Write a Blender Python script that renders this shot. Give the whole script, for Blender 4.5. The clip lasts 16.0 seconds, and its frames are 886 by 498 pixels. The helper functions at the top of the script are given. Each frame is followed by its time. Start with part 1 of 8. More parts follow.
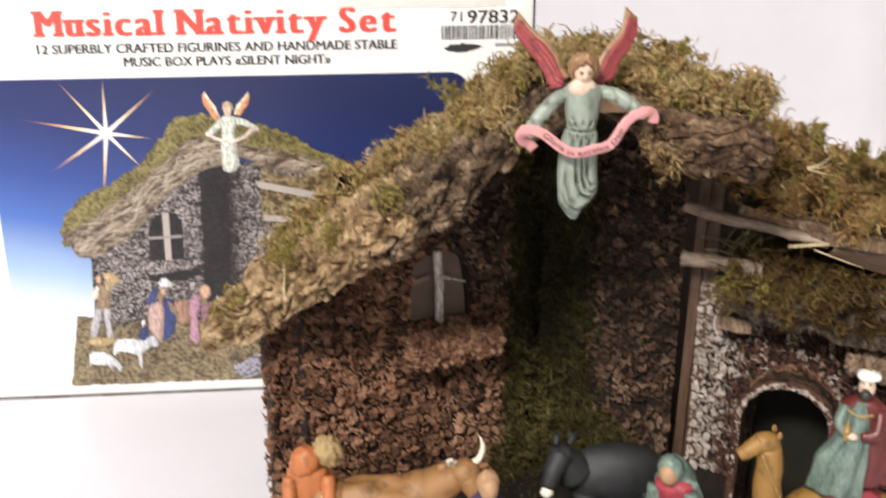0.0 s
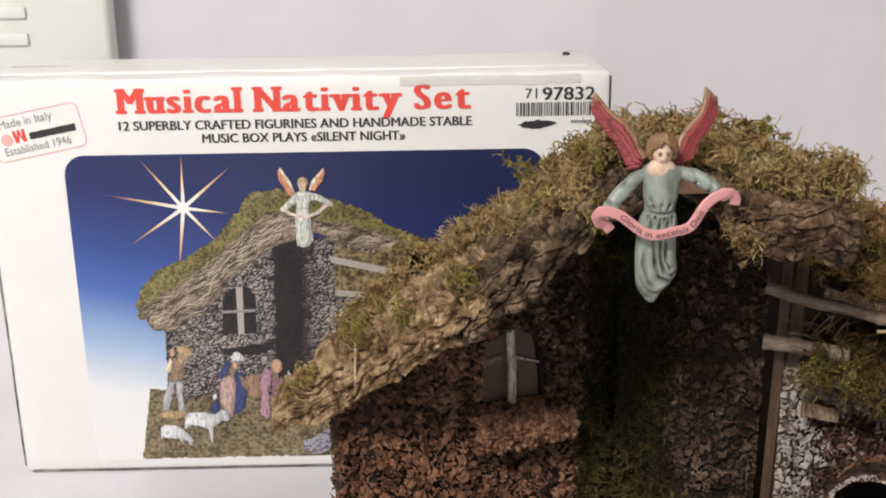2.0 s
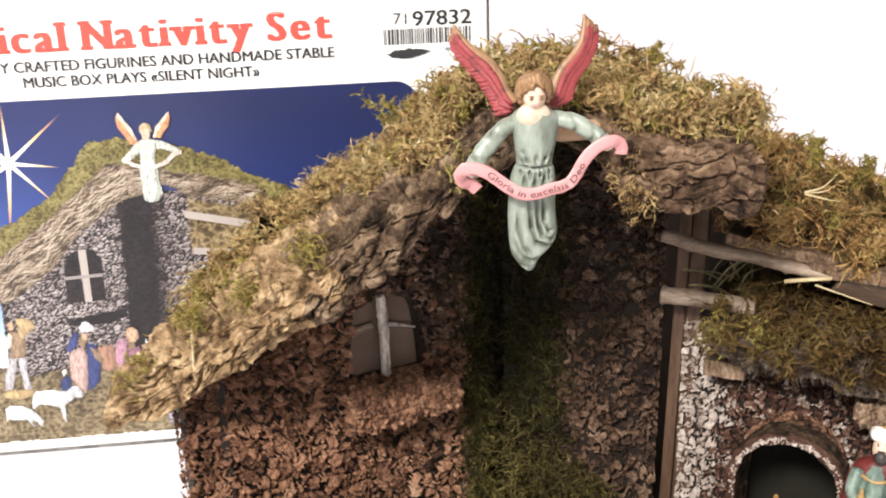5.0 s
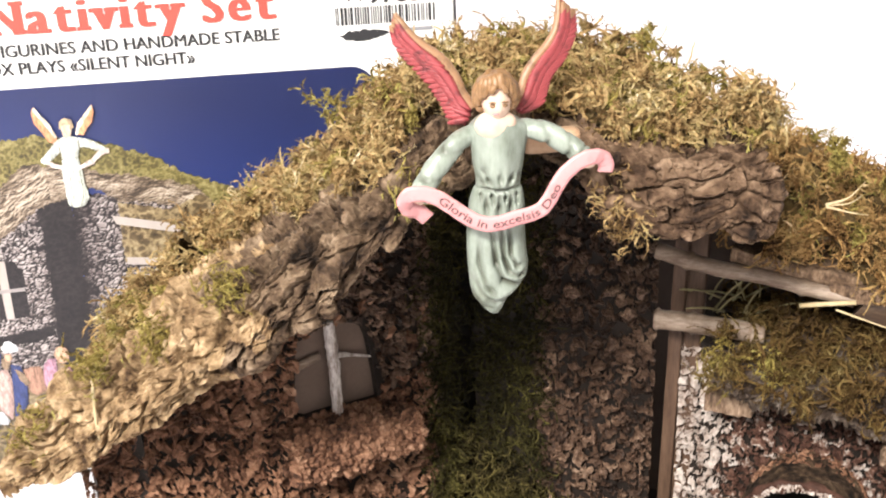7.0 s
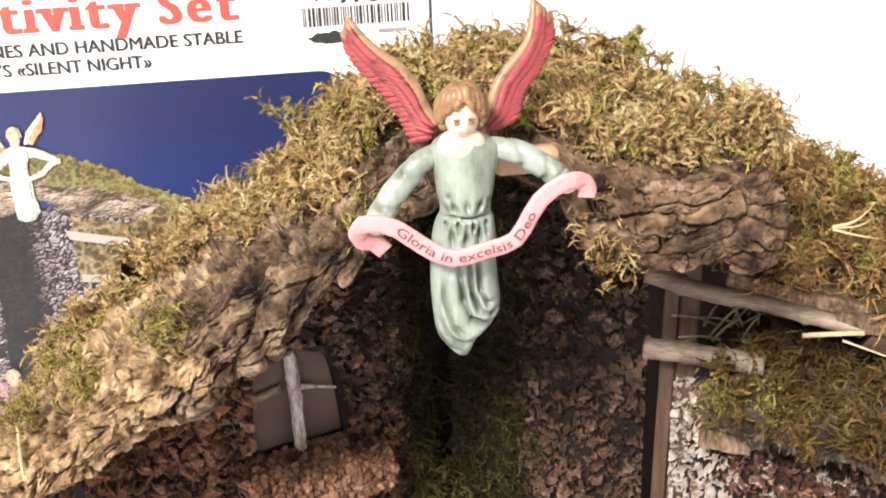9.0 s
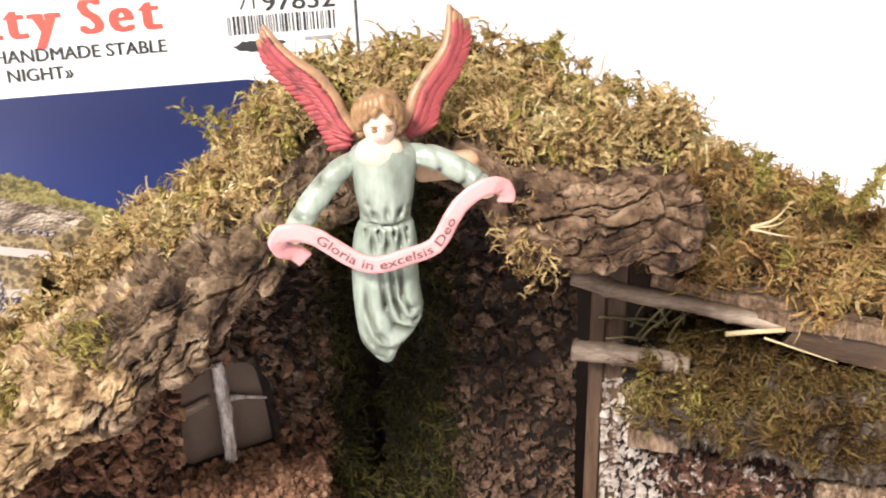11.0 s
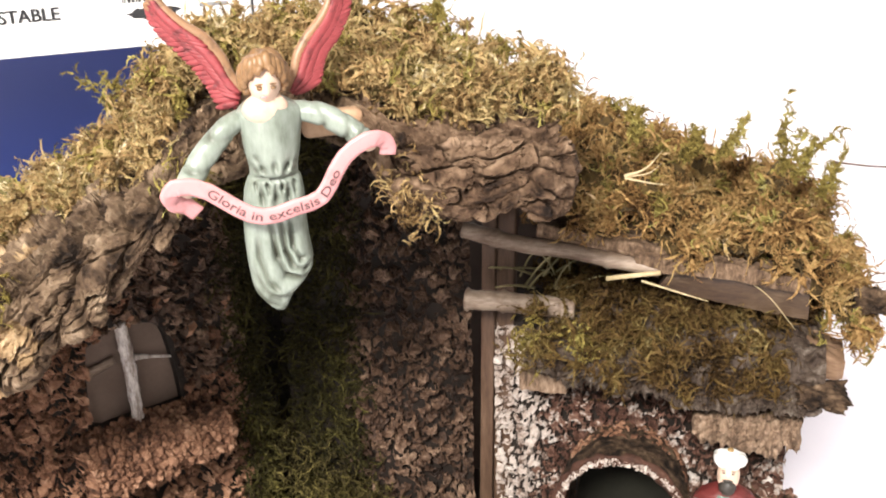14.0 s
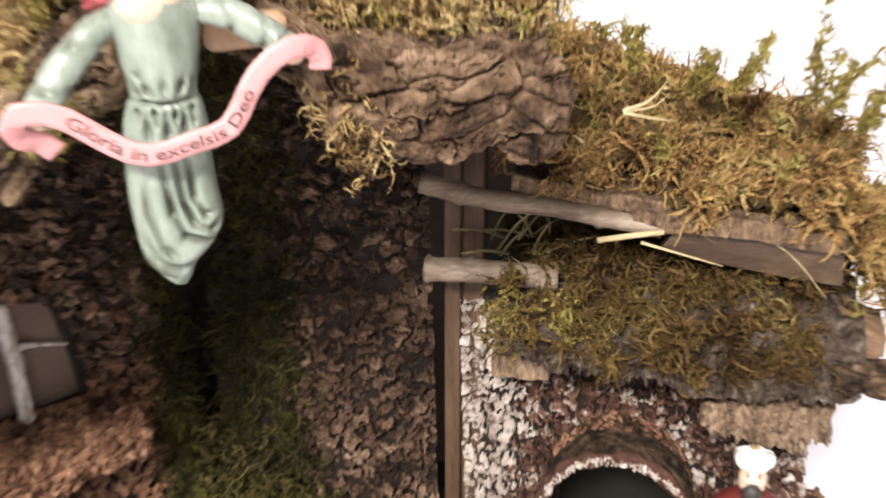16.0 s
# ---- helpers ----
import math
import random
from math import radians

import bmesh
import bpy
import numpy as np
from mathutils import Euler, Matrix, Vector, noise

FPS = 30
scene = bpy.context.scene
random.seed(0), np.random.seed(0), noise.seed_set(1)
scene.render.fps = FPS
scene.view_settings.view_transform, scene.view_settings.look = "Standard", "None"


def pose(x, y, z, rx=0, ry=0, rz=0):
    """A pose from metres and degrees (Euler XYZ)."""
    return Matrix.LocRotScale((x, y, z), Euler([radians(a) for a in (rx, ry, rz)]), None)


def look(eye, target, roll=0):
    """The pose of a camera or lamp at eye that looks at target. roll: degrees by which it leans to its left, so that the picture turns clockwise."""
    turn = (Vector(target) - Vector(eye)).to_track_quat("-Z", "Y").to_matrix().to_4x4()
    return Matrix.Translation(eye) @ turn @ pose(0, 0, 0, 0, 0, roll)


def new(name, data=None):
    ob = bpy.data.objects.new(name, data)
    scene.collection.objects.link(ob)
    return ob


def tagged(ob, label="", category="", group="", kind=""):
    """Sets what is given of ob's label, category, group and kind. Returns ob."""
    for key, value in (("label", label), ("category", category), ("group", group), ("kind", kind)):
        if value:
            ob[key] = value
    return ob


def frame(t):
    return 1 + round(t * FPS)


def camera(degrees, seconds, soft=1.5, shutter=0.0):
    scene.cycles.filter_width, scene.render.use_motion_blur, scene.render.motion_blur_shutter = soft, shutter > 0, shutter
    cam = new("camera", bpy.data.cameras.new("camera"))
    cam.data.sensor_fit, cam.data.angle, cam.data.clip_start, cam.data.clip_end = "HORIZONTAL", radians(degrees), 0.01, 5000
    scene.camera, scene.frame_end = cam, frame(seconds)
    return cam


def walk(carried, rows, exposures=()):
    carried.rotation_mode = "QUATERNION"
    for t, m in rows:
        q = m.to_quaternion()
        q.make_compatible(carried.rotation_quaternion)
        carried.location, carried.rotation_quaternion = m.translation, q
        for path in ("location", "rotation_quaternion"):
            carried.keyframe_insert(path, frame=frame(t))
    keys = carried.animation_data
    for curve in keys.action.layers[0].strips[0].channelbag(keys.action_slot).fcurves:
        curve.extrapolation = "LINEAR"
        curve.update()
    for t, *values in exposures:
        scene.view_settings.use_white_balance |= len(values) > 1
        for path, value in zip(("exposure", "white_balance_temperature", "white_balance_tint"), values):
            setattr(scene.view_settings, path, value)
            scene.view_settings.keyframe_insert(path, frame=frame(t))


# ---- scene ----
cam = camera(44.2, 16.0, soft=1.9, shutter=0.5)
PATH = [
    (0, (-0.035, -0.093, 0.451), (0.12, 1.773, -0.252), -0.1),
    (0.5, (-0.038, -0.097, 0.453), (0.037, 1.807, -0.154), -0.5),
    (1, (-0.036, -0.094, 0.454), (0.012, 1.825, -0.109), -0.7),
    (1.5, (-0.037, -0.091, 0.454), (0.005, 1.828, -0.11), -0.7),
    (2, (-0.035, -0.082, 0.454), (-0.009, 1.831, -0.129), -0.8),
    (2.5, (-0.033, -0.074, 0.453), (-0.002, 1.834, -0.147), -0.9),
    (3, (-0.031, -0.066, 0.452), (0.008, 1.836, -0.163), -1.0),
    (3.5, (-0.031, -0.061, 0.451), (0.031, 1.836, -0.178), -0.9),
    (4, (-0.028, -0.053, 0.451), (0.091, 1.834, -0.202), -0.9),
    (4.5, (-0.022, -0.033, 0.449), (0.147, 1.838, -0.236), -1.1),
    (4.6, (-0.017, -0.025, 0.45), (0.152, 1.84, -0.25), -1.4),
    (6.8, (0.016, 0.083, 0.437), (0.219, 1.913, -0.344), -2.2),
    (7, (0.021, 0.091, 0.44), (0.22, 1.917, -0.351), -2.4),
    (7.5, (0.025, 0.106, 0.437), (0.231, 1.932, -0.353), -2.2),
    (8, (0.03, 0.125, 0.433), (0.236, 1.945, -0.37), -2.3),
    (10.3, (0.038, 0.135, 0.433), (0.3, 1.955, -0.353), -2.4),
    (10.5, (0.039, 0.134, 0.433), (0.316, 1.951, -0.354), -2.4),
    (11, (0.041, 0.132, 0.433), (0.362, 1.941, -0.357), -2.2),
    (11.5, (0.042, 0.13, 0.433), (0.406, 1.93, -0.36), -2.0),
    (12, (0.043, 0.124, 0.434), (0.434, 1.919, -0.357), -1.9),
    (12.5, (0.043, 0.116, 0.436), (0.449, 1.907, -0.357), -2.0),
    (13, (0.043, 0.108, 0.437), (0.467, 1.895, -0.355), -2.0),
    (13.5, (0.044, 0.108, 0.437), (0.501, 1.876, -0.377), -1.9),
    (14, (0.045, 0.11, 0.435), (0.512, 1.861, -0.411), -1.8),
    (14.5, (0.045, 0.112, 0.433), (0.521, 1.849, -0.436), -1.7),
    (15, (0.046, 0.115, 0.432), (0.533, 1.836, -0.462), -1.6),
    (15.5, (0.047, 0.119, 0.431), (0.55, 1.827, -0.479), -1.6),
    (15.7, (0.056, 0.130, 0.422), (0.543, 1.845, -0.483), -1.1),
    (15.8, (0.058, 0.145, 0.415), (0.561, 1.853, -0.496), -1.2),
    (15.9, (0.062, 0.162, 0.405), (0.573, 1.875, -0.495), -1.4),
    (16, (0.064, 0.184, 0.393), (0.606, 1.891, -0.498), -1.5),
]
walk(cam, [(t, look(eye, target, roll)) for t, eye, target, roll in PATH],
     exposures=[(0.0, 0.02), (0.5, 0.04), (1.0, -0.41), (1.5, -0.56), (3.5, -0.53), (4.0, -0.12), (4.5, 0.24), (4.8, 0.36), (6.8, 0.74), (15.4, 0.74), (16.0, 0.66)])

# ---------------- light ----------------
world = bpy.data.worlds.new("room_air")
scene.world = world
world.use_nodes = True
world.node_tree.nodes["Background"].inputs[0].default_value = (0.80, 0.82, 0.92, 1)
world.node_tree.nodes["Background"].inputs[1].default_value = 0.10

# assumed key light from the front left; its fixture is added and unseen
lamp_data = bpy.data.lights.new("key_light", "AREA")
lamp_data.shape, lamp_data.size, lamp_data.size_y = "RECTANGLE", 0.55, 0.40
lamp_data.energy, lamp_data.color = 109.0, (1.0, 0.955, 0.90)
lamp_ob = new("key_light", lamp_data)
lamp_ob.matrix_world = look((-0.76, -0.93, 1.67), (0.0, 0.55, 0.15))
# soft frontal fill, added to lift the shaded walls; no window is seen
fill_data = bpy.data.lights.new("fill_light", "AREA")
fill_data.shape, fill_data.size, fill_data.size_y = "RECTANGLE", 1.3, 1.1
fill_data.energy, fill_data.color = 6.0, (0.93, 0.95, 1.0)
fill_ob = new("fill_light", fill_data)
fill_ob.matrix_world = look((-0.35, -1.92, 1.05), (0.05, 0.6, 0.15))


# ---------------- materials ----------------
def nodes_of(name):
    m = bpy.data.materials.new(name)
    m.use_nodes = True
    nt = m.node_tree
    return m, nt, nt.nodes["Principled BSDF"]


def ramp_node(nt, fac, stops):
    r = nt.nodes.new("ShaderNodeValToRGB")
    e = r.color_ramp.elements
    while len(e) < len(stops):
        e.new(0.5)
    for k, (pos, col) in enumerate(stops):
        e[k].position, e[k].color = pos, (*col, 1)
    nt.links.new(fac, r.inputs[0])
    return r.outputs[0]


def noise_node(nt, scale, detail=4.0, rough=0.6, stretch=None, kind="Object"):
    tc = nt.nodes.new("ShaderNodeTexCoord")
    n = nt.nodes.new("ShaderNodeTexNoise")
    n.inputs["Scale"].default_value, n.inputs["Detail"].default_value, n.inputs["Roughness"].default_value = scale, detail, rough
    if stretch:
        mp = nt.nodes.new("ShaderNodeMapping")
        mp.inputs["Rotation"].default_value = [radians(a) for a in stretch[3:6]] if len(stretch) > 3 else (0, 0, 0)
        mp.inputs["Scale"].default_value = stretch[:3]
        nt.links.new(tc.outputs[kind], mp.inputs[0])
        nt.links.new(mp.outputs[0], n.inputs["Vector"])
    else:
        nt.links.new(tc.outputs[kind], n.inputs["Vector"])
    return n.outputs["Fac"]


def math_node(nt, op, a, b):
    n = nt.nodes.new("ShaderNodeMath")
    n.operation = op
    for k, v in enumerate((a, b)):
        if isinstance(v, (int, float)):
            n.inputs[k].default_value = v
        else:
            nt.links.new(v, n.inputs[k])
    return n.outputs[0]


def mix_node(nt, fac, a, b, blend="MIX"):
    n = nt.nodes.new("ShaderNodeMix")
    n.data_type, n.blend_type = "RGBA", blend
    for k, v in ((0, fac), (6, a), (7, b)):
        if isinstance(v, (int, float)):
            n.inputs[k].default_value = v
        elif isinstance(v, tuple):
            n.inputs[k].default_value = (*v, 1)
        else:
            nt.links.new(v, n.inputs[k])
    return n.outputs[2]


def bump_to(nt, bsdf, fac, distance, strength=1.0):
    b = nt.nodes.new("ShaderNodeBump")
    b.inputs["Distance"].default_value, b.inputs["Strength"].default_value = distance, strength
    nt.links.new(fac, b.inputs["Height"])
    nt.links.new(b.outputs[0], bsdf.inputs["Normal"])


def surface(name, stops, scale=60.0, detail=5.0, rough=0.6, gloss=0.75, bump=0.0005, stretch=None, fine=400.0, spec=0.35, metal=0.0):
    """A plain material: two noise scales through a colour ramp, with a fine bump."""
    m, nt, b = nodes_of(name)
    big = noise_node(nt, scale, detail, rough, stretch)
    small = noise_node(nt, fine, 3.0, 0.6, stretch)
    mixed = math_node(nt, "ADD", math_node(nt, "MULTIPLY", big, 0.7), math_node(nt, "MULTIPLY", small, 0.3))
    nt.links.new(ramp_node(nt, mixed, stops), b.inputs["Base Color"])
    b.inputs["Roughness"].default_value, b.inputs["Specular IOR Level"].default_value, b.inputs["Metallic"].default_value = gloss, spec, metal
    if bump:
        bump_to(nt, b, mixed, bump)
    return m


def varied(name, stops, per="island", patch=22.0, patch_mix=0.5, gloss=0.85, bump=0.0006, fine=300.0, spec=0.25, trans=0.0):
    """Each piece takes its own colour, drifting over larger patches."""
    m, nt, b = nodes_of(name)
    if per == "plate":
        at = nt.nodes.new("ShaderNodeAttribute")
        at.attribute_name = "plate"
        rnd = at.outputs["Fac"]
    elif per == "island":
        rnd = nt.nodes.new("ShaderNodeNewGeometry").outputs["Random Per Island"]
    else:
        rnd = nt.nodes.new("ShaderNodeObjectInfo").outputs["Random"]
    tc = nt.nodes.new("ShaderNodeNewGeometry")
    n = nt.nodes.new("ShaderNodeTexNoise")
    n.inputs["Scale"].default_value, n.inputs["Detail"].default_value = patch, 3.0
    nt.links.new(tc.outputs["Position"], n.inputs["Vector"])
    n2 = nt.nodes.new("ShaderNodeTexNoise")
    n2.inputs["Scale"].default_value, n2.inputs["Detail"].default_value = fine, 4.0
    nt.links.new(tc.outputs["Position"], n2.inputs["Vector"])
    big = math_node(nt, "MULTIPLY_ADD", n.outputs["Fac"], 2.6)
    big.node.inputs[2].default_value = -0.8
    mixed = math_node(nt, "ADD", math_node(nt, "MULTIPLY", rnd, 1 - patch_mix), math_node(nt, "MULTIPLY", big, patch_mix))
    grain = math_node(nt, "MULTIPLY_ADD", n2.outputs["Fac"], 0.9)
    grain.node.inputs[2].default_value = -0.45
    nt.links.new(ramp_node(nt, math_node(nt, "ADD", mixed, grain), stops), b.inputs["Base Color"])
    b.inputs["Roughness"].default_value, b.inputs["Specular IOR Level"].default_value = gloss, spec
    if bump:
        bump_to(nt, b, n2.outputs["Fac"], bump)
    if trans:
        thin = nt.nodes.new("ShaderNodeBsdfTranslucent")
        nt.links.new(b.inputs["Base Color"].links[0].from_socket, thin.inputs["Color"])
        mix = nt.nodes.new("ShaderNodeMixShader")
        mix.inputs[0].default_value = trans
        out = [q for q in nt.nodes if q.type == "OUTPUT_MATERIAL"][0]
        nt.links.new(b.outputs[0], mix.inputs[1])
        nt.links.new(thin.outputs[0], mix.inputs[2])
        nt.links.new(mix.outputs[0], out.inputs["Surface"])
    return m


def painted(name, col, gloss=0.42, wash=0.55, scale=180.0):
    """Hand-painted resin: one colour with a darker wash and worn lighter spots."""
    m, nt, b = nodes_of(name)
    n = noise_node(nt, scale, 5.0, 0.65)
    dark = tuple(c * wash for c in col)
    pale = tuple(min(1.0, c * 1.18 + 0.03) for c in col)
    nt.links.new(ramp_node(nt, n, [(0.30, dark), (0.48, col), (0.62, col), (0.78, pale)]), b.inputs["Base Color"])
    b.inputs["Roughness"].default_value, b.inputs["Specular IOR Level"].default_value = gloss, 0.45
    bump_to(nt, b, noise_node(nt, 500.0, 3.0), 0.0002)
    return m


def ink(name, col, gloss=0.55):
    m, nt, b = nodes_of(name)
    n = noise_node(nt, 90.0, 4.0)
    nt.links.new(ramp_node(nt, n, [(0.3, tuple(c * 0.93 for c in col)), (0.7, tuple(min(1, c * 1.05 + 0.004) for c in col))]), b.inputs["Base Color"])
    b.inputs["Roughness"].default_value = gloss
    return m


BARK = [(0.05, (0.0202, 0.0092, 0.0052)), (0.28, (0.0829, 0.0382, 0.022)), (0.52, (0.1736, 0.0847, 0.049)), (0.78, (0.2688, 0.1428, 0.086)), (1.0, (0.4032, 0.2448, 0.16))]
chip_mat = varied("bark_chips", BARK, "island", 14.0, 0.45, 0.8)
bark_plate_mat = varied("bark_plates", BARK, "plate", 22.0, 0.50, 0.78, 0.0009, 420.0)
sill_mat = varied("crumbled_bark", [(p, tuple(min(0.8, 0.90 * q) for q in c)) for p, c in BARK], "plate", 50.0, 0.50, 0.8, 0.0009, 520.0)
chip_piece_mat = varied("bark_chip_pieces", BARK, "object", 14.0, 0.45, 0.8)
# greyer bark, darkened so its colour carries the shade under the roof
SHADED_GREYBARK = [(0.05, (0.0105, 0.0056, 0.0036)), (0.35, (0.046, 0.0245, 0.0150)), (0.65, (0.112, 0.0640, 0.0405)), (1.0, (0.300, 0.200, 0.136))]
shaded_chip_mat = varied("shaded_bark_chips", SHADED_GREYBARK, "island", 14.0, 0.35, 0.62, spec=0.4)
shaded_plate_mat = varied("shaded_bark_plates", SHADED_GREYBARK, "plate", 60.0, 0.45, 0.60, 0.0011, 420.0, 0.32)
WHITED = [(0.08, (0.050, 0.028, 0.020)), (0.24, (0.14, 0.092, 0.070)), (0.38, (0.34, 0.275, 0.235)), (1.0, (0.60, 0.535, 0.485))]
white_chip_mat = varied("whitewashed_chips", WHITED, "island", 30.0, 0.3, 0.8)
white_plate_mat = varied("whitewashed_plates", WHITED, "plate", 120.0, 0.45, 0.8, 0.0007, 520.0)
HALF = [(0.05, (0.030, 0.0135, 0.0092)), (0.45, (0.082, 0.0375, 0.0250)), (0.64, (0.150, 0.084, 0.060)), (0.76, (0.36, 0.30, 0.26)), (1.0, (0.52, 0.475, 0.44))]
mixed_chip_mat = varied("half_whitened_chips", HALF, "island", 40.0, 0.35, 0.8)
mixed_plate_mat = varied("half_whitened_plates", HALF, "plate", 90.0, 0.5, 0.8, 0.0008, 520.0)
# kept near black so flake gaps and the recess read as shaded
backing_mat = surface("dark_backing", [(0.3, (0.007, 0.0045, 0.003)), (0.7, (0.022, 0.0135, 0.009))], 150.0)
CORK = [(0.06, (0.032, 0.0165, 0.0080)), (0.26, (0.118, 0.070, 0.034)), (0.48, (0.228, 0.148, 0.077)), (0.70, (0.345, 0.240, 0.134)), (1.0, (0.52, 0.395, 0.250))]
cork_mat = varied("cork_bark", CORK, "plate", 120.0, 0.62, 0.88, 0.0020, 300.0)
DARKCORK = [(0.06, (0.011, 0.0060, 0.0034)), (0.28, (0.044, 0.0260, 0.0145)), (0.50, (0.095, 0.060, 0.0355)), (0.74, (0.172, 0.118, 0.074)), (1.0, (0.30, 0.220, 0.148))]
cork_dark_mat = varied("dark_cork_bark", DARKCORK, "plate", 120.0, 0.62, 0.88, 0.0020, 300.0)
cork_grey_mat = varied("grey_brown_cork_bark", [(p, (0.90 * c[0], 0.83 * c[1], 0.81 * c[2])) for p, c in DARKCORK], "plate", 120.0, 0.62, 0.88, 0.0020, 300.0)
flake_mat = surface("flaked_grey_bark", [(0.36, (0.014, 0.008, 0.005)), (0.47, (0.044, 0.028, 0.019)), (0.55, (0.085, 0.062, 0.046)), (0.62, (0.150, 0.122, 0.100)), (0.68, (0.40, 0.365, 0.335))], 70.0, 8.0, 0.7, 0.7, 0.0013, (2.2, 2.2, 0.8), 330.0)
MOSS = [(0.0, (0.0424, 0.0226, 0.0092)), (0.18, (0.1484, 0.0852, 0.0317)), (0.38, (0.3234, 0.207, 0.0872)), (0.58, (0.4665, 0.3363, 0.1586)), (0.78, (0.3552, 0.276, 0.1123)), (1.0, (0.7103, 0.5875, 0.3965))]
moss_mat = varied("dried_moss", MOSS, "island", 62.0, 0.66, 0.80, 0.0, 500.0, 0.25, 0.20)
# roof moss made browner, and darkened: the wing's weaker light put into colour
dimmed_moss_mat = varied("dimmed_shaggy_brown_moss", [(p, (0.87 * c[0], 0.77 * c[1], 0.66 * c[2])) for p, c in MOSS], "island", 62.0, 0.66, 0.80, 0.0, 500.0, 0.25, 0.20)
ledge_moss_mat = varied("brown_green_moss", [(0.0, (0.016, 0.008, 0.0025)), (0.25, (0.060, 0.032, 0.009)), (0.50, (0.122, 0.072, 0.022)), (0.76, (0.145, 0.100, 0.030)), (1.0, (0.30, 0.235, 0.11))], "island", 45.0, 0.58, 0.80, 0.0, 500.0, 0.25, 0.22)
moss_bed_mat = surface("moss_bed", [(0.3, (0.020, 0.0115, 0.0035)), (0.55, (0.085, 0.052, 0.0150)), (0.8, (0.165, 0.112, 0.036))], 160.0, 6.0, 0.75, 0.95, 0.004)
# darker moss: part of the recess's shade is put into its colour
shade_moss_mat = varied("shade_dark_moss", [(0.0, (0.008, 0.0075, 0.003)), (0.35, (0.026, 0.0215, 0.0065)), (0.7, (0.062, 0.053, 0.0135)), (1.0, (0.15, 0.128, 0.035))], "island", 30.0, 0.5, 0.9, 0.0, 500.0, 0.2)
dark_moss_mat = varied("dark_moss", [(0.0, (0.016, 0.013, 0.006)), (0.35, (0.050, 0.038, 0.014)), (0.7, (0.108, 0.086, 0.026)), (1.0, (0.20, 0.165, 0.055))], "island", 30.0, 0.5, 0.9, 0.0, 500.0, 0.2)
green_moss_mat = varied("green_moss", [(0.0, (0.06, 0.045, 0.012)), (0.3, (0.17, 0.125, 0.030)), (0.6, (0.27, 0.215, 0.060)), (0.85, (0.34, 0.30, 0.090)), (1.0, (0.46, 0.41, 0.18))], "island", 30.0, 0.5, 0.85, 0.0, 500.0, 0.2)
wood_mat = surface("weathered_stick", [(0.30, (0.062, 0.040, 0.027)), (0.46, (0.170, 0.118, 0.083)), (0.60, (0.290, 0.222, 0.168)), (0.74, (0.42, 0.35, 0.285))], 70.0, 6.0, 0.66, 0.55, 0.0008, (0.6, 0.9, 3.0, 0, 0, 31), 330.0)
post_mat = surface("stained_post", [(0.30, (0.040, 0.0215, 0.0135)), (0.5, (0.088, 0.050, 0.031)), (0.72, (0.140, 0.086, 0.055))], 60.0, 6.0, 0.6, 0.6, 0.0004, (4, 4, 0.5), 300.0)
pale_bark_mat = surface("tan_bark", [(0.32, (0.045, 0.026, 0.016)), (0.46, (0.15, 0.095, 0.06)), (0.58, (0.27, 0.185, 0.125)), (0.72, (0.38, 0.29, 0.21))], 90.0, 6.0, 0.7, 0.85, 0.0012, (2, 2, 0.7), 360.0)
plank_mat = surface("dark_split_wood", [(0.34, (0.016, 0.0085, 0.0045)), (0.46, (0.042, 0.0225, 0.0120)), (0.56, (0.064, 0.0370, 0.0195)), (0.72, (0.13, 0.092, 0.060))], 55.0, 6.0, 0.65, 0.42, 0.0005, (0.5, 0.8, 2.6, 0, 8, 31), 330.0, 0.45)
board_bark_mat = surface("rough_red_bark", [(0.32, (0.030, 0.016, 0.009)), (0.46, (0.100, 0.060, 0.035)), (0.58, (0.185, 0.120, 0.074)), (0.72, (0.29, 0.205, 0.135))], 90.0, 6.0, 0.7, 0.85, 0.0014, (2, 2, 0.7), 360.0)
end_wood_mat = surface("sawn_board", [(0.32, (0.10, 0.056, 0.032)), (0.5, (0.20, 0.120, 0.072)), (0.7, (0.29, 0.190, 0.120))], 80.0, 5.0, 0.6, 0.75, 0.0005, (0.6, 0.6, 3.0), 300.0)
pale_wood_mat = surface("pale_broken_wood", [(0.3, (0.20, 0.11, 0.06)), (0.5, (0.40, 0.25, 0.15)), (0.7, (0.52, 0.36, 0.24))], 90.0, 5.0, 0.6, 0.7, 0.0005)
straw_mat = surface("dry_straw", [(0.3, (0.30, 0.225, 0.115)), (0.6, (0.46, 0.37, 0.215)), (0.8, (0.60, 0.51, 0.34))], 120.0, 3.0, 0.5, 0.6, 0.0)
hay_mat = surface("old_hay", [(0.3, (0.14, 0.115, 0.05)), (0.6, (0.28, 0.24, 0.12)), (0.8, (0.38, 0.34, 0.2))], 120.0, 3.0, 0.5, 0.7, 0.0)
arch_shade_mat = surface("dark_olive_arch_shade", [(0.3, (0.006, 0.0055, 0.003)), (0.7, (0.016, 0.015, 0.008))], 40.0)
card_back_mat = surface("brown_window_card", [(0.3, (0.110, 0.075, 0.056)), (0.7, (0.165, 0.115, 0.088))], 30.0, 3.0, 0.5, 0.75, 0.0002)
interior_mat = surface("brown_card", [(0.3, (0.055, 0.038, 0.030)), (0.7, (0.085, 0.062, 0.050))], 30.0, 3.0, 0.5, 0.8, 0.0002)
white_streak_mat = surface("whitened_stick", [(0.32, (0.11, 0.08, 0.065)), (0.46, (0.26, 0.21, 0.18)), (0.6, (0.62, 0.57, 0.53))], 110.0, 6.0, 0.7, 0.7, 0.0005, (2, 2, 0.6), 400.0)

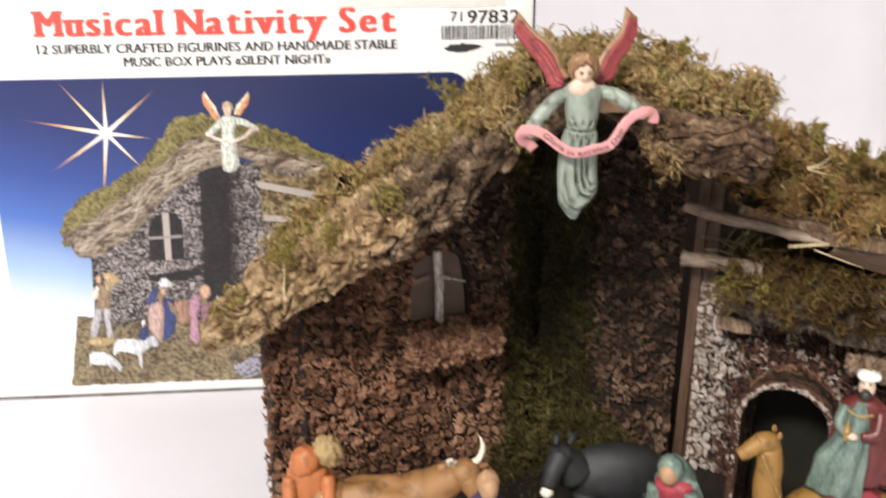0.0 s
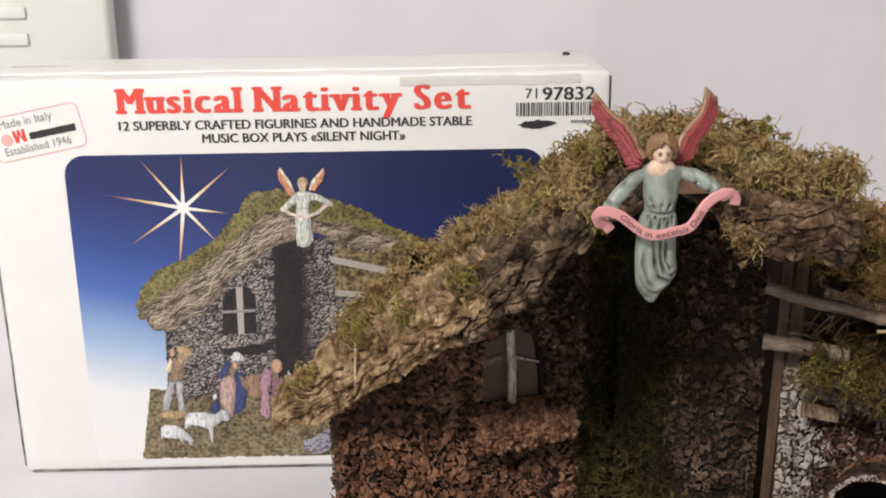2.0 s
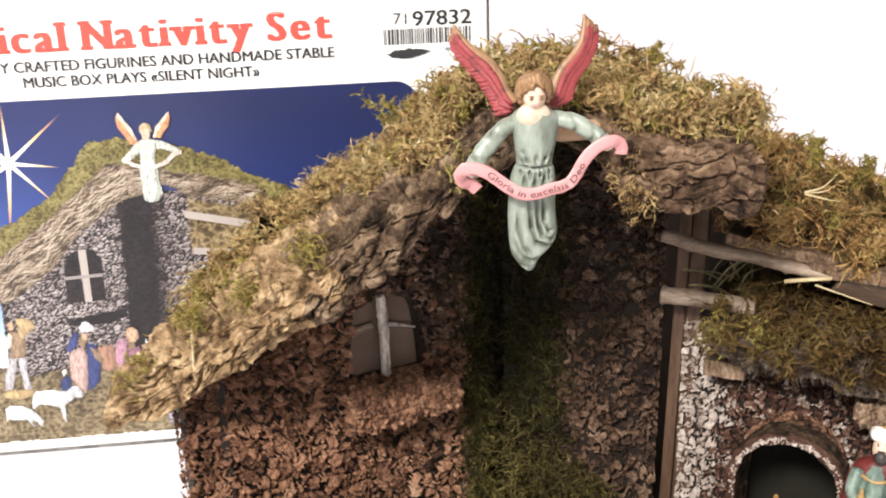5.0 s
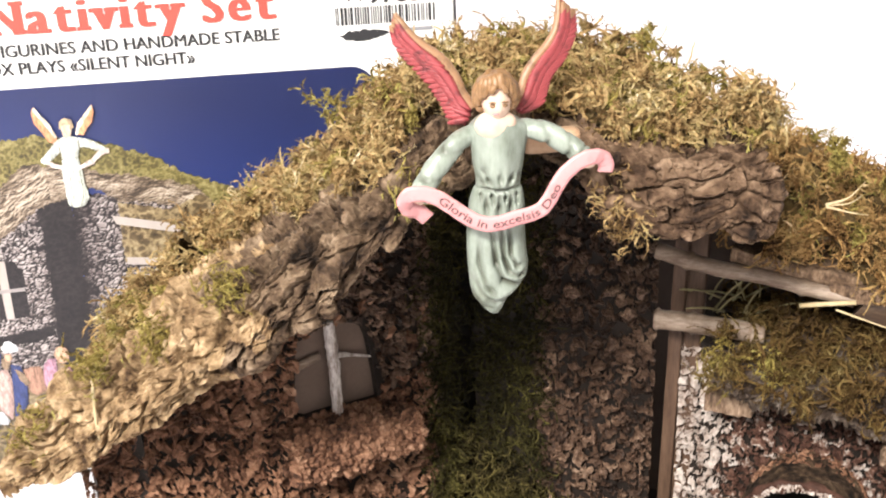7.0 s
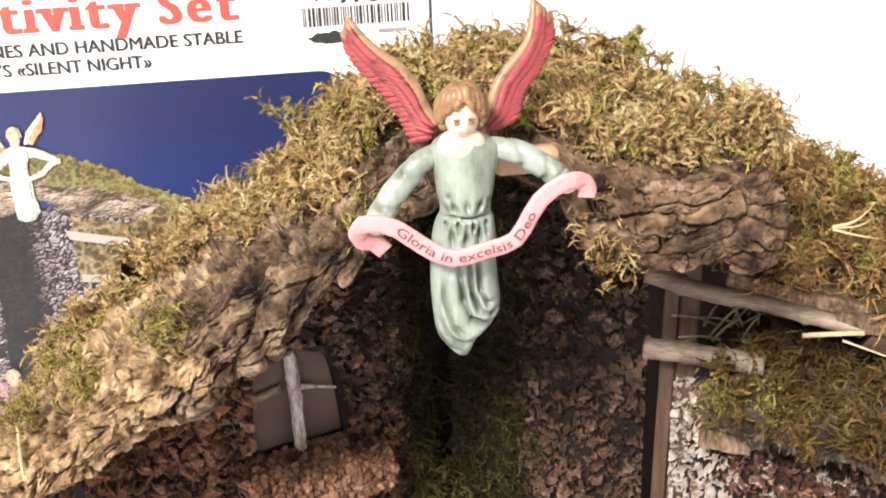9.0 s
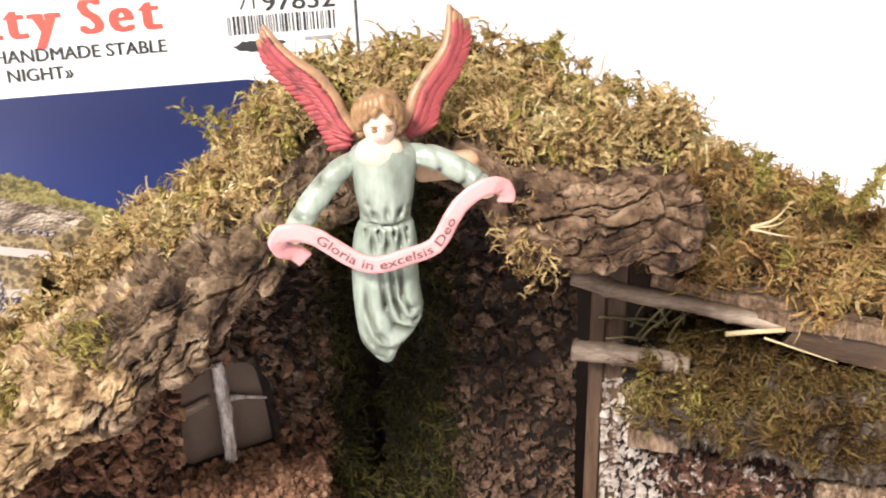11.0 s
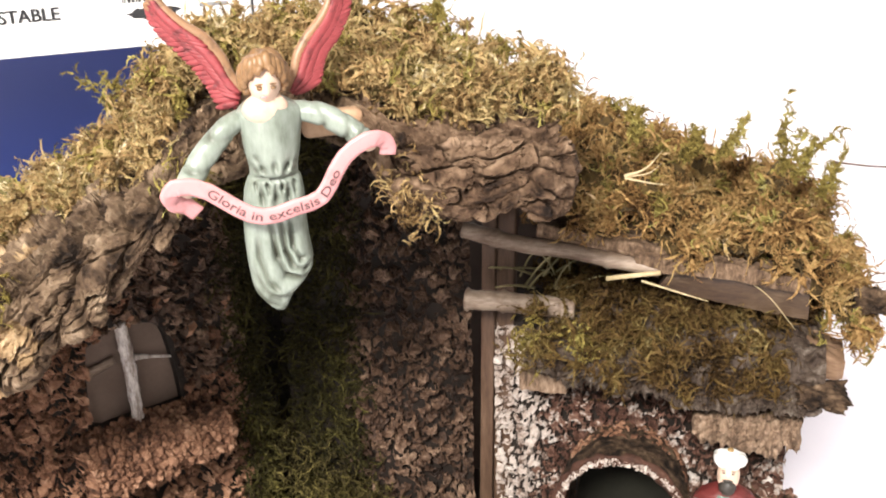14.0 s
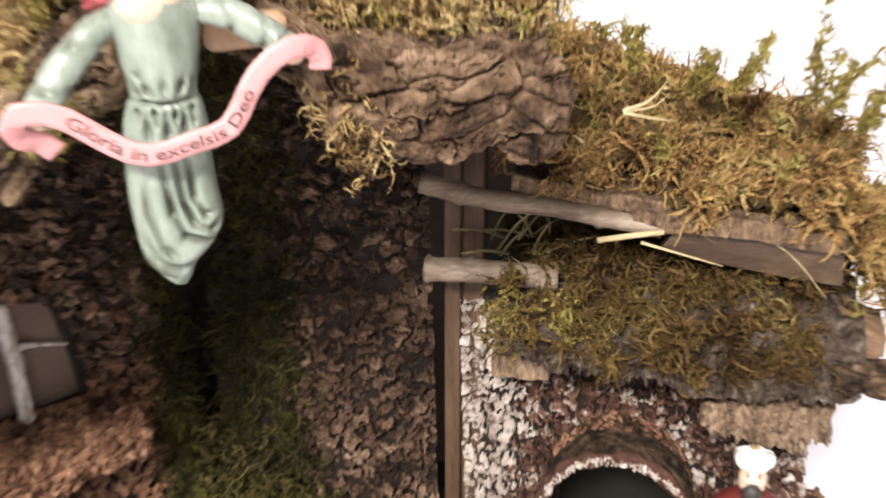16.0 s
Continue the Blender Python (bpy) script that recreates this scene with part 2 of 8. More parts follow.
# brown wash paint and fold shade are both put into the groove colour
wash_shaded_robe_mat = surface("wash_shaded_sea_green_robe", [(0.30, (0.100, 0.115, 0.086)), (0.42, (0.178, 0.206, 0.168)), (0.52, (0.228, 0.263, 0.222)), (0.64, (0.285, 0.322, 0.276)), (0.78, (0.42, 0.45, 0.39))], 75.0, 5.0, 0.65, 0.36, 0.0004, (1.5, 1.5, 0.5), 420.0, 0.5)
nt_ = wash_shaded_robe_mat.node_tree
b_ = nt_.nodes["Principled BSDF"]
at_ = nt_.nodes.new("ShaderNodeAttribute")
at_.attribute_name = "wash_shade"
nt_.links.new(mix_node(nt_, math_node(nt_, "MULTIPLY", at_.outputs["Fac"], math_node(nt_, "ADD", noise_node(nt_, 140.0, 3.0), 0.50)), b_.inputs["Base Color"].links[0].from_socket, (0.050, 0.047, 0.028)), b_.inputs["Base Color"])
skin_mat = painted("painted_skin", (0.62, 0.45, 0.345), 0.4, 0.85, 200.0)
dark_skin_mat = painted("tanned_skin", (0.40, 0.235, 0.130), 0.5, 0.6, 220.0)
hair_mat = painted("brown_hair", (0.235, 0.130, 0.058), 0.42, 0.35, 420.0)
wing_red_mat = painted("red_feathers", (0.27, 0.045, 0.050), 0.5, 0.26, 260.0)
wing_gold_mat = painted("brown_gold_feathers", (0.27, 0.150, 0.080), 0.4, 0.5, 260.0)
ribbon_mat = painted("pink_ribbon", (0.60, 0.275, 0.275), 0.42, 0.78, 120.0)
ink_mat = ink("dark_ink", (0.11, 0.060, 0.060))
maroon_mat = painted("maroon_robe", (0.115, 0.022, 0.020), 0.36, 0.4)
white_paint_mat = painted("white_paint", (0.86, 0.84, 0.80), 0.4, 0.85)
beard_mat = painted("black_beard", (0.03, 0.025, 0.02), 0.5, 0.6)
gold_mat = painted("gold_paint", (0.30, 0.19, 0.07), 0.35, 0.6)
camel_mat = painted("ochre_camel", (0.27, 0.145, 0.036), 0.55, 0.45, 120.0)
teal_mat = surface("worn_teal_cloak", [(0.32, (0.035, 0.055, 0.046)), (0.46, (0.105, 0.150, 0.125)), (0.58, (0.170, 0.225, 0.190)), (0.72, (0.32, 0.37, 0.32))], 110.0, 5.0, 0.65, 0.45, 0.0004, (1.6, 1.6, 0.5), 420.0, 0.4)
ox_mat = painted("tan_ox", (0.27, 0.135, 0.050), 0.55, 0.42, 90.0)
horn_mat = painted("ivory_horn", (0.80, 0.74, 0.60), 0.35, 0.8)
donkey_mat = painted("dark_grey_donkey", (0.020, 0.021, 0.022), 0.6, 0.45)
orange_mat = painted("orange_cloth", (0.40, 0.135, 0.045), 0.5, 0.45, 140.0)
fur_mat = painted("straw_hat", (0.34, 0.235, 0.105), 0.7, 0.45, 160.0)
purple_mat = painted("purple_cloth", (0.055, 0.035, 0.095), 0.45, 0.5)
crimson_mat = painted("crimson_dress", (0.33, 0.045, 0.062), 0.45, 0.45, 120.0)

card_mat = surface("white_carton", [(0.3, (0.80, 0.79, 0.77)), (0.7, (0.86, 0.855, 0.845))], 14.0, 4.0, 0.6, 0.38, 0.0003, None, 120.0, 0.45)
worn_shade_mat = surface("worn_shaded_card_line", [(0.35, (0.060, 0.055, 0.050)), (0.55, (0.22, 0.21, 0.20)), (0.75, (0.55, 0.54, 0.52))], 60.0, 4.0, 0.6, 0.8, 0.0002)
backdrop_mat = surface("pale_backdrop", [(0.3, (0.70, 0.68, 0.735)), (0.7, (0.76, 0.74, 0.785))], 3.0, 3.0, 0.5, 0.30, 0.0006, None, 30.0)
tub_mat = surface("milky_plastic", [(0.3, (0.74, 0.78, 0.71)), (0.7, (0.80, 0.83, 0.78))], 8.0, 3.0, 0.5, 0.4, 0.0002)
wall_mat = surface("room_paint", [(0.3, (0.70, 0.69, 0.67)), (0.7, (0.76, 0.75, 0.73))], 2.0, 3.0, 0.5, 0.8, 0.001, None, 40.0)
floor_mat = surface("room_floor", [(0.3, (0.20, 0.14, 0.09)), (0.7, (0.30, 0.22, 0.15))], 3.0, 4.0, 0.6, 0.5, 0.0005, (1, 8, 1), 50.0)
red_ink = ink("red_print", (0.78, 0.075, 0.055))
black_ink = ink("black_print", (0.025, 0.025, 0.028))
grey_ink = ink("grey_print", (0.28, 0.28, 0.30))


# ---------------- mesh helpers ----------------
def hashed(i, j, k, seed):
    h = (i * 374761393 + j * 668265263 + k * 2147483647 + seed * 974634541) & 0xFFFFFFFF
    h = ((h ^ (h >> 13)) * 1274126177) & 0xFFFFFFFF
    return ((h ^ (h >> 16)) & 0xFFFF) / 65535.0


def vnoise(p, seed=0):
    """Smooth value noise from 0 to 1 at the points p, an N x 3 array."""
    f = np.floor(p).astype(np.int64)
    w = p - f
    w = w * w * (3 - 2 * w)
    out = 0
    for a in (0, 1):
        for b in (0, 1):
            for c in (0, 1):
                k = (w[:, 0] if a else 1 - w[:, 0]) * (w[:, 1] if b else 1 - w[:, 1]) * (w[:, 2] if c else 1 - w[:, 2])
                out = out + k * hashed(f[:, 0] + a, f[:, 1] + b, f[:, 2] + c, seed)
    return out


def fbm(p, octaves=4, seed=0, gain=0.5):
    total, amp, norm = 0, 1.0, 0.0
    for o in range(octaves):
        total = total + amp * vnoise(p * 2.03 ** o + 11.3 * o, seed + o)
        norm += amp
        amp *= gain
    return total / norm


def plates(x, y, cx, cy, seed, square=0.0):
    """Cracked plates: for each point the gap to the nearest plate border in cell units, the plate's own number and the offset from its centre."""
    gx, gy = x / cx, y / cy
    ix, iy = np.floor(gx).astype(np.int64), np.floor(gy).astype(np.int64)
    f1, f2 = np.full(x.shape, 9.0), np.full(x.shape, 9.0)
    num, ox, oy = np.zeros(x.shape), np.zeros(x.shape), np.zeros(x.shape)
    for a in (-1, 0, 1):
        for b in (-1, 0, 1):
            px = ix + a + 0.08 + 0.84 * hashed(ix + a, iy + b, ix * 0 + 3, seed)
            py = iy + b + 0.08 + 0.84 * hashed(ix + a, iy + b, ix * 0 + 5, seed + 1)
            dx, dy = gx - px, gy - py
            d = np.hypot(dx, dy) * (1 - square) + np.maximum(np.abs(dx), np.abs(dy)) * square
            near = d < f1
            f2 = np.where(near, f1, np.minimum(f2, d))
            f1 = np.where(near, d, f1)
            num = np.where(near, hashed(ix + a, iy + b, ix * 0 + 9, seed + 2), num)
            ox, oy = np.where(near, dx, ox), np.where(near, dy, oy)
    return f2 - f1, num, ox, oy


def plate_height(x, y, cx, cy, seed, step, dome, crack, width=0.22, tilt=0.5, square=0.0):
    """Height of cracked plates: each at its own level, tilted and domed, with narrow crevices between; also the plates' numbers."""
    gap, num, ox, oy = plates(x, y, cx, cy, seed, square)
    k = np.clip(gap / width, 0, 1)
    lean = ((num * 7.13) % 1 - 0.5) * ox + ((num * 13.7) % 1 - 0.5) * oy
    return (num - 0.5) * step + lean * step * tilt * 2 + dome * np.sqrt(np.clip(gap, 0, 1)) - crack * (1 - k) ** 1.5, num


def bark_relief(s, w, low, seed, block=(0.0120, 0.0210), size=1.0):
    """Height of fissured bark: s along the grain and w across it in metres; blocks, and long layers where low is 1; also a number for each block."""
    q = np.stack([s, w, s * 0], 1)
    sx = s + (fbm(q * 90, 4, seed) - 0.5) * 0.008
    wy = w + (fbm(q * 50, 2, seed + 3) - 0.5) * 0.010 + (fbm(q * 300, 3, seed + 5) - 0.5) * 0.0022
    thin = 0.05 + 0.13 * fbm(q * 45, 2, seed + 6)
    h1, n1 = plate_height(sx, wy, block[0], block[1], seed, 0.0072, 0.0016, 0.0105, thin, 0.30, 0.50)
    h2, n2 = plate_height(sx, wy, 0.024, 0.0068, seed + 1, 0.0040, 0.0002, 0.0075, thin * 1.3, 0.20, 0.85)
    h4, _ = plate_height(sx, wy, block[0] * 0.52, block[0] * 0.60, seed + 8, 0.0011, 0.0002, 0.0014, 0.16, 0.6, 0.4)
    plain = np.clip((fbm(q * 38, 2, seed + 70) - 0.36) * 5, 0.25, 1)
    h1 = h1 * plain + h4 + (fbm(q * 60, 3, seed + 71) - 0.5) * 0.008
    mid = fbm(np.stack([s * 75, wy * 230, s * 0], 1), 4, seed + 30, 0.6)
    pit = np.clip(1 - np.abs(2 * mid - 1) / 0.10, 0, 1)
    fine = (fbm(q * 620, 3, seed + 40, 0.65) - 0.5) * 0.0022 + (fbm(q * np.array([160, 700, 1]), 2, seed + 41) - 0.5) * 0.0009
    n3 = fbm(q * np.array([90, 160, 1]), 3, seed + 60)
    return (h1 * (1 - low) + h2 * low + (mid - 0.5) * 0.0054 - pit * 0.0026 + fine) * size, 0.5 * (n1 * (1 - low) + n2 * low) + 0.5 * np.clip((n3 - 0.3) * 2.5, 0, 1)


def plate_numbers(me, num):
    me.attributes.new("plate", "FLOAT", "POINT").data.foreach_set("value", np.asarray(num, np.float32).ravel())
    return me


def fast_mesh(name, v, quads, mats, smooth=True):
    """A mesh of quads out of arrays."""
    me = bpy.data.meshes.new(name)
    me.vertices.add(len(v))
    me.vertices.foreach_set("co", np.asarray(v, np.float32).ravel())
    me.loops.add(len(quads) * 4)
    me.loops.foreach_set("vertex_index", np.asarray(quads, np.int32).ravel())
    me.polygons.add(len(quads))
    me.polygons.foreach_set("loop_start", (np.arange(len(quads)) * 4).astype(np.int32))
    for m in mats if isinstance(mats, (list, tuple)) else [mats]:
        me.materials.append(m)
    me.update(calc_edges=True)
    me.polygons.foreach_set("use_smooth", np.full(len(quads), bool(smooth)))
    return me


def mesh_from(name, verts, faces, mats, index=None, smooth=True):
    me = bpy.data.meshes.new(name)
    me.from_pydata([tuple(v) for v in np.asarray(verts, float)] if not isinstance(verts, list) else verts, [], faces if isinstance(faces, list) else faces.tolist())
    for m in mats if isinstance(mats, (list, tuple)) else [mats]:
        me.materials.append(m)
    if index is not None:
        me.polygons.foreach_set("material_index", np.asarray(index, np.int32))
    me.polygons.foreach_set("use_smooth", [bool(smooth)] * len(me.polygons))
    me.update()
    return me


def child(name, me, parent=None, label="", kind=""):
    ob = new(name, me)
    if parent is not None:
        ob.parent = parent
        ob.matrix_parent_inverse = Matrix.Translation(-Vector(parent.location))
    return tagged(ob, label=label, kind=kind)


def part(name, bm, material, parent, label="", smooth=True):
    """Links a bmesh as one mesh object under a thing or a part."""
    me = bpy.data.meshes.new(name)
    bm.normal_update()
    bm.to_mesh(me)
    bm.free()
    for m in material if isinstance(material, (list, tuple)) else [material]:
        me.materials.append(m)
    me.polygons.foreach_set("use_smooth", [bool(smooth)] * len(me.polygons))
    return child(name, me, parent, label)


def thing(name, label, category, group="", at=(0, 0, 0), kind=""):
    ob = new(name)
    ob.location = at
    ob.empty_display_size = 0.02
    return tagged(ob, label=label, category=category, group=group, kind=kind)


def box_bm(lo, hi, bevel=0.0, cuts=0, segments=2):
    bm = bmesh.new()
    bmesh.ops.create_cube(bm, size=1.0)
    lo, hi = Vector(lo), Vector(hi)
    for v in bm.verts:
        v.co = Vector([lo[k] + (v.co[k] + 0.5) * (hi[k] - lo[k]) for k in range(3)])
    if bevel:
        bmesh.ops.bevel(bm, geom=bm.edges[:], offset=bevel, segments=segments, affect="EDGES", profile=0.5)
    if cuts:
        bmesh.ops.subdivide_edges(bm, edges=[e for e in bm.edges if e.calc_length() > 4 * bevel + 1e-6], cuts=cuts, use_grid_fill=True)
    return bm


def plate_bm(outer, holes, frame_m, thickness):
    """A flat plate with holes: outer and holes are lists of (u, v); it grows by thickness along the frame's -z."""
    bm = bmesh.new()
    edges = []
    for loop in [outer, *holes]:
        vs = [bm.verts.new((u, v, 0)) for u, v in loop]
        edges += [bm.edges.new((vs[k], vs[(k + 1) % len(vs)])) for k in range(len(vs))]
    bmesh.ops.triangle_fill(bm, edges=edges, use_beauty=True)
    ext = bmesh.ops.extrude_face_region(bm, geom=bm.faces[:])
    for v in (g for g in ext["geom"] if isinstance(g, bmesh.types.BMVert)):
        v.co.z -= thickness
    bmesh.ops.recalc_face_normals(bm, faces=bm.faces[:])
    bm.transform(frame_m)
    return bm


def upright(x, y, degrees, z=0.0):
    """A frame for an upright wall: u along it, v up, and its normal towards the viewer."""
    a = radians(degrees)
    return Matrix(((math.cos(a), 0, math.sin(a), x), (math.sin(a), 0, -math.cos(a), y), (0, 1, 0, z), (0, 0, 0, 1)))


class Builder:
    """Collects rounded shapes with material numbers into one mesh."""

    def __init__(self):
        self.v, self.f, self.m = [], [], []

    def loft(self, rings, mat, cap=True, closed=True):
        base = len(self.v)
        n = len(rings[0])
        for r in rings:
            self.v += [tuple(p) for p in r]
        for a in range(len(rings) - 1):
            for b in range(n if closed else n - 1):
                c = (b + 1) % n
                self.f.append((base + a * n + b, base + a * n + c, base + (a + 1) * n + c, base + (a + 1) * n + b))
                self.m.append(mat)
        if cap and closed:
            for a, flip in ((0, True), (len(rings) - 1, False)):
                centre = len(self.v)
                self.v.append(tuple(sum((Vector(p) for p in rings[a]), Vector()) / n))
                for b in range(n):
                    tri = (base + a * n + b, base + a * n + (b + 1) % n, centre)
                    self.f.append(tri[::-1] if flip else tri)
                    self.m.append(mat)

    def tube(self, pts, radii, mat, n=14, squash=1.0, rough=0.0):
        pts = [Vector(p) for p in pts]
        rings = []
        for k, p in enumerate(pts):
            t = (pts[min(k + 1, len(pts) - 1)] - pts[max(k - 1, 0)]).normalized()
            side = t.cross(Vector((0, 1, 0.02)))
            side = side.normalized() if side.length > 1e-4 else Vector((1, 0, 0))
            up = side.cross(t).normalized()
            r = radii[k] if isinstance(radii, (list, tuple)) else radii
            rings.append([p + side * (math.cos(2 * math.pi * j / n) * r * (1 + rough * random.uniform(-1, 1))) + up * (math.sin(2 * math.pi * j / n) * r * squash) for j in range(n)])
        self.loft(rings, mat)

    def smooth_tube(self, pts, radii, mat, n=14, squash=1.0, steps=5, rough=0.0):
        p, r = curve_through(pts, steps), np.interp(np.linspace(0, 1, (len(pts) - 1) * steps + 1), np.linspace(0, 1, len(pts)), radii)
        self.tube(p, [float(a) for a in r], mat, n, squash, rough)

    def ball(self, c, radii, mat, n=18, m=12, turn=None, lump=None):
        rings = []
        c = Vector(c)
        turn = turn or Matrix.Identity(3)
        for a in range(m + 1):
            th = math.pi * min(max(a / m, 0.012), 0.988)
            ring = []
            for b in range(n):
                ph = 2 * math.pi * b / n
                d = Vector((math.sin(th) * math.cos(ph), math.sin(th) * math.sin(ph), math.cos(th)))
                k = 1 + (lump(d) if lump else 0)
                ring.append(c + turn @ Vector((d.x * radii[0] * k, d.y * radii[1] * k, d.z * radii[2] * k)))
            rings.append(ring)
        self.loft(rings, mat)

    def robe(self, levels, mat, n=48, folds=7, depth=0.09, swirl=0.0, phase=0.0):
        """Levels from top to hem: (x, y, z, half width, half depth, fold strength)."""
        lv = np.array(levels, float)
        t = np.linspace(0, 1, len(lv))
        s = np.linspace(0, 1, 34)
        cols = [np.interp(s, t, lv[:, k]) for k in range(6)]
        rings = []
        for a in range(len(s)):
            x, y, z, rx, ry, fs = (float(c[a]) for c in cols)
            ring = []
            for b in range(n):
                th = 2 * math.pi * b / n
                k = 1 + depth * fs * (1.1 - 2.0 * abs(math.sin(folds * 0.5 * th + swirl * s[a] * 3 + phase)) + 0.35 * math.sin((folds * 2 - 3) * th - swirl * s[a] * 4 + 1.7))
                ring.append((x + rx * k * math.cos(th), y + ry * k * math.sin(th), z))
            rings.append(ring)
        self.loft(rings, mat)

    def mesh(self, name, mats, smooth=True):
        bm = bmesh.new()
        vs = [bm.verts.new(p) for p in self.v]
        for f, m in zip(self.f, self.m):
            try:
                face = bm.faces.new([vs[i] for i in f])
                face.material_index, face.smooth = m, smooth
            except ValueError:
                pass
        bmesh.ops.recalc_face_normals(bm, faces=bm.faces[:])
        me = bpy.data.meshes.new(name)
        bm.to_mesh(me)
        bm.free()
        for m in mats:
            me.materials.append(m)
        return me


def curve_through(pts, steps=6):
    """A smooth curve through points (Catmull-Rom)."""
    p = [Vector(q) for q in pts]
    p = [p[0] * 2 - p[1], *p, p[-1] * 2 - p[-2]]
    out = []
    for k in range(1, len(p) - 2):
        for s in range(steps):
            t = s / steps
            out.append(0.5 * (2 * p[k] + (p[k + 1] - p[k - 1]) * t + (2 * p[k - 1] - 5 * p[k] + 4 * p[k + 1] - p[k + 2]) * t * t + (3 * p[k] - p[k - 1] - 3 * p[k + 1] + p[k + 2]) * t ** 3))
    out.append(p[-2])
    return out


def grid_surface(name, pos, disp, mats, smooth=True):
    """pos: (A, B, 3) array; disp: (A, B) offsets along the surface's normal."""
    du = np.gradient(pos, axis=0)
    dv = np.gradient(pos, axis=1)
    nrm = np.cross(du, dv)
    nrm /= np.maximum(np.linalg.norm(nrm, axis=2, keepdims=True), 1e-9)
    v = (pos + nrm * disp[..., None]).reshape(-1, 3)
    a, b = pos.shape[:2]
    i = (np.arange(a - 1)[:, None] * b + np.arange(b - 1)[None, :]).ravel()
    return fast_mesh(name, v, np.stack([i, i + 1, i + b + 1, i + b], 1), mats, smooth)


def chip_cloud(centres, normals, size, thick, seed, tilt=0.35):
    """Flat irregular flakes as vertices and faces: six-sided, domed, each turned and tilted its own way."""
    r = np.random.default_rng(seed)
    n = len(centres)
    nrm = normals + r.normal(0, tilt, (n, 3)) * 0.6
    nrm /= np.linalg.norm(nrm, axis=1, keepdims=True)
    ref = r.normal(size=(n, 3))
    u = np.cross(nrm, ref)
    u /= np.linalg.norm(u, axis=1, keepdims=True)
    w = np.cross(nrm, u)
    ang = (np.arange(6) * math.pi / 3)[None, :] + r.uniform(-0.35, 0.35, (n, 6))
    rad = r.uniform(size[0], size[1], (n, 1)) * r.uniform(0.45, 1.25, (n, 6))
    asp = r.uniform(0.45, 1.0, (n, 1))
    cu, cw = np.cos(ang) * rad, np.sin(ang) * rad * asp
    th = r.uniform(thick[0], thick[1], (n, 1))
    low = centres[:, None] + u[:, None] * (cu * 1.05)[..., None] + w[:, None] * (cw * 1.05)[..., None] - nrm[:, None] * 0.0008
    top = centres[:, None] + u[:, None] * (cu * 0.93)[..., None] + w[:, None] * (cw * 0.93)[..., None] + nrm[:, None] * (th * r.uniform(0.25, 1.25, (n, 6)))[..., None]
    mid = centres + nrm * th * r.uniform(0.8, 1.25, (n, 1))
    v = np.concatenate([low, top, mid[:, None]], 1).reshape(-1, 3)
    k = np.arange(6)
    k2 = (k + 1) % 6
    quads = np.stack([k, k2, k2 + 6, k + 6], 1)
    tris = np.stack([k + 6, k2 + 6, np.full(6, 12)], 1)
    off = (np.arange(n) * 13)[:, None, None]
    return v, (quads[None] + off).reshape(-1, 4).tolist() + (tris[None] + off).reshape(-1, 3).tolist()


def wall_chips(name, m, region, spacing, size, thick, mat, parent, seed, label=""):
    """Flakes glued over a wall: region(u, v) says where; m is the wall's frame."""
    r = np.random.default_rng(seed)
    us, vs = np.meshgrid(np.arange(-0.02, 0.24, spacing), np.arange(0.0, 0.36, spacing * 0.9))
    p = np.stack([us.ravel(), vs.ravel()], 1) + r.uniform(-0.45, 0.45, (us.size, 2)) * spacing
    p = p[[bool(region(a, b)) for a, b in p]]
    mm = np.array(m)
    c = mm[:3, 3] + p[:, :1] * mm[:3, 0] + p[:, 1:] * mm[:3, 1] + r.uniform(0.0, 0.0012, (len(p), 1)) * mm[:3, 2]
    v, f = chip_cloud(c, np.repeat(mm[None, :3, 2], len(p), 0), size, thick, seed + 1)
    return child(name, mesh_from(name, v, f, mat, smooth=False), parent, label, "stuff")


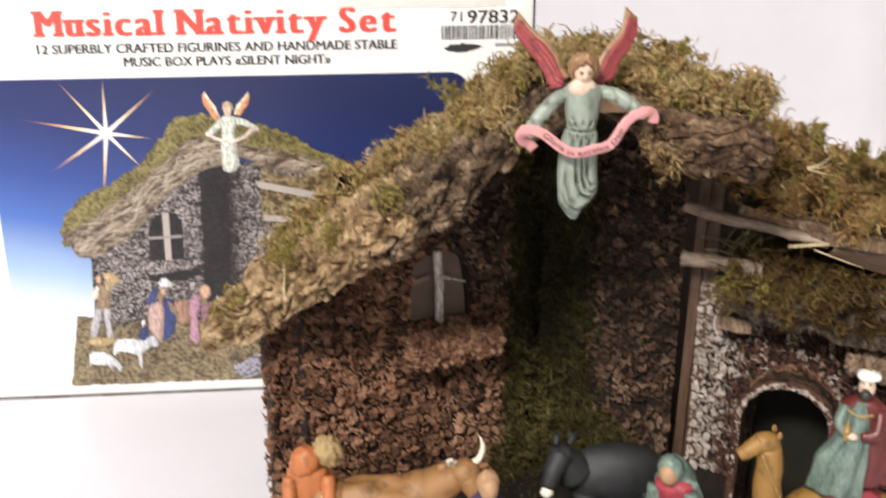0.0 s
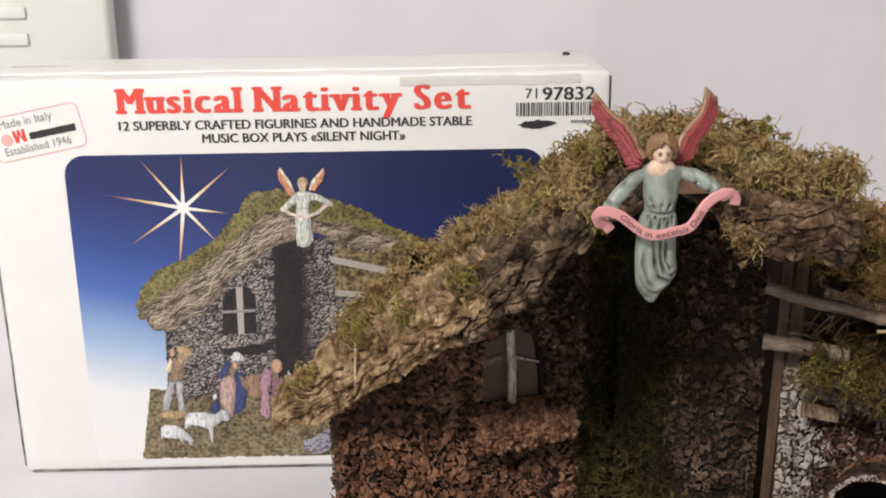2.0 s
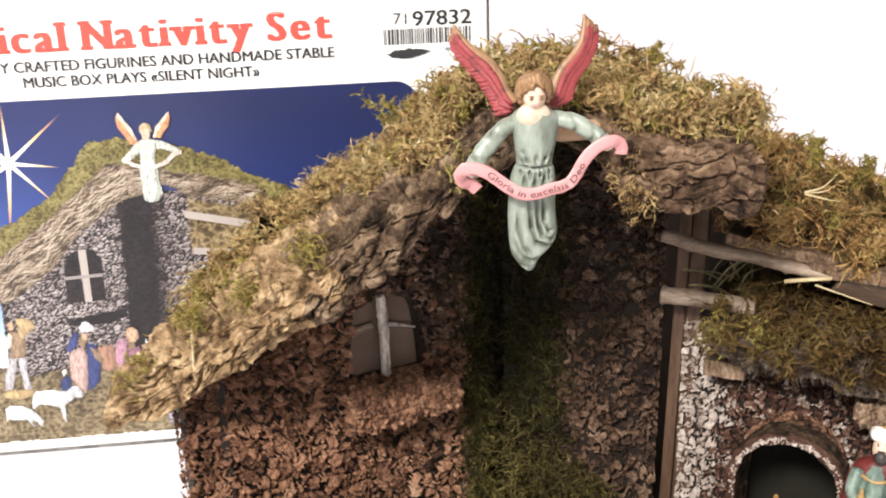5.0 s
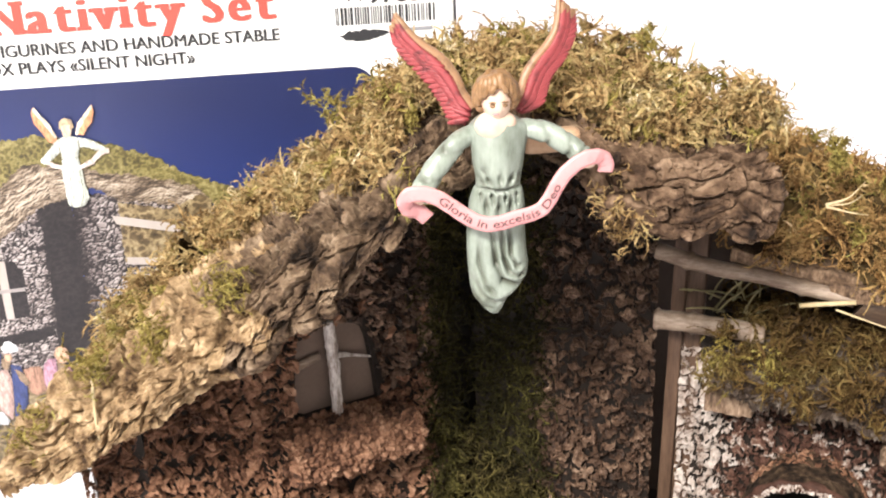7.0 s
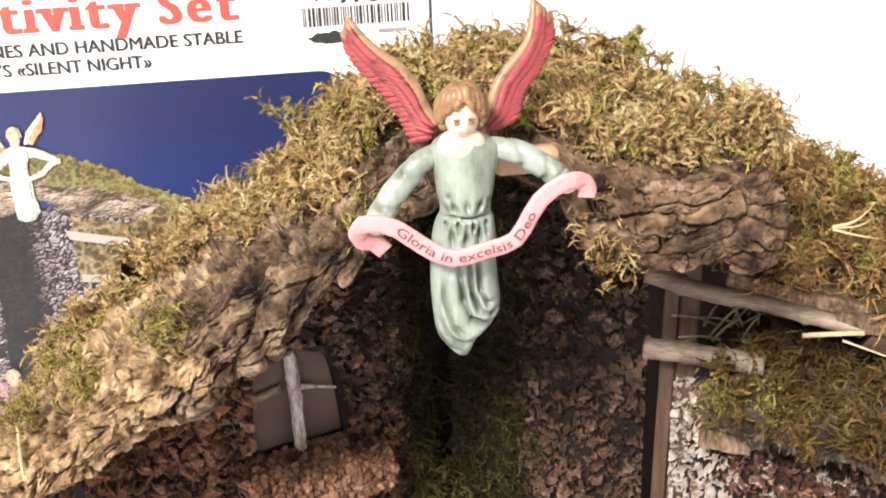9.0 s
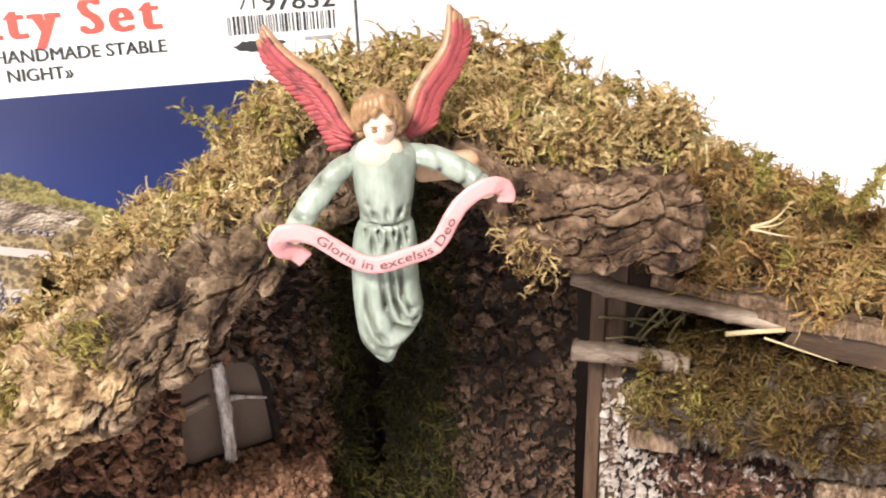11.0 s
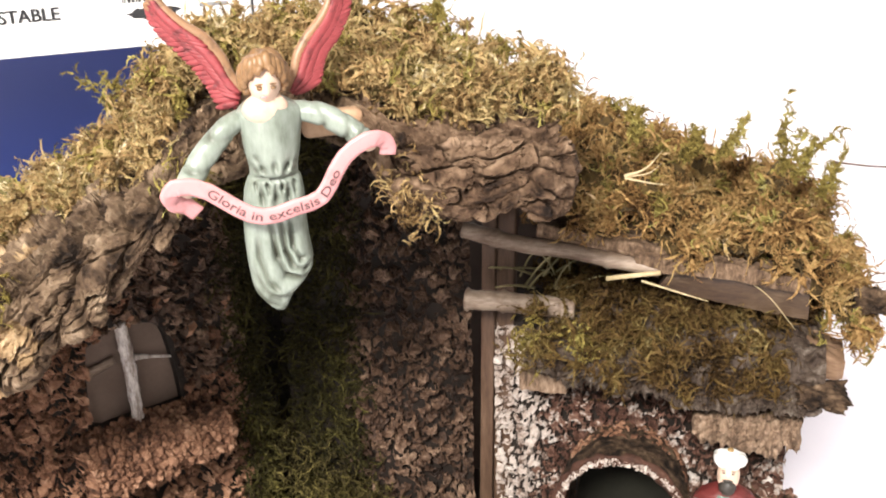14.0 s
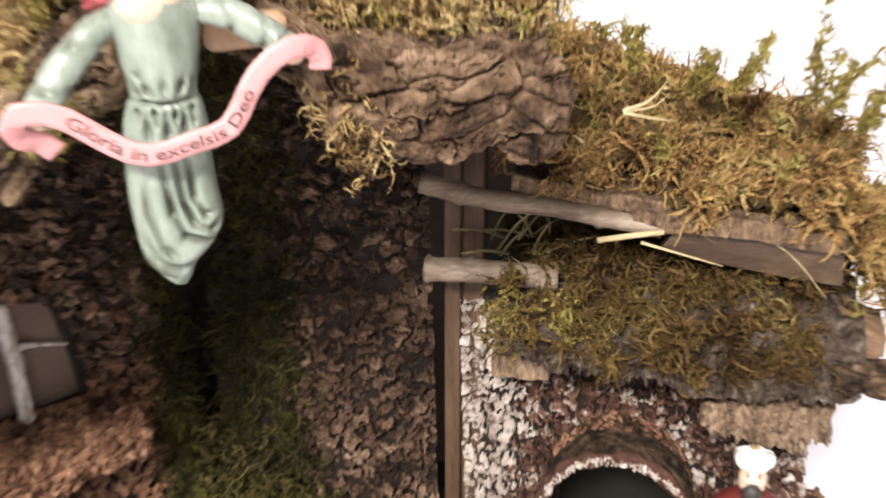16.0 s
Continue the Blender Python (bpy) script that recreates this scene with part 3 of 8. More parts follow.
def wall_relief(name, m, region, lo, hi, cell, mat, parent, seed, label="", high=0.0040, pitch=0.00056, width=0.26, hole=0.055):
    """A crust of cracked flakes over a wall: region(u, v) says where; m is the wall's frame."""
    us, vs = np.arange(lo[0], hi[0], pitch), np.arange(lo[1], hi[1], pitch)
    u, v = [g.ravel() for g in np.meshgrid(us, vs, indexing="ij")]
    q = np.stack([u, v, u * 0], 1)
    wu = u + (fbm(q * 260, 3, seed) - 0.5) * cell * 1.1
    wv = v + (fbm(q * 260 + 40, 3, seed + 3) - 0.5) * cell * 1.1
    h1, num = plate_height(wu, wv, cell, cell * 0.78, seed, high * 1.15, high * 0.15, high * 1.1, width, 0.95)
    h2, num2 = plate_height(wu, wv, cell * 0.52, cell * 0.46, seed + 7, high * 0.42, high * 0.05, high * 0.30, 0.3, 0.9)
    h = h1 + h2 + (fbm(q * 900, 3, seed + 9) - 0.5) * 0.0011 + (fbm(q * 60, 3, seed + 11) - 0.5) * 0.004
    mm = np.array(m)
    p = mm[:3, 3] + u[:, None] * mm[:3, 0] + v[:, None] * mm[:3, 1] + (h + 0.0034)[:, None] * mm[:3, 2]
    # gaps between flakes stay open; the near-black backing stands for crevice shade
    gap = plates(wu, wv, cell, cell * 0.78, seed)[0]
    keep = np.array([bool(region(x, y)) for x, y in zip(u, v)]).reshape(len(us), len(vs)) & (gap > hole).reshape(len(us), len(vs))
    b = len(vs)
    i = np.arange(len(us) - 1)[:, None] * b + np.arange(b - 1)[None]
    i = i[keep[:-1, :-1] & keep[1:, :-1] & keep[:-1, 1:] & keep[1:, 1:]]
    me = fast_mesh(name, p, np.stack([i, i + b, i + b + 1, i + 1], 1), mat, False)
    return child(name, plate_numbers(me, num * 0.7 + num2 * 0.3), parent, label, "stuff")


def moss_mesh(name, roots, normals, seed, length=(0.007, 0.016), width=0.00036, droop=0.5, mats=None, leaf=0.0011, spread=0.5, curl=1.0):
    """Curling moss shoots: thin uneven stems that hook over together, feathered with small leaves all along."""
    r = np.random.default_rng(seed)
    n, k = len(roots), 7
    drift = np.stack([fbm(roots * 150 + 9.7 * a, 2, 301 + a) - 0.5 for a in range(3)], 1)
    axis = np.stack([fbm(roots * 110 + 5.3 * a, 2, 411 + a) - 0.5 for a in range(3)], 1) * 4.0 + r.normal(0, 0.55, (n, 3))
    axis /= np.linalg.norm(axis, axis=1, keepdims=True)
    cur = normals + drift * 3.0 * spread + r.normal(0, spread * 0.55, (n, 3))
    cur /= np.linalg.norm(cur, axis=1, keepdims=True)
    first = cur.copy()
    ln = r.uniform(length[0], length[1], (n, 1)) * r.uniform(0.6, 1.25, (n, 1))
    turn = r.uniform(0.30, 1.20, (n, 1)) * curl
    pts = [roots - cur * 0.001]
    for s in range(k - 1):
        cur = cur + np.cross(axis, cur) * turn * (0.5 + s / k) + r.normal(0, 0.20, (n, 3)) + np.array([0, 0, -droop * 0.12])
        cur /= np.linalg.norm(cur, axis=1, keepdims=True)
        pts.append(pts[-1] + cur * ln / (k - 1))
    p = np.stack(pts, 1)
    fwd = np.gradient(p, axis=1)
    fwd /= np.maximum(np.linalg.norm(fwd, axis=2, keepdims=True), 1e-9)
    side = np.cross(fwd, (axis + 0.3 * first)[:, None] * np.ones((1, k, 1)))
    side /= np.maximum(np.linalg.norm(side, axis=2, keepdims=True), 1e-9)
    up = np.cross(fwd, side)
    w = width * np.linspace(1.1, 0.45, k)[None, :] * r.uniform(0.7, 1.35, (n, 1))
    twist = r.uniform(0, 6.283, (n, 1)) + np.arange(k)[None] * 0.5
    flat = side * np.cos(twist)[..., None] + up * np.sin(twist)[..., None]
    wide = w * r.uniform(0.6, 1.35, (n, k))
    rows = [p + flat * wide[..., None], p - flat * wide[..., None], p + fwd * (w * 2.2)[..., None]]
    for a in range(3):
        th = r.uniform(0, 2.2, (n, k)) + 2.094 * a
        lf = leaf * r.uniform(0.4, 1.3, (n, k)) * np.linspace(1.0, 0.7, k)[None]
        out = side * np.cos(th)[..., None] + up * np.sin(th)[..., None]
        rows.append(p + out * (lf * 0.62)[..., None] + fwd * (lf * 0.90)[..., None])
    v = np.concatenate(rows, 1).reshape(-1, 3)
    per = len(rows) * k
    a, b = np.arange(k - 1), np.arange(k)
    quads = np.stack([a, a + k, a + k + 1, a + 1], 1)
    tris = np.concatenate([np.stack([b + (c % 2) * k, b + 2 * k, b + (3 + c) * k], 1) for c in range(3)])
    off = (np.arange(n) * per)[:, None, None]
    q = (quads[None] + off).reshape(-1, 4)
    t = (tris[None] + off).reshape(-1, 3)
    me = bpy.data.meshes.new(name)
    nv, nq, nt_ = len(v), len(q), len(t)
    me.vertices.add(nv)
    me.vertices.foreach_set("co", v.astype(np.float32).ravel())
    me.loops.add(nq * 4 + nt_ * 3)
    me.loops.foreach_set("vertex_index", np.concatenate([q.ravel(), t.ravel()]).astype(np.int32))
    me.polygons.add(nq + nt_)
    me.polygons.foreach_set("loop_start", np.concatenate([np.arange(nq) * 4, nq * 4 + np.arange(nt_) * 3]).astype(np.int32))
    me.update(calc_edges=True)
    for m in mats:
        me.materials.append(m)
    return me


def strand_part(name, pts, radius, mat, parent, label="", n=6, taper=0.4):
    b = Builder()
    p = curve_through(pts, 5)
    b.tube(p, [radius * (1 - (1 - taper) * k / (len(p) - 1)) for k in range(len(p))], 0, n)
    return child(name, b.mesh(name, [mat]), parent, label)


def text_mesh(body, size, bold=0.0, align="LEFT", spacing=1.0, extrude=0.0):
    cu = bpy.data.curves.new("lettering", "FONT")
    cu.body, cu.size, cu.offset, cu.align_x, cu.space_character, cu.extrude, cu.resolution_u = body, size, bold, align, spacing, extrude, 3
    ob = new("lettering", cu)
    bpy.context.view_layer.update()
    me = bpy.data.meshes.new_from_object(ob.evaluated_get(bpy.context.evaluated_depsgraph_get()))
    bpy.data.objects.remove(ob)
    bpy.data.curves.remove(cu)
    return me


# ---------------- the room ----------------
TABLE = 0.010
FLOOR = TABLE - 0.75


def slab(name, lo, hi, mat, label, category):
    return tagged(part(name, box_bm(lo, hi), mat, None, "", False), label=label, category=category, kind="structure")


slab("floor", (-2.1, -2.1, FLOOR - 0.1), (2.1, 2.1, FLOOR), floor_mat, "brown wooden floor of the room", "floor")
slab("ceiling", (-2.1, -2.1, 1.75), (2.1, 2.1, 1.85), wall_mat, "plain white ceiling over the table", "ceiling")
slab("wall_north", (-2.1, 2.0, FLOOR), (2.1, 2.1, 1.75), wall_mat, "plain pale wall behind the backdrop", "wall")
slab("wall_east", (2.0, -2.0, FLOOR), (2.1, 2.0, 1.75), wall_mat, "plain pale side wall", "wall")
slab("wall_west", (-2.1, -2.0, FLOOR), (-2.0, 2.0, 1.75), wall_mat, "plain pale side wall", "wall")
# the opening is added to go with the fill light
tagged(part("wall_south", plate_bm([(-2.0, FLOOR), (2.0, FLOOR), (2.0, 1.75), (-2.0, 1.75)], [[(-1.05, 0.45), (0.35, 0.45), (0.35, 1.65), (-1.05, 1.65)]], upright(0, -2.0, 0), 0.1), wall_mat, None, "", False), label="plain unseen wall with an added opening behind the fill light", category="wall", kind="structure")

# table under a white cover that runs up behind as a backdrop
table = thing("table", "sturdy table under a smooth white cover", "table", at=(0.0, 0.45, FLOOR))
part("tabletop", box_bm((-1.3, -0.35, TABLE - 0.034), (1.3, 1.25, TABLE - 0.004), 0.004), floor_mat, table)
for x in (-1.22, 1.22):
    for y in (-0.28, 1.18):
        part("leg", box_bm((x - 0.03, y - 0.03, FLOOR), (x + 0.03, y + 0.03, TABLE - 0.034), 0.004), floor_mat, table)


def backdrop_sheet():
    """One white sheet: flat on the table, then a soft curve up into the background, with faint upright folds."""
    radius, wall_y = 0.16, 1.06
    s = np.concatenate([np.linspace(-1.3, 0, 60), np.linspace(0, 1, 26)[1:], 1 + np.linspace(0, 0.95, 50)[1:]])
    y0 = wall_y - radius
    ys = np.where(s <= 0, y0 + s * 1.05, np.where(s <= 1, y0 + radius * np.sin(np.clip(s, 0, 1) * math.pi / 2), wall_y))
    zs = np.where(s <= 0, TABLE, np.where(s <= 1, TABLE + radius * (1 - np.cos(np.clip(s, 0, 1) * math.pi / 2)), TABLE + radius + np.clip(s - 1, 0, 1)))
    xs = np.linspace(-1.25, 1.25, 160)
    pos = np.zeros((len(xs), len(s), 3))
    pos[..., 0], pos[..., 1], pos[..., 2] = xs[:, None], ys[None], zs[None]
    up = np.clip((s - 0.3) / 0.7, 0, 1)[None]
    q = np.stack([np.repeat(xs[:, None] * 9, len(s), 1), np.zeros((len(xs), len(s))), np.repeat(zs[None] * 1.2, len(xs), 0)], 2).reshape(-1, 3)
    fold = (fbm(q, 3, 5) - 0.5).reshape(len(xs), len(s))
    pos[..., 1] += fold * 0.028 * up
    return mesh_from("backdrop", pos.reshape(-1, 3), np.stack([(np.arange(len(xs) - 1)[:, None] * len(s) + np.arange(len(s) - 1)[None]).ravel() + k for k in (0, len(s), len(s) + 1, 1)], 1), backdrop_mat)


tagged(child("backdrop", backdrop_sheet()), label="white cover sheet curving up into a pale lavender backdrop", category="backdrop", kind="structure")

# a milky tub standing behind the carton
tub = thing("storage_tub", "milky white plastic tub with a ribbed lid behind the carton", "tub", at=(-0.54, 1.01, TABLE))
part("body", box_bm((-0.745, 1.014, TABLE), (-0.3455, 1.040, 0.300), 0.004), tub_mat, tub)
lid = part("lid", box_bm((-0.750, 1.012, 0.302), (-0.345, 1.042, 0.60), 0.006), tub_mat, tub, "ribbed milky lid")
for k in range(8):
    z = 0.338 + k * 0.026
    part("rib", box_bm((-0.70, 1.0075, z), (-0.424, 1.0130, z + 0.012), 0.002), tub_mat, lid)

# housing added over the key light; no lamp is in view
lamp = tagged(thing("added_lamp", "added white lamp housing above the key light, out of view", "lamp", at=(-0.76, -0.93, 1.75)))
part("housing", box_bm((-1.08, -1.18, 1.71), (-0.44, -0.68, 1.75), 0.01), card_mat, lamp)

# ---------------- the printed carton ----------------
BX0, BX1, BY, BD, BZ0, BZ1 = -0.378, 0.107, 0.750, 0.125, TABLE, 0.340
carton = thing("carton", "white printed cardboard carton of a nativity set with worn edges", "box", at=(-0.135, 0.81, TABLE))


def carton_body():
    bm = box_bm((BX0, BY, BZ0), (BX1, BY + BD, BZ1), 0.0035, 26)
    for v in bm.verts:
        n = noise.noise(v.co * 9.0) * 0.0016 + noise.noise(v.co * 40.0) * 0.0004
        edge = max(0.0, (v.co.z - 0.322) / 0.018)
        if v.co.z > BZ1 - 0.001:
            v.co.z += n * 1.2 - 0.0008 * abs(math.sin(v.co.x * 31))
        elif edge > 0:
            v.co.y += edge * 0.0002 * (1 + math.sin(v.co.x * 70))
    return bm


body = part("body", carton_body(), card_mat, carton)
part("top_flap", box_bm((BX0 + 0.002, BY + 0.030, BZ1 - 0.0010), (BX1 - 0.014, BY + BD - 0.012, BZ1 + 0.0008), 0.0005, 6), card_mat, body, "slightly lifted white top flap")
part("torn_corner", box_bm((BX1 - 0.026, BY + 0.094, BZ1 - 0.001), (BX1 - 0.020, BY + 0.100, BZ1 + 0.003), 0.0012), black_ink, body, "dark torn corner of the flap")
part("edge_line", box_bm((BX1 - 0.0016, BY - 0.0006, BZ0 + 0.004), (BX1 - 0.0002, BY + 0.002, BZ1 - 0.004), 0.0003), black_ink, body, "dark line along the right edge")
# dark worn line that also stands for the shadow under the carton
low_edge = box_bm((BX0 + 0.006, BY - 0.0007, BZ0 + 0.0002), (BX1 - 0.003, BY + 0.002, BZ0 + 0.0020), 0.0003, 20)
for v in low_edge.verts:
    v.co.z += 0.0007 * max(-0.2, noise.noise(Vector((v.co.x * 35, 2, 0))))
part("edge_line", low_edge, worn_shade_mat, body, "dark worn lower edge with the shadow line beneath painted in")
# grey strip: worn edge and the shaded side face in one colour
side_edge = box_bm((BX0 - 0.0006, BY + 0.0005, BZ0 + 0.006), (BX0 + 0.0012, BY + 0.0045, BZ1 - 0.010), 0.0004, 16)
for v in side_edge.verts:
    v.co.x += 0.0006 * noise.noise(Vector((v.co.z * 40, 5, 0)))
part("edge_line", side_edge, worn_shade_mat, body, "grey worn strip standing for the carton's darker side face")
# solid dark strip laid on the lid as the flap gap's shade
part("flap_gap_strip", box_bm((BX0 + 0.004, BY + 0.072, BZ1 - 0.0008), (BX0 + 0.052, BY + 0.0735, BZ1 + 0.0010), 0.0003), worn_shade_mat, body, "dark strip standing for the shaded gap at the flap's end")
tape_mat, nt_, b_ = nodes_of("clear_tape")
b_.inputs["Base Color"].default_value = (0.78, 0.76, 0.70, 1)
b_.inputs["Roughness"].default_value = 0.22
b_.inputs["Alpha"].default_value = 0.22
bump_to(nt_, b_, noise_node(nt_, 120.0, 4.0, 0.6, (0.4, 1, 3)), 0.0006)
tape = box_bm((-0.055, BY - 0.0014, 0.3310), (0.083, BY - 0.0008, 0.3385), 0.0002, 16)
for v in tape.verts:
    v.co.y -= 0.0010 * max(0.0, noise.noise(Vector((v.co.x * 60, 1, v.co.z * 160))))
    v.co.z += 0.0015 * noise.noise(Vector((v.co.x * 30, 4, 0)))
part("tape", tape, tape_mat, body, "wrinkled clear tape")

PRINT = BY - 0.0005


def printed(name, me, mat, x, z, layer=1, parent=None, label="", turn=0.0):
    """Flat ink on the carton's face."""
    me.materials.clear()
    me.materials.append(mat)
    m = Matrix.Translation((x, PRINT - 0.00009 * layer, z)) @ Matrix.Rotation(radians(-turn), 4, "Y") @ Matrix.Rotation(math.pi / 2, 4, "X")
    me.transform(m)
    me.name = name
    return child(name, me, parent or body, label)


def fit_text(body_text, x0, x1, height, bold):
    """Lettering scaled to a width and height; bold: how far the strokes are thickened, in metres."""
    me = text_mesh(body_text, 1.0, 0.0)
    xs = [v.co.x for v in me.vertices]
    ys = [v.co.y for v in me.vertices]
    sx, sy = (x1 - x0 - bold) / (max(xs) - min(xs)), height / max(ys)
    verts, faces = [], []
    steps = [0.0] if bold == 0 else [bold * k / 4 for k in range(5)]
    for n, dx in enumerate(steps):
        off = len(verts)
        verts += [((v.co.x - min(xs)) * sx + dx, v.co.y * sy + (0.00012 if n % 2 else 0), 0.00002 * n) for v in me.vertices]
        faces += [tuple(off + i for i in p.vertices) for p in me.polygons]
    bpy.data.meshes.remove(me)
    out = bpy.data.meshes.new("lettering")
    out.from_pydata(verts, [], faces)
    return out


def slab_title(body_text, x0, x1, height):
    """Heavy lettering with slab serifs, scaled to a width and height."""
    verts, faces, x = [], [], 0.0

    def bar(a, b, c, d):
        off = len(verts)
        verts.extend([(a, c, 0.004), (b, c, 0.004), (b, d, 0.004), (a, d, 0.004)])
        faces.append((off, off + 1, off + 2, off + 3))
    for ch in body_text:
        if ch == " ":
            x += 0.30
            continue
        me = text_mesh(ch, 1.0, 0.0)
        co = np.array([v.co[:] for v in me.vertices])
        lo, hi = co[:, 0].min(), co[:, 0].max()
        for n, dx in enumerate((0.0, 0.035, 0.07, 0.105)):
            off = len(verts)
            verts.extend([(x + v[0] - lo + dx, v[1] * 0.98 + 0.004 * (n % 2), 0.0005 * n) for v in co])
            faces.extend([tuple(off + i for i in p.vertices) for p in me.polygons])
        bpy.data.meshes.remove(me)
        wide = hi - lo
        for test, feet in ((co[:, 1] < 0.012, ch in "Muilat"), ((co[:, 1] > co[:, 1].max() - 0.012) & (ch != "i"), ch in "MNulvy")):
            if not feet and not (ch == "N"):
                continue
            px = np.sort(co[test][:, 0])
            if not len(px):
                continue
            for grp in np.split(px, np.where(np.diff(px) > 0.16)[0] + 1):
                low = test is not None and co[test][:, 1].mean() < 0.1
                y0 = 0.0 if low else co[:, 1].max() * 0.98 - 0.085
                if ch in "ut" and low:
                    grp = grp[-1:]
                bar(x + grp.min() - lo - 0.055, x + grp.max() - lo + 0.16, y0, y0 + 0.085)
        x += wide + 0.105 + (0.085 if ch not in "Nv" else 0.06)
    sx, sy = (x1 - x0) / x, height / 0.72
    out = bpy.data.meshes.new("lettering")
    out.from_pydata([(a * sx, b * sy, c * 0.02) for a, b, c in verts], [], faces)
    return out


printed("title_lettering", slab_title("Musical Nativity Set", -0.2705, 0.001, 0.0205), red_ink, -0.2705, 0.3130, 1, None, "bold red slab-serif title lettering")
printed("line_lettering", fit_text("12 SUPERBLY CRAFTED FIGURINES AND HANDMADE STABLE", -0.271, 0.0, 0.0070, 0.00060), black_ink, -0.271, 0.3000, 1, None, "black line of capitals")
printed("line_lettering", fit_text("MUSIC BOX PLAYS \u00abSILENT NIGHT\u00bb", -0.208, -0.0515, 0.0070, 0.00060), black_ink, -0.208, 0.2895, 1, None, "black line of capitals")
printed("small_number", fit_text("71", 0.0410, 0.0500, 0.0075, 0.0), black_ink, 0.0410, 0.3200, 1)
printed("large_number", fit_text("97832", 0.0540, 0.0945, 0.0098, 0.0006), black_ink, 0.0540, 0.3185, 1)


def flat_poly(pts):
    """A thin flat shape from (u, v) corners."""
    bm = bmesh.new()
    vs = [bm.verts.new((u, v, 0)) for u, v in pts]
    edges = [bm.edges.new((vs[k], vs[(k + 1) % len(vs)])) for k in range(len(vs))]
    bmesh.ops.triangle_fill(bm, edges=edges, use_beauty=True)
    me = bpy.data.meshes.new("print")
    bm.to_mesh(me)
    bm.free()
    return me


def rough_poly(pts, amp, step=0.002, seed=1):
    """The same with an uneven outline."""
    r = random.Random(seed)
    out = []
    for k, (u, v) in enumerate(pts):
        u2, v2 = pts[(k + 1) % len(pts)]
        n = max(1, int(math.hypot(u2 - u, v2 - v) / step))
        for j in range(n):
            t = j / n
            out.append((u + (u2 - u) * t + r.uniform(-amp, amp), v + (v2 - v) * t + r.uniform(-amp, amp)))
    return flat_poly(out)


x = 0.034
for k in range(34):
    w = random.Random(k * 7 + 3).choice((0.0006, 0.0006, 0.0010, 0.0015))
    if x + w > 0.0945:
        break
    printed("barcode_bar", flat_poly([(0, 0), (w, 0), (w, 0.0105), (0, 0.0105)]), black_ink, x, 0.3062)
    x += w + random.Random(k * 5 + 1).choice((0.0006, 0.0008, 0.0012))
printed("ink_scribble", rough_poly([(0, 0.001), (0.006, 0.004), (0.016, 0.0045), (0.026, 0.004), (0.031, 0.002), (0.024, 0.0), (0.018, -0.002), (0.010, -0.0025), (0.004, -0.001)], 0.0006), black_ink, 0.0355, 0.2985, 1, None, "black scribbled-out patch")
printed("small_print", flat_poly([(0, 0), (0.016, 0), (0.016, 0.0022), (0, 0.0022)]), grey_ink, 0.076, 0.3005)

# the maker's stamp, tilted
stamp_mat = ink("pale_red_line", (0.80, 0.42, 0.40))


def outline_loop(w, h, r, t):
    def loop(w, h, r):
        out = []
        for cx, cy, a0 in ((w - r, r, -90), (w - r, h - r, 0), (r, h - r, 90), (r, r, 180)):
            out += [(cx + r * math.cos(radians(a0 + a)), cy + r * math.sin(radians(a0 + a))) for a in range(0, 91, 15)]
        return out
    bm = bmesh.new()
    edges = []
    for pts in (loop(w, h, r), [(a + t, b + t) for a, b in loop(w - 2 * t, h - 2 * t, r - t)]):
        vs = [bm.verts.new((u, v, 0)) for u, v in pts]
        edges += [bm.edges.new((vs[k], vs[(k + 1) % len(vs)])) for k in range(len(vs))]
    bmesh.ops.triangle_fill(bm, edges=edges, use_beauty=True)
    me = bpy.data.meshes.new("loop")
    bm.to_mesh(me)
    bm.free()
    return me


SX, SZ, ST = -0.366, 0.2755, 11.0


def stamped(name, me, mat, u, v, label=""):
    a = radians(ST)
    return printed(name, me, mat, SX + u * math.cos(a) - v * math.sin(a), SZ + u * math.sin(a) + v * math.cos(a), 1, None, label, ST)


stamped("stamp_frame", outline_loop(0.072, 0.035, 0.006, 0.0006), stamp_mat, 0, 0, "thin pale red rounded frame")
stamped("stamp_lettering", fit_text("Made in Italy", 0, 0.042, 0.0062, 0.0), grey_ink, 0.009, 0.0255)
stamped("stamp_lettering", fit_text("Established 1946", 0, 0.052, 0.0062, 0.0), grey_ink, 0.008, 0.0045)
stamped("mark_disc", flat_poly([(0.0045 * math.cos(k * 0.3), 0.0045 * math.sin(k * 0.3)) for k in range(21)]), stamp_mat, 0.012, 0.0165, "round red mark")
stamped("mark_initial", flat_poly([(0, 0), (0.0022, 0), (0.004, 0.006), (0.006, 0), (0.0085, 0), (0.0085, 0.0095), (0.0065, 0.0095), (0.0062, 0.004), (0.0045, 0.0095), (0.003, 0.0095), (0.0018, 0.004), (0.0012, 0.0095), (-0.001, 0.009)]), red_ink, 0.0185, 0.013, "red shape of a mark")
stamped("mark_bar", rough_poly([(0, 0), (0.036, 0), (0.036, 0.0052), (0, 0.0052)], 0.0003), black_ink, 0.030, 0.0135, "dark bar of unread lettering")

# printed photograph: a blue night sky fading to white below
sky_mat, nt_, b_ = nodes_of("printed_sky")
geo = nt_.nodes.new("ShaderNodeNewGeometry")
sep = nt_.nodes.new("ShaderNodeSeparateXYZ")
nt_.links.new(geo.outputs["Position"], sep.inputs[0])
zz = math_node(nt_, "MULTIPLY_ADD", sep.outputs["Z"], 1 / 0.27)
zz.node.inputs[2].default_value = -0.02 / 0.27
side_ = math_node(nt_, "MULTIPLY_ADD", sep.outputs["X"], 0.75)
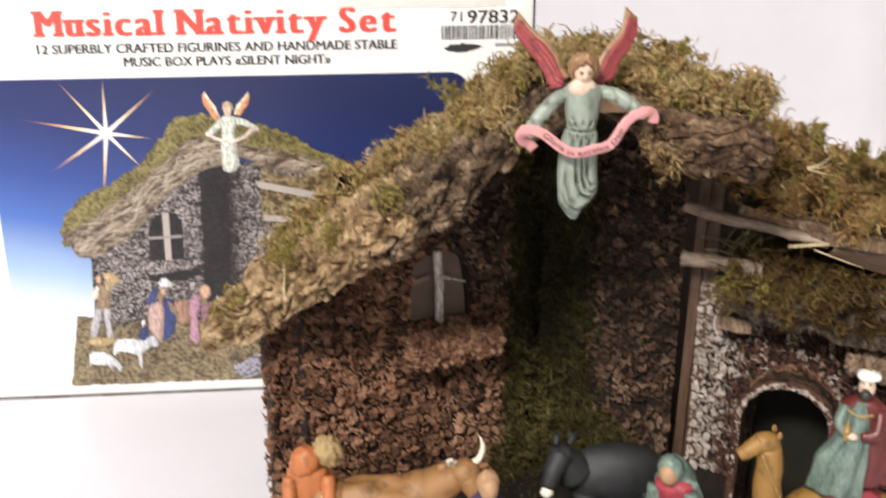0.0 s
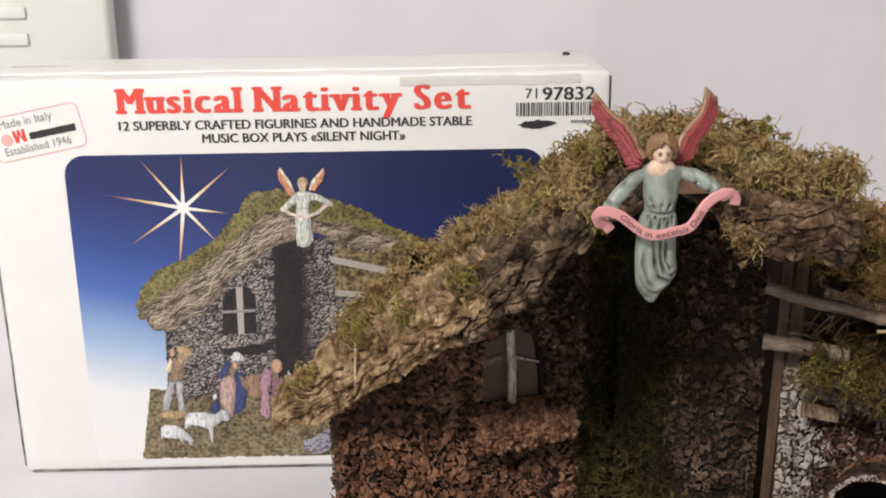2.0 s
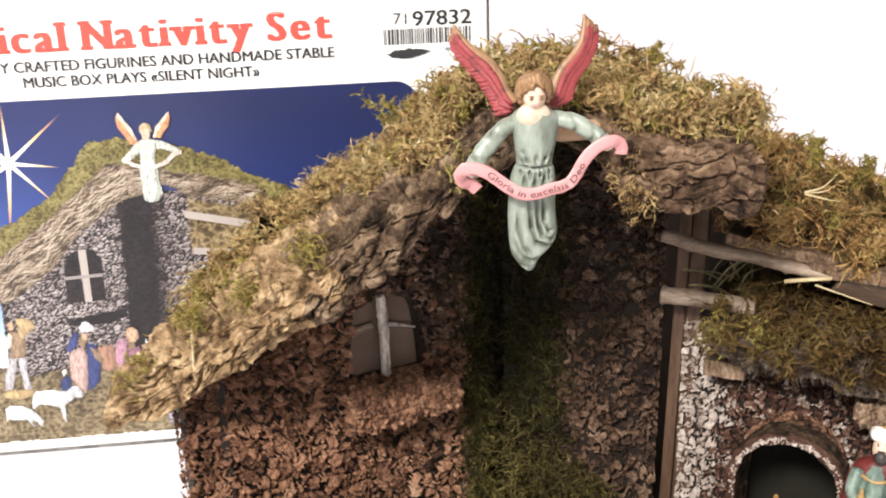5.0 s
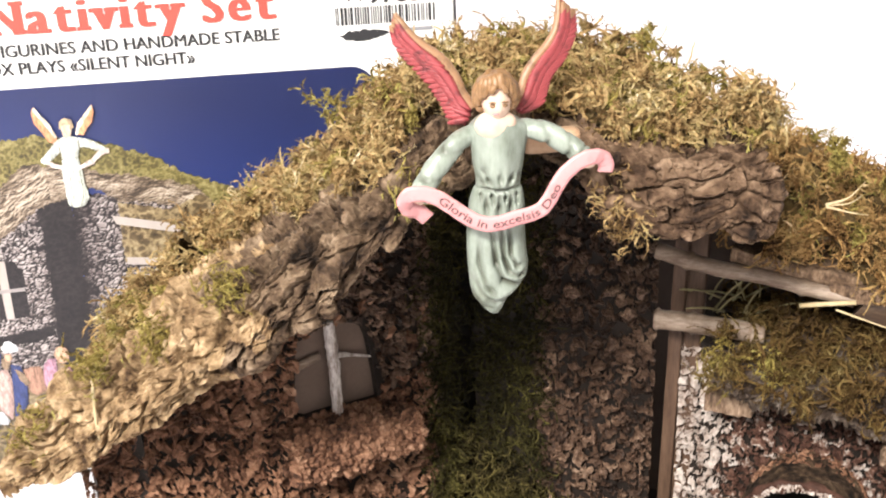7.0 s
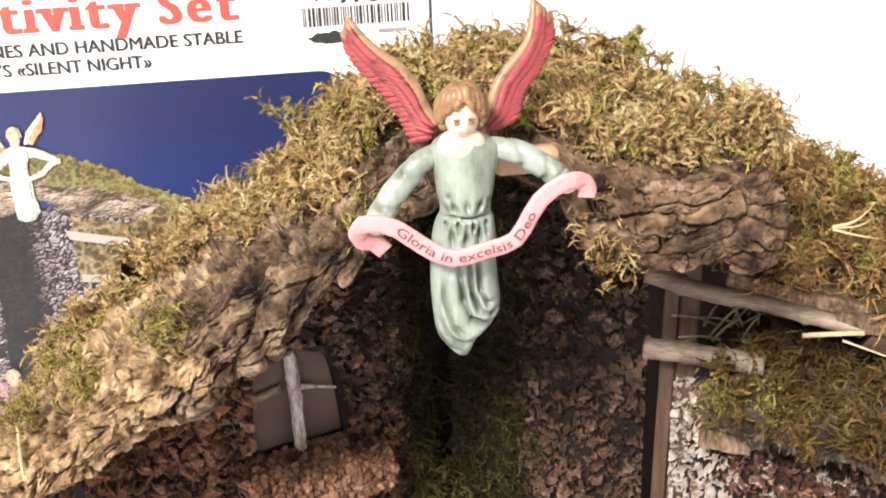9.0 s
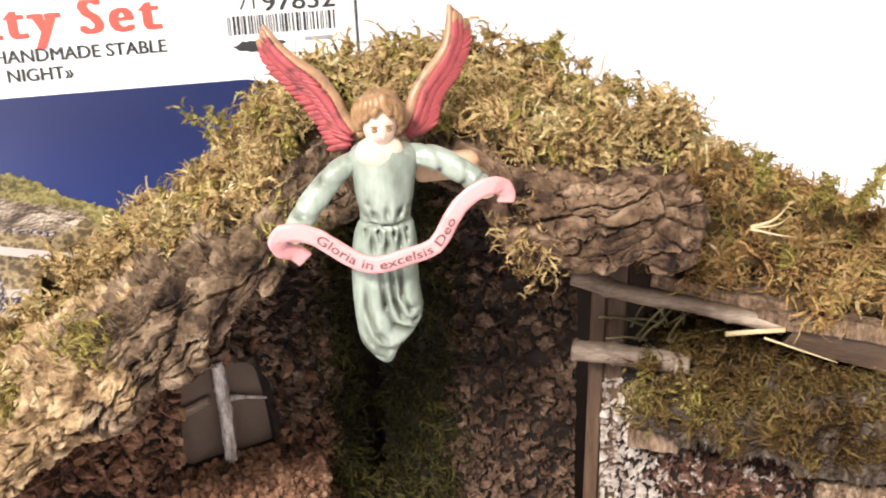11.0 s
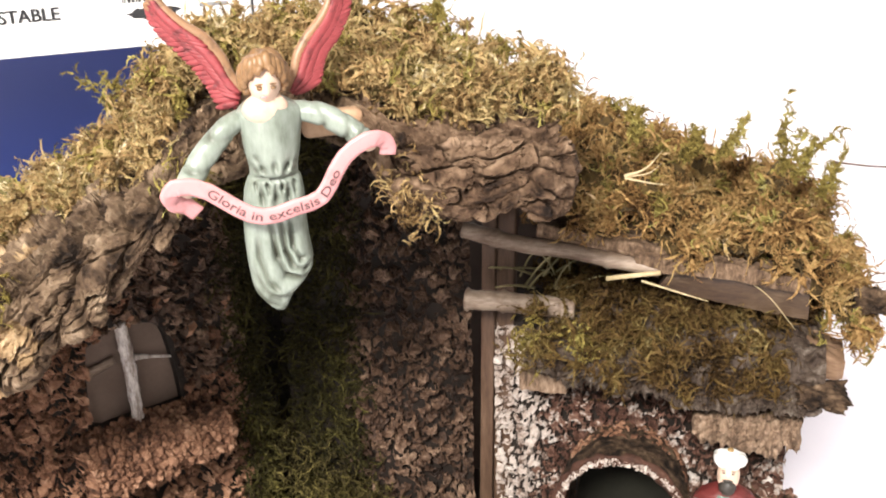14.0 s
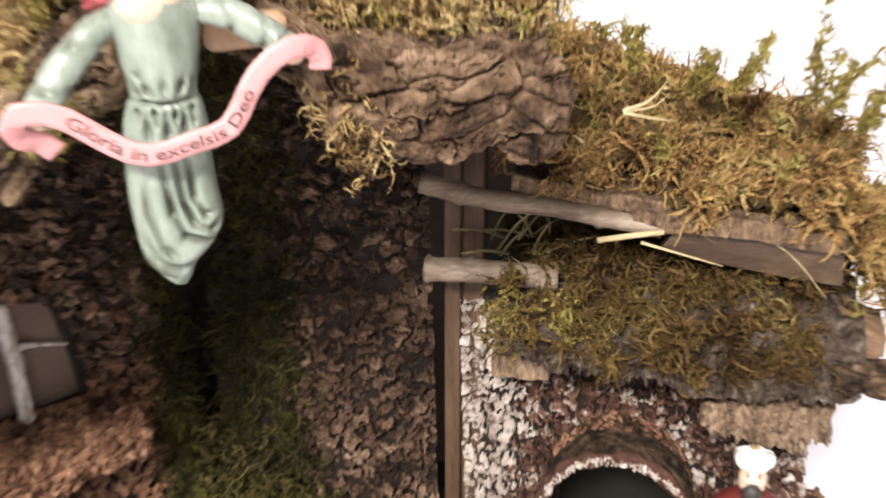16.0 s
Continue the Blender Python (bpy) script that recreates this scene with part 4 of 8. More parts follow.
side_.node.inputs[2].default_value = 0.10
wob = math_node(nt_, "ADD", math_node(nt_, "ADD", zz, side_), math_node(nt_, "MULTIPLY", noise_node(nt_, 12.0, 3.0), 0.05))
nt_.links.new(ramp_node(nt_, wob, [(0.0, (0.84, 0.84, 0.84)), (0.14, (0.80, 0.82, 0.84)), (0.29, (0.36, 0.50, 0.72)), (0.46, (0.070, 0.150, 0.47)), (0.60, (0.032, 0.068, 0.27)), (0.76, (0.020, 0.033, 0.135)), (1.0, (0.017, 0.024, 0.085))]), b_.inputs["Base Color"])
b_.inputs["Roughness"].default_value = 0.35


def corner_arc(cx, cy, r, a0):
    return [(cx + r * math.cos(radians(a0 + a)), cy + r * math.sin(radians(a0 + a))) for a in range(0, 91, 10)]


PX0, PX1, PZ0, PZ1 = -0.3165, 0.0560, 0.020, 0.2810
picture = printed("picture", flat_poly([(PX0, PZ0), (PX1, PZ0)] + corner_arc(PX1 - 0.016, PZ1 - 0.016, 0.016, 0) + corner_arc(PX0 + 0.016, PZ1 - 0.016, 0.016, 90)), sky_mat, 0, 0, 1, carton, "printed picture of a stable under a deep blue starry sky")
ray_mat, nt_, b_ = nodes_of("printed_rays")
geo = nt_.nodes.new("ShaderNodeNewGeometry")
dist = nt_.nodes.new("ShaderNodeVectorMath")
dist.operation = "DISTANCE"
dist.inputs[1].default_value = (-0.227, PRINT, 0.238)
nt_.links.new(geo.outputs["Position"], dist.inputs[0])
nt_.links.new(ramp_node(nt_, math_node(nt_, "MULTIPLY", dist.outputs["Value"], 18.0), [(0.0, (0.86, 0.86, 0.84)), (0.18, (0.86, 0.84, 0.76)), (0.45, (0.80, 0.58, 0.30)), (0.8, (0.45, 0.22, 0.12)), (1.0, (0.16, 0.10, 0.16))]), b_.inputs["Base Color"])
b_.inputs["Roughness"].default_value = 0.35
for ang, ln in ((88, 0.042), (62, 0.0), (40, 0.052), (128, 0.052), (169, 0.068), (214, 0.056), (262, 0.062), (311, 0.040), (352, 0.034)):
    if ln:
        a = radians(ang)
        c, s = math.cos(a), math.sin(a)
        printed("star_ray", flat_poly([(-s * 0.0017, c * 0.0017), (c * ln, s * ln), (s * 0.0017, -c * 0.0017)]), ray_mat, -0.227, 0.238, 2, picture)
glow = ink("star_white", (0.86, 0.86, 0.85))
printed("star_core", flat_poly([(0.0044 * math.cos(k * 0.35), 0.0044 * math.sin(k * 0.35)) for k in range(18)]), glow, -0.227, 0.238, 3, picture)


photo_mat, nt_, b_ = nodes_of("photograph_print")
at_ = nt_.nodes.new("ShaderNodeAttribute")
at_.attribute_name = "print_ink"
nt_.links.new(at_.outputs["Color"], b_.inputs["Base Color"])
b_.inputs["Roughness"].default_value = 0.38


def tone(f, stops):
    """Ink colours along a scale from 0 to 1."""
    x = [q[0] for q in stops]
    return np.stack([np.interp(f, x, [q[1][c] for q in stops]) for c in range(3)], 1)


def relief_tone(height, u, v, k):
    """How bright a photographed relief looks, lit from its upper left."""
    e = 0.0005
    h = height(u, v)
    return np.clip(0.62 + k * ((height(u + e, v) - h) * 0.6 - (height(u, v + e) - h) * 0.8) / e, 0.10, 1.25)


def ink_bark(u, v, edge):
    a = np.where(u < -0.150, 0.60, -0.22)
    def height(x, y):
        s, w = x * np.cos(a) + y * np.sin(a), -x * np.sin(a) + y * np.cos(a)
        q = np.stack([s, w, s * 0], 1)
        bend = w + (fbm(q * 55, 3, 33) - 0.5) * 0.012
        strata = 1 - np.abs(2 * fbm(np.stack([s * 62, bend * 190, s * 0], 1), 4, 92, 0.62) - 1) * 2.4
        return 0.0026 * strata + (fbm(q * np.array([150, 210, 1]), 4, 37, 0.7) - 0.5) * 0.0072
    crack = np.clip((height(u, v) + 0.0016) / 0.0030, 0.25, 1.0)
    lit = crack * relief_tone(height, u, v, 0.34) * (0.62 + 0.50 * np.clip(edge / 0.006, 0, 1)) * (0.72 + 0.6 * fbm(np.stack([u * 90, v * 90, u * 0], 1), 2, 39))
    return tone(np.clip(lit * 0.70, 0, 1), [(0.06, (0.030, 0.020, 0.014)), (0.26, (0.13, 0.092, 0.062)), (0.50, (0.30, 0.235, 0.175)), (0.90, (0.56, 0.48, 0.385))])


def ink_wall(u, v, edge):
    def height(x, y):
        q = np.stack([x, y, x * 0], 1)
        return plate_height(x + (fbm(q * 400, 2, 3) - 0.5) * 0.005, y + (fbm(q * 400, 2, 4) - 0.5) * 0.005, 0.0040, 0.0036, 17, 0.0020, 0.0004, 0.0034, 0.34, 1.0)[0]
    q = np.stack([u, v, u * 0], 1)
    flake = np.clip(0.95 + height(u, v) / 0.0020, 0.05, 1.25)
    lit = flake * relief_tone(height, u, v, 0.45) * (0.95 + 0.7 * (fbm(q * 45, 3, 8) - 0.45)) * np.clip(0.50 + edge / 0.016, 0, 1)
    away = np.where(u > -0.150, 0.25 + 0.75 * np.clip((u + 0.142) / 0.022, 0, 1), 1.0)
    return tone(np.clip(lit * 0.85, 0, 1) * away, [(0.10, (0.010, 0.007, 0.008)), (0.26, (0.066, 0.050, 0.049)), (0.46, (0.20, 0.165, 0.158)), (0.85, (0.47, 0.42, 0.405))])


def ink_strands(stops, seed, dense=420.0):
    def paint(u, v, edge):
        q = np.stack([u * dense, v * dense * 1.1, u * 0], 1)
        a = fbm(q, 3, seed, 0.6)
        wisp = 1 - np.abs(2 * fbm(q * 0.7 + 31, 3, seed + 5, 0.6) - 1) * 3.2
        big = fbm(q * 0.16, 2, seed + 9)
        return tone(np.clip(0.5 * a + 0.42 * np.clip(wisp, 0, 1) + 0.30 * (big - 0.45), 0, 1), stops)
    return paint


def ink_cloth(c, seed=0):
    """A photographed painted figure: rounded towards its outline, with upright folds."""
    def paint(u, v, edge):
        q = np.stack([u * 1100, v * 330, u * 0 + seed], 1)
        f = np.clip(edge / min(0.0030, 0.8 * edge.max()), 0, 1)
        k = (0.50 + 0.55 * np.sqrt(f)) * np.clip(0.20 + 1.55 * fbm(q, 3, 21 + seed, 0.65), 0.25, 1.25) * (1.06 - 0.18 * np.clip((u - u.mean()) / 0.006, -1, 1))
        return np.clip(np.array(c)[None] * k[:, None] * 1.05, 0, 0.84)
    return paint


p_moss = ink_strands([(0.10, (0.040, 0.032, 0.010)), (0.35, (0.115, 0.094, 0.028)), (0.60, (0.205, 0.172, 0.060)), (1.0, (0.40, 0.35, 0.17))], 51, 520.0)
p_ground = ink_strands([(0.10, (0.035, 0.024, 0.012)), (0.35, (0.125, 0.092, 0.050)), (0.60, (0.24, 0.185, 0.105)), (1.0, (0.46, 0.39, 0.26))], 57, 360.0)
p_dark = ink_strands([(0.1, (0.004, 0.003, 0.004)), (0.6, (0.016, 0.012, 0.013)), (1.0, (0.040, 0.032, 0.032))], 63)
p_bark, p_wall = ink_bark, ink_wall


def p_sill(u, v, edge):
    """The window ledge stands clear of the wall, so it keeps its light up to the edge."""
    return ink_wall(u, v, edge + 0.012) * 1.12


PITCH = 0.0006


def picture_part(name, paint, pts, layer, amp=0.0004, step=0.0022, seed=1, coarse=1.0):
    """One shape of the printed photograph: a fine flat grid inside the outline, inked point by point."""
    r = random.Random(seed)
    out = []
    for k, (u, v) in enumerate(pts):
        u2, v2 = pts[(k + 1) % len(pts)]
        n = max(1, int(math.hypot(u2 - u, v2 - v) / step))
        out += [(u + (u2 - u) * j / n + r.uniform(-amp, amp), v + (v2 - v) * j / n + r.uniform(-amp, amp)) for j in range(n)]
    out = np.array(out)
    pitch = coarse * (PITCH if np.ptp(out[:, 0]) > 0.035 else PITCH * 0.6)
    us, vs = np.arange(out[:, 0].min(), out[:, 0].max() + pitch, pitch), np.arange(out[:, 1].min(), out[:, 1].max() + pitch, pitch)
    gu, gv = [g.ravel() for g in np.meshgrid(us, vs, indexing="ij")]
    inside, edge = np.zeros(len(gu), bool), np.full(len(gu), 9.0)
    for (x1, y1), (x2, y2) in zip(out, np.roll(out, 1, 0)):
        if y1 != y2:
            inside ^= ((y1 > gv) != (y2 > gv)) & (gu < (x2 - x1) * (gv - y1) / (y2 - y1) + x1)
        edge = np.minimum(edge, np.hypot(gu - x1, gv - y1))
    b = len(vs)
    i = np.arange(len(us) - 1)[:, None] * b + np.arange(b - 1)[None]
    ok = inside.reshape(len(us), b)
    i = i[ok[:-1, :-1] & ok[1:, 1:] | ok[1:, :-1] & ok[:-1, 1:]]
    quads = np.stack([i, i + b, i + b + 1, i + 1], 1)
    used = np.unique(quads)
    index = np.zeros(len(gu), np.int64)
    index[used] = np.arange(len(used))
    gu, gv, edge = gu[used], gv[used], np.where(inside, edge, 0)[used]
    me = fast_mesh(name, np.stack([gu, gv, gu * 0], 1), index[quads], [], True)
    rgb = np.concatenate([paint(gu, gv, edge), np.ones((len(gu), 1))], 1)
    me.attributes.new("print_ink", "FLOAT_COLOR", "POINT").data.foreach_set("color", rgb.astype(np.float32).ravel())
    return printed(name, me, photo_mat, 0, 0, layer, picture)


picture_part("printed_ground", p_ground, [(-0.267, 0.085), (-0.237, 0.082), (-0.161, 0.085), (-0.05, 0.10), (-0.03, 0.10), (-0.03, 0.0205), (-0.279, 0.0205)], 2, 0.0006, coarse=1.25)
picture_part("printed_wall", p_wall, [(-0.250, 0.138), (-0.213, 0.165), (-0.186, 0.195), (-0.155, 0.218), (-0.156, 0.214), (-0.161, 0.077), (-0.212, 0.080), (-0.238, 0.074), (-0.253, 0.078)], 3, 0.0003)
picture_part("printed_recess", p_dark, [(-0.158, 0.222), (-0.137, 0.215), (-0.139, 0.090), (-0.163, 0.077)], 3.5, 0.0010, coarse=2.2)
picture_part("printed_side_wall", p_wall, [(-0.138, 0.214), (-0.060, 0.205), (-0.030, 0.187), (-0.030, 0.082), (-0.114, 0.085), (-0.141, 0.090)], 4.2, 0.0008)
picture_part("printed_window", p_dark, [(-0.204, 0.131), (-0.202, 0.159), (-0.196, 0.170), (-0.187, 0.173), (-0.179, 0.171), (-0.175, 0.161), (-0.176, 0.132)], 4.5, 0)
picture_part("printed_moss", p_moss, [(-0.272, 0.158), (-0.267, 0.171), (-0.253, 0.187), (-0.231, 0.196), (-0.202, 0.214), (-0.189, 0.230), (-0.173, 0.250), (-0.152, 0.252), (-0.137, 0.250), (-0.110, 0.244), (-0.089, 0.236), (-0.068, 0.223), (-0.03, 0.205), (-0.02, 0.198), (-0.02, 0.182), (-0.064, 0.205), (-0.099, 0.218), (-0.141, 0.224), (-0.178, 0.208), (-0.230, 0.167), (-0.269, 0.144)], 5.3, 0.0015, 0.0013)
picture_part("printed_bark", p_bark, [(-0.271, 0.156), (-0.256, 0.163), (-0.230, 0.180), (-0.204, 0.199), (-0.178, 0.221), (-0.162, 0.234), (-0.141, 0.233), (-0.114, 0.225), (-0.099, 0.223), (-0.064, 0.214), (-0.054, 0.205), (-0.060, 0.195), (-0.084, 0.202), (-0.108, 0.206), (-0.123, 0.216), (-0.160, 0.204), (-0.189, 0.182), (-0.212, 0.156), (-0.245, 0.134), (-0.260, 0.136)], 6, 0.0012, 0.0016)
picture_part("printed_sill_shade", p_dark, [(-0.207, 0.120), (-0.164, 0.126), (-0.162, 0.118), (-0.176, 0.113), (-0.203, 0.113)], 4.6, 0.0006)
picture_part("printed_sill", p_sill, [(-0.208, 0.127), (-0.164, 0.133), (-0.163, 0.124), (-0.204, 0.118)], 5, 0.0004)
p_pale = ink("print_pale_wood", (0.42, 0.37, 0.34))
printed("printed_mullion", flat_poly([(-0.1905, 0.172), (-0.185, 0.172), (-0.186, 0.132), (-0.191, 0.131)]), p_pale, 0, 0, 5, picture)
printed("printed_crossbar", flat_poly([(-0.203, 0.152), (-0.176, 0.153), (-0.176, 0.1505), (-0.203, 0.1495)]), ink("print_grey_wood", (0.30, 0.27, 0.26)), 0, 0, 5.5, picture)
printed("printed_beam", flat_poly([(-0.115, 0.197), (-0.055, 0.183), (-0.055, 0.177), (-0.113, 0.191)]), p_pale, 0, 0, 7, picture)
printed("printed_beam", flat_poly([(-0.110, 0.168), (-0.082, 0.165), (-0.082, 0.160), (-0.110, 0.163)]), p_pale, 0, 0, 7, picture)
INKS = {k: ink_cloth(c, n) for n, (k, c) in enumerate(dict(robe=(0.54, 0.56, 0.50), shade=(0.3, 0.33, 0.26), wing=(0.6, 0.27, 0.14), cream=(0.66, 0.56, 0.44), pinkish=(0.64, 0.52, 0.47), face=(0.62, 0.46, 0.35), hair=(0.40, 0.30, 0.19), ox=(0.3, 0.17, 0.12), ochre=(0.40, 0.29, 0.15), grey=(0.40, 0.38, 0.40), brown=(0.25, 0.175, 0.115), skin=(0.48, 0.3, 0.2), straw=(0.40, 0.29, 0.16), blue=(0.05, 0.065, 0.19), navy=(0.035, 0.05, 0.15), white=(0.60, 0.61, 0.63), rose=(0.44, 0.30, 0.27), mauve=(0.40, 0.22, 0.29), plum=(0.26, 0.12, 0.19), lilac=(0.36, 0.36, 0.52)).items())}
INKS["hay"] = ink_strands([(0.10, (0.030, 0.020, 0.010)), (0.35, (0.11, 0.075, 0.036)), (0.60, (0.25, 0.185, 0.095)), (1.0, (0.48, 0.40, 0.25))], 71, 300.0)
picture_part("printed_hay", INKS["hay"], [(-0.1103, 0.2057), (-0.079, 0.1979), (-0.0599, 0.2065), (-0.0515, 0.2027), (-0.0553, 0.1885), (-0.0766, 0.1671), (-0.1113, 0.1641)], 6.5, 0.0007, 0.0022, 0)
picture_part("printed_ox", INKS["ox"], [(-0.1879, 0.0945), (-0.1823, 0.0961), (-0.1767, 0.0962), (-0.1749, 0.0912), (-0.1757, 0.0771), (-0.1819, 0.0742), (-0.1863, 0.0773), (-0.1876, 0.0854)], 8.4, 0.0002, 0.0022, 1)
picture_part("printed_base", INKS["ochre"], [(-0.2608, 0.0627), (-0.2531, 0.0654), (-0.2365, 0.0642), (-0.2397, 0.0592), (-0.2483, 0.0563), (-0.2593, 0.0586)], 8.8, 0.0002, 0.0022, 2)
picture_part("printed_leg", INKS["grey"], [(-0.2508, 0.0918), (-0.2454, 0.0907), (-0.2486, 0.0787), (-0.2532, 0.0646), (-0.2583, 0.0651), (-0.2567, 0.0768), (-0.2533, 0.0848)], 9.2, 0.0002, 0.0022, 3)
picture_part("printed_leg", INKS["grey"], [(-0.2443, 0.0927), (-0.2389, 0.0905), (-0.2403, 0.0744), (-0.2387, 0.0646), (-0.2448, 0.0644), (-0.2451, 0.0766), (-0.2454, 0.0867)], 9.6, 0.0002, 0.0022, 4)
picture_part("printed_coat", INKS["brown"], [(-0.2481, 0.1126), (-0.2381, 0.1115), (-0.237, 0.1025), (-0.2399, 0.0906), (-0.2513, 0.0908), (-0.2484, 0.1027)], 10.0, 0.0002, 0.0022, 5)
picture_part("printed_sleeve", INKS["cream"], [(-0.2524, 0.1048), (-0.2482, 0.1117), (-0.246, 0.1086), (-0.2478, 0.1007), (-0.2506, 0.0988), (-0.253, 0.1008)], 10.4, 0.0002, 0.0022, 6)
picture_part("printed_head", INKS["skin"], [(-0.2485, 0.1186), (-0.2455, 0.1209), (-0.2434, 0.1185), (-0.2443, 0.1136), (-0.2475, 0.113)], 10.8, 0.0002, 0.0022, 7)
picture_part("printed_bundle", INKS["straw"], [(-0.2418, 0.1214), (-0.2362, 0.1232), (-0.2292, 0.1192), (-0.2284, 0.1142), (-0.2345, 0.1104), (-0.2386, 0.1055), (-0.2411, 0.1085), (-0.2415, 0.1145)], 11.2, 0.0007, 0.0022, 8)
picture_part("printed_cloak", INKS["blue"], [(-0.2078, 0.0999), (-0.2032, 0.1077), (-0.199, 0.1077), (-0.2015, 0.0978), (-0.2075, 0.0919), (-0.2104, 0.0949)], 11.6, 0.0002, 0.0022, 9)
picture_part("printed_cloak", INKS["navy"], [(-0.1949, 0.0996), (-0.1886, 0.0975), (-0.1868, 0.0834), (-0.1887, 0.0693), (-0.1938, 0.0622), (-0.1992, 0.0597), (-0.1972, 0.0776)], 12.0, 0.0002, 0.0022, 10)
picture_part("printed_page", INKS["navy"], [(-0.2174, 0.0699), (-0.2119, 0.0748), (-0.2101, 0.0687), (-0.2107, 0.0606), (-0.2184, 0.0618)], 12.4, 0.0002, 0.0022, 11)
picture_part("printed_cap", INKS["white"], [(-0.2159, 0.078), (-0.2126, 0.0799), (-0.2118, 0.0759), (-0.2154, 0.0729)], 12.8, 0.0002, 0.0022, 12)
picture_part("printed_gown", INKS["rose"], [(-0.209, 0.0889), (-0.2045, 0.0948), (-0.1979, 0.0967), (-0.1956, 0.0896), (-0.1971, 0.0735), (-0.2007, 0.0573), (-0.2075, 0.0666), (-0.2102, 0.0718)], 13.2, 0.0002, 0.0022, 13)
picture_part("printed_sleeve", INKS["brown"], [(-0.193, 0.096), (-0.1881, 0.0925), (-0.1845, 0.0844), (-0.1878, 0.0824), (-0.1912, 0.0875)], 13.6, 0.0002, 0.0022, 14)
picture_part("printed_beard", INKS["brown"], [(-0.2001, 0.1047), (-0.1943, 0.1036), (-0.1946, 0.0996), (-0.1975, 0.0953), (-0.2006, 0.0977)], 14.0, 0.0002, 0.0022, 15)
picture_part("printed_head", INKS["skin"], [(-0.1977, 0.1072), (-0.193, 0.1071), (-0.1929, 0.1032), (-0.1952, 0.1012), (-0.1977, 0.1029)], 14.4, 0.0002, 0.0022, 16)
picture_part("printed_turban", INKS["white"], [(-0.1987, 0.1116), (-0.196, 0.1159), (-0.1928, 0.117), (-0.1899, 0.1144), (-0.1873, 0.1114), (-0.1889, 0.1078), (-0.1971, 0.1076)], 14.8, 0.0002, 0.0022, 17)
picture_part("printed_robe", INKS["plum"], [(-0.1659, 0.093), (-0.1575, 0.0938), (-0.1533, 0.0807), (-0.1557, 0.0767), (-0.1669, 0.0759)], 15.2, 0.0002, 0.0022, 18)
picture_part("printed_robe", INKS["mauve"], [(-0.1739, 0.0972), (-0.17, 0.1011), (-0.1654, 0.1014), (-0.1659, 0.092), (-0.1694, 0.081), (-0.1689, 0.0576), (-0.1727, 0.0567), (-0.1776, 0.0598), (-0.1752, 0.0771), (-0.1758, 0.0872)], 15.6, 0.0002, 0.0022, 19)
picture_part("printed_beard", INKS["brown"], [(-0.1655, 0.099), (-0.1601, 0.0979), (-0.1608, 0.0919), (-0.166, 0.091)], 16.0, 0.0002, 0.0022, 20)
picture_part("printed_head", INKS["skin"], [(-0.1665, 0.104), (-0.164, 0.1089), (-0.1603, 0.1098), (-0.1568, 0.1068), (-0.1569, 0.1008), (-0.1601, 0.0969), (-0.1642, 0.097)], 16.4, 0.0002, 0.0022, 21)
picture_part("printed_ox_head", INKS["brown"], [(-0.1565, 0.0948), (-0.1509, 0.0961), (-0.1436, 0.0955), (-0.1417, 0.0895), (-0.148, 0.0826), (-0.1544, 0.0837)], 16.8, 0.0002, 0.0022, 22)
picture_part("printed_horn", INKS["white"], [(-0.1532, 0.0957), (-0.1523, 0.1007), (-0.1513, 0.0971), (-0.1495, 0.0951)], 17.2, 0.0002, 0.0022, 23)
picture_part("printed_horn", INKS["white"], [(-0.1444, 0.0975), (-0.1415, 0.0995), (-0.1399, 0.1034), (-0.1391, 0.1004), (-0.1417, 0.0965)], 17.6, 0.0002, 0.0022, 24)
picture_part("printed_manger", INKS["straw"], [(-0.1674, 0.0745), (-0.1594, 0.0767), (-0.1519, 0.0786), (-0.1561, 0.0706), (-0.1656, 0.0606), (-0.1684, 0.0668)], 18.0, 0.0007, 0.0022, 25)
picture_part("printed_sheep", INKS["white"], [(-0.2397, 0.0592), (-0.2366, 0.0632), (-0.2235, 0.0633), (-0.2144, 0.0613), (-0.2094, 0.0652), (-0.2057, 0.0651), (-0.202, 0.0573), (-0.2056, 0.0543), (-0.2092, 0.0554), (-0.2132, 0.0524), (-0.2171, 0.0494), (-0.2182, 0.0349), (-0.2201, 0.0354), (-0.2219, 0.0485), (-0.2356, 0.0519), (-0.2401, 0.0479), (-0.2414, 0.0499)], 18.4, 0.0002, 0.0022, 26)
picture_part("printed_sheep", INKS["white"], [(-0.261, 0.0504), (-0.257, 0.0528), (-0.2487, 0.0522), (-0.2424, 0.0483), (-0.2365, 0.0416), (-0.2345, 0.0374), (-0.2362, 0.0329), (-0.2389, 0.0344), (-0.2396, 0.0375), (-0.2433, 0.0382), (-0.2419, 0.0324), (-0.2441, 0.0351), (-0.246, 0.0393), (-0.2563, 0.04), (-0.2593, 0.0421), (-0.2615, 0.038)], 18.8, 0.0002, 0.0022, 27)
INKS["lilac"] = ink_strands([(0.15, (0.060, 0.050, 0.050)), (0.40, (0.20, 0.18, 0.20)), (0.60, (0.36, 0.35, 0.44)), (1.0, (0.66, 0.66, 0.72))], 77, 520.0)
picture_part("printed_flower_bed", INKS["lilac"], [(-0.1429, 0.0364), (-0.1354, 0.0372), (-0.1238, 0.0442), (-0.1196, 0.0452), (-0.1204, 0.0265), (-0.1323, 0.0226), (-0.1434, 0.0281)], 19.2, 0.0007, 0.0022, 28)
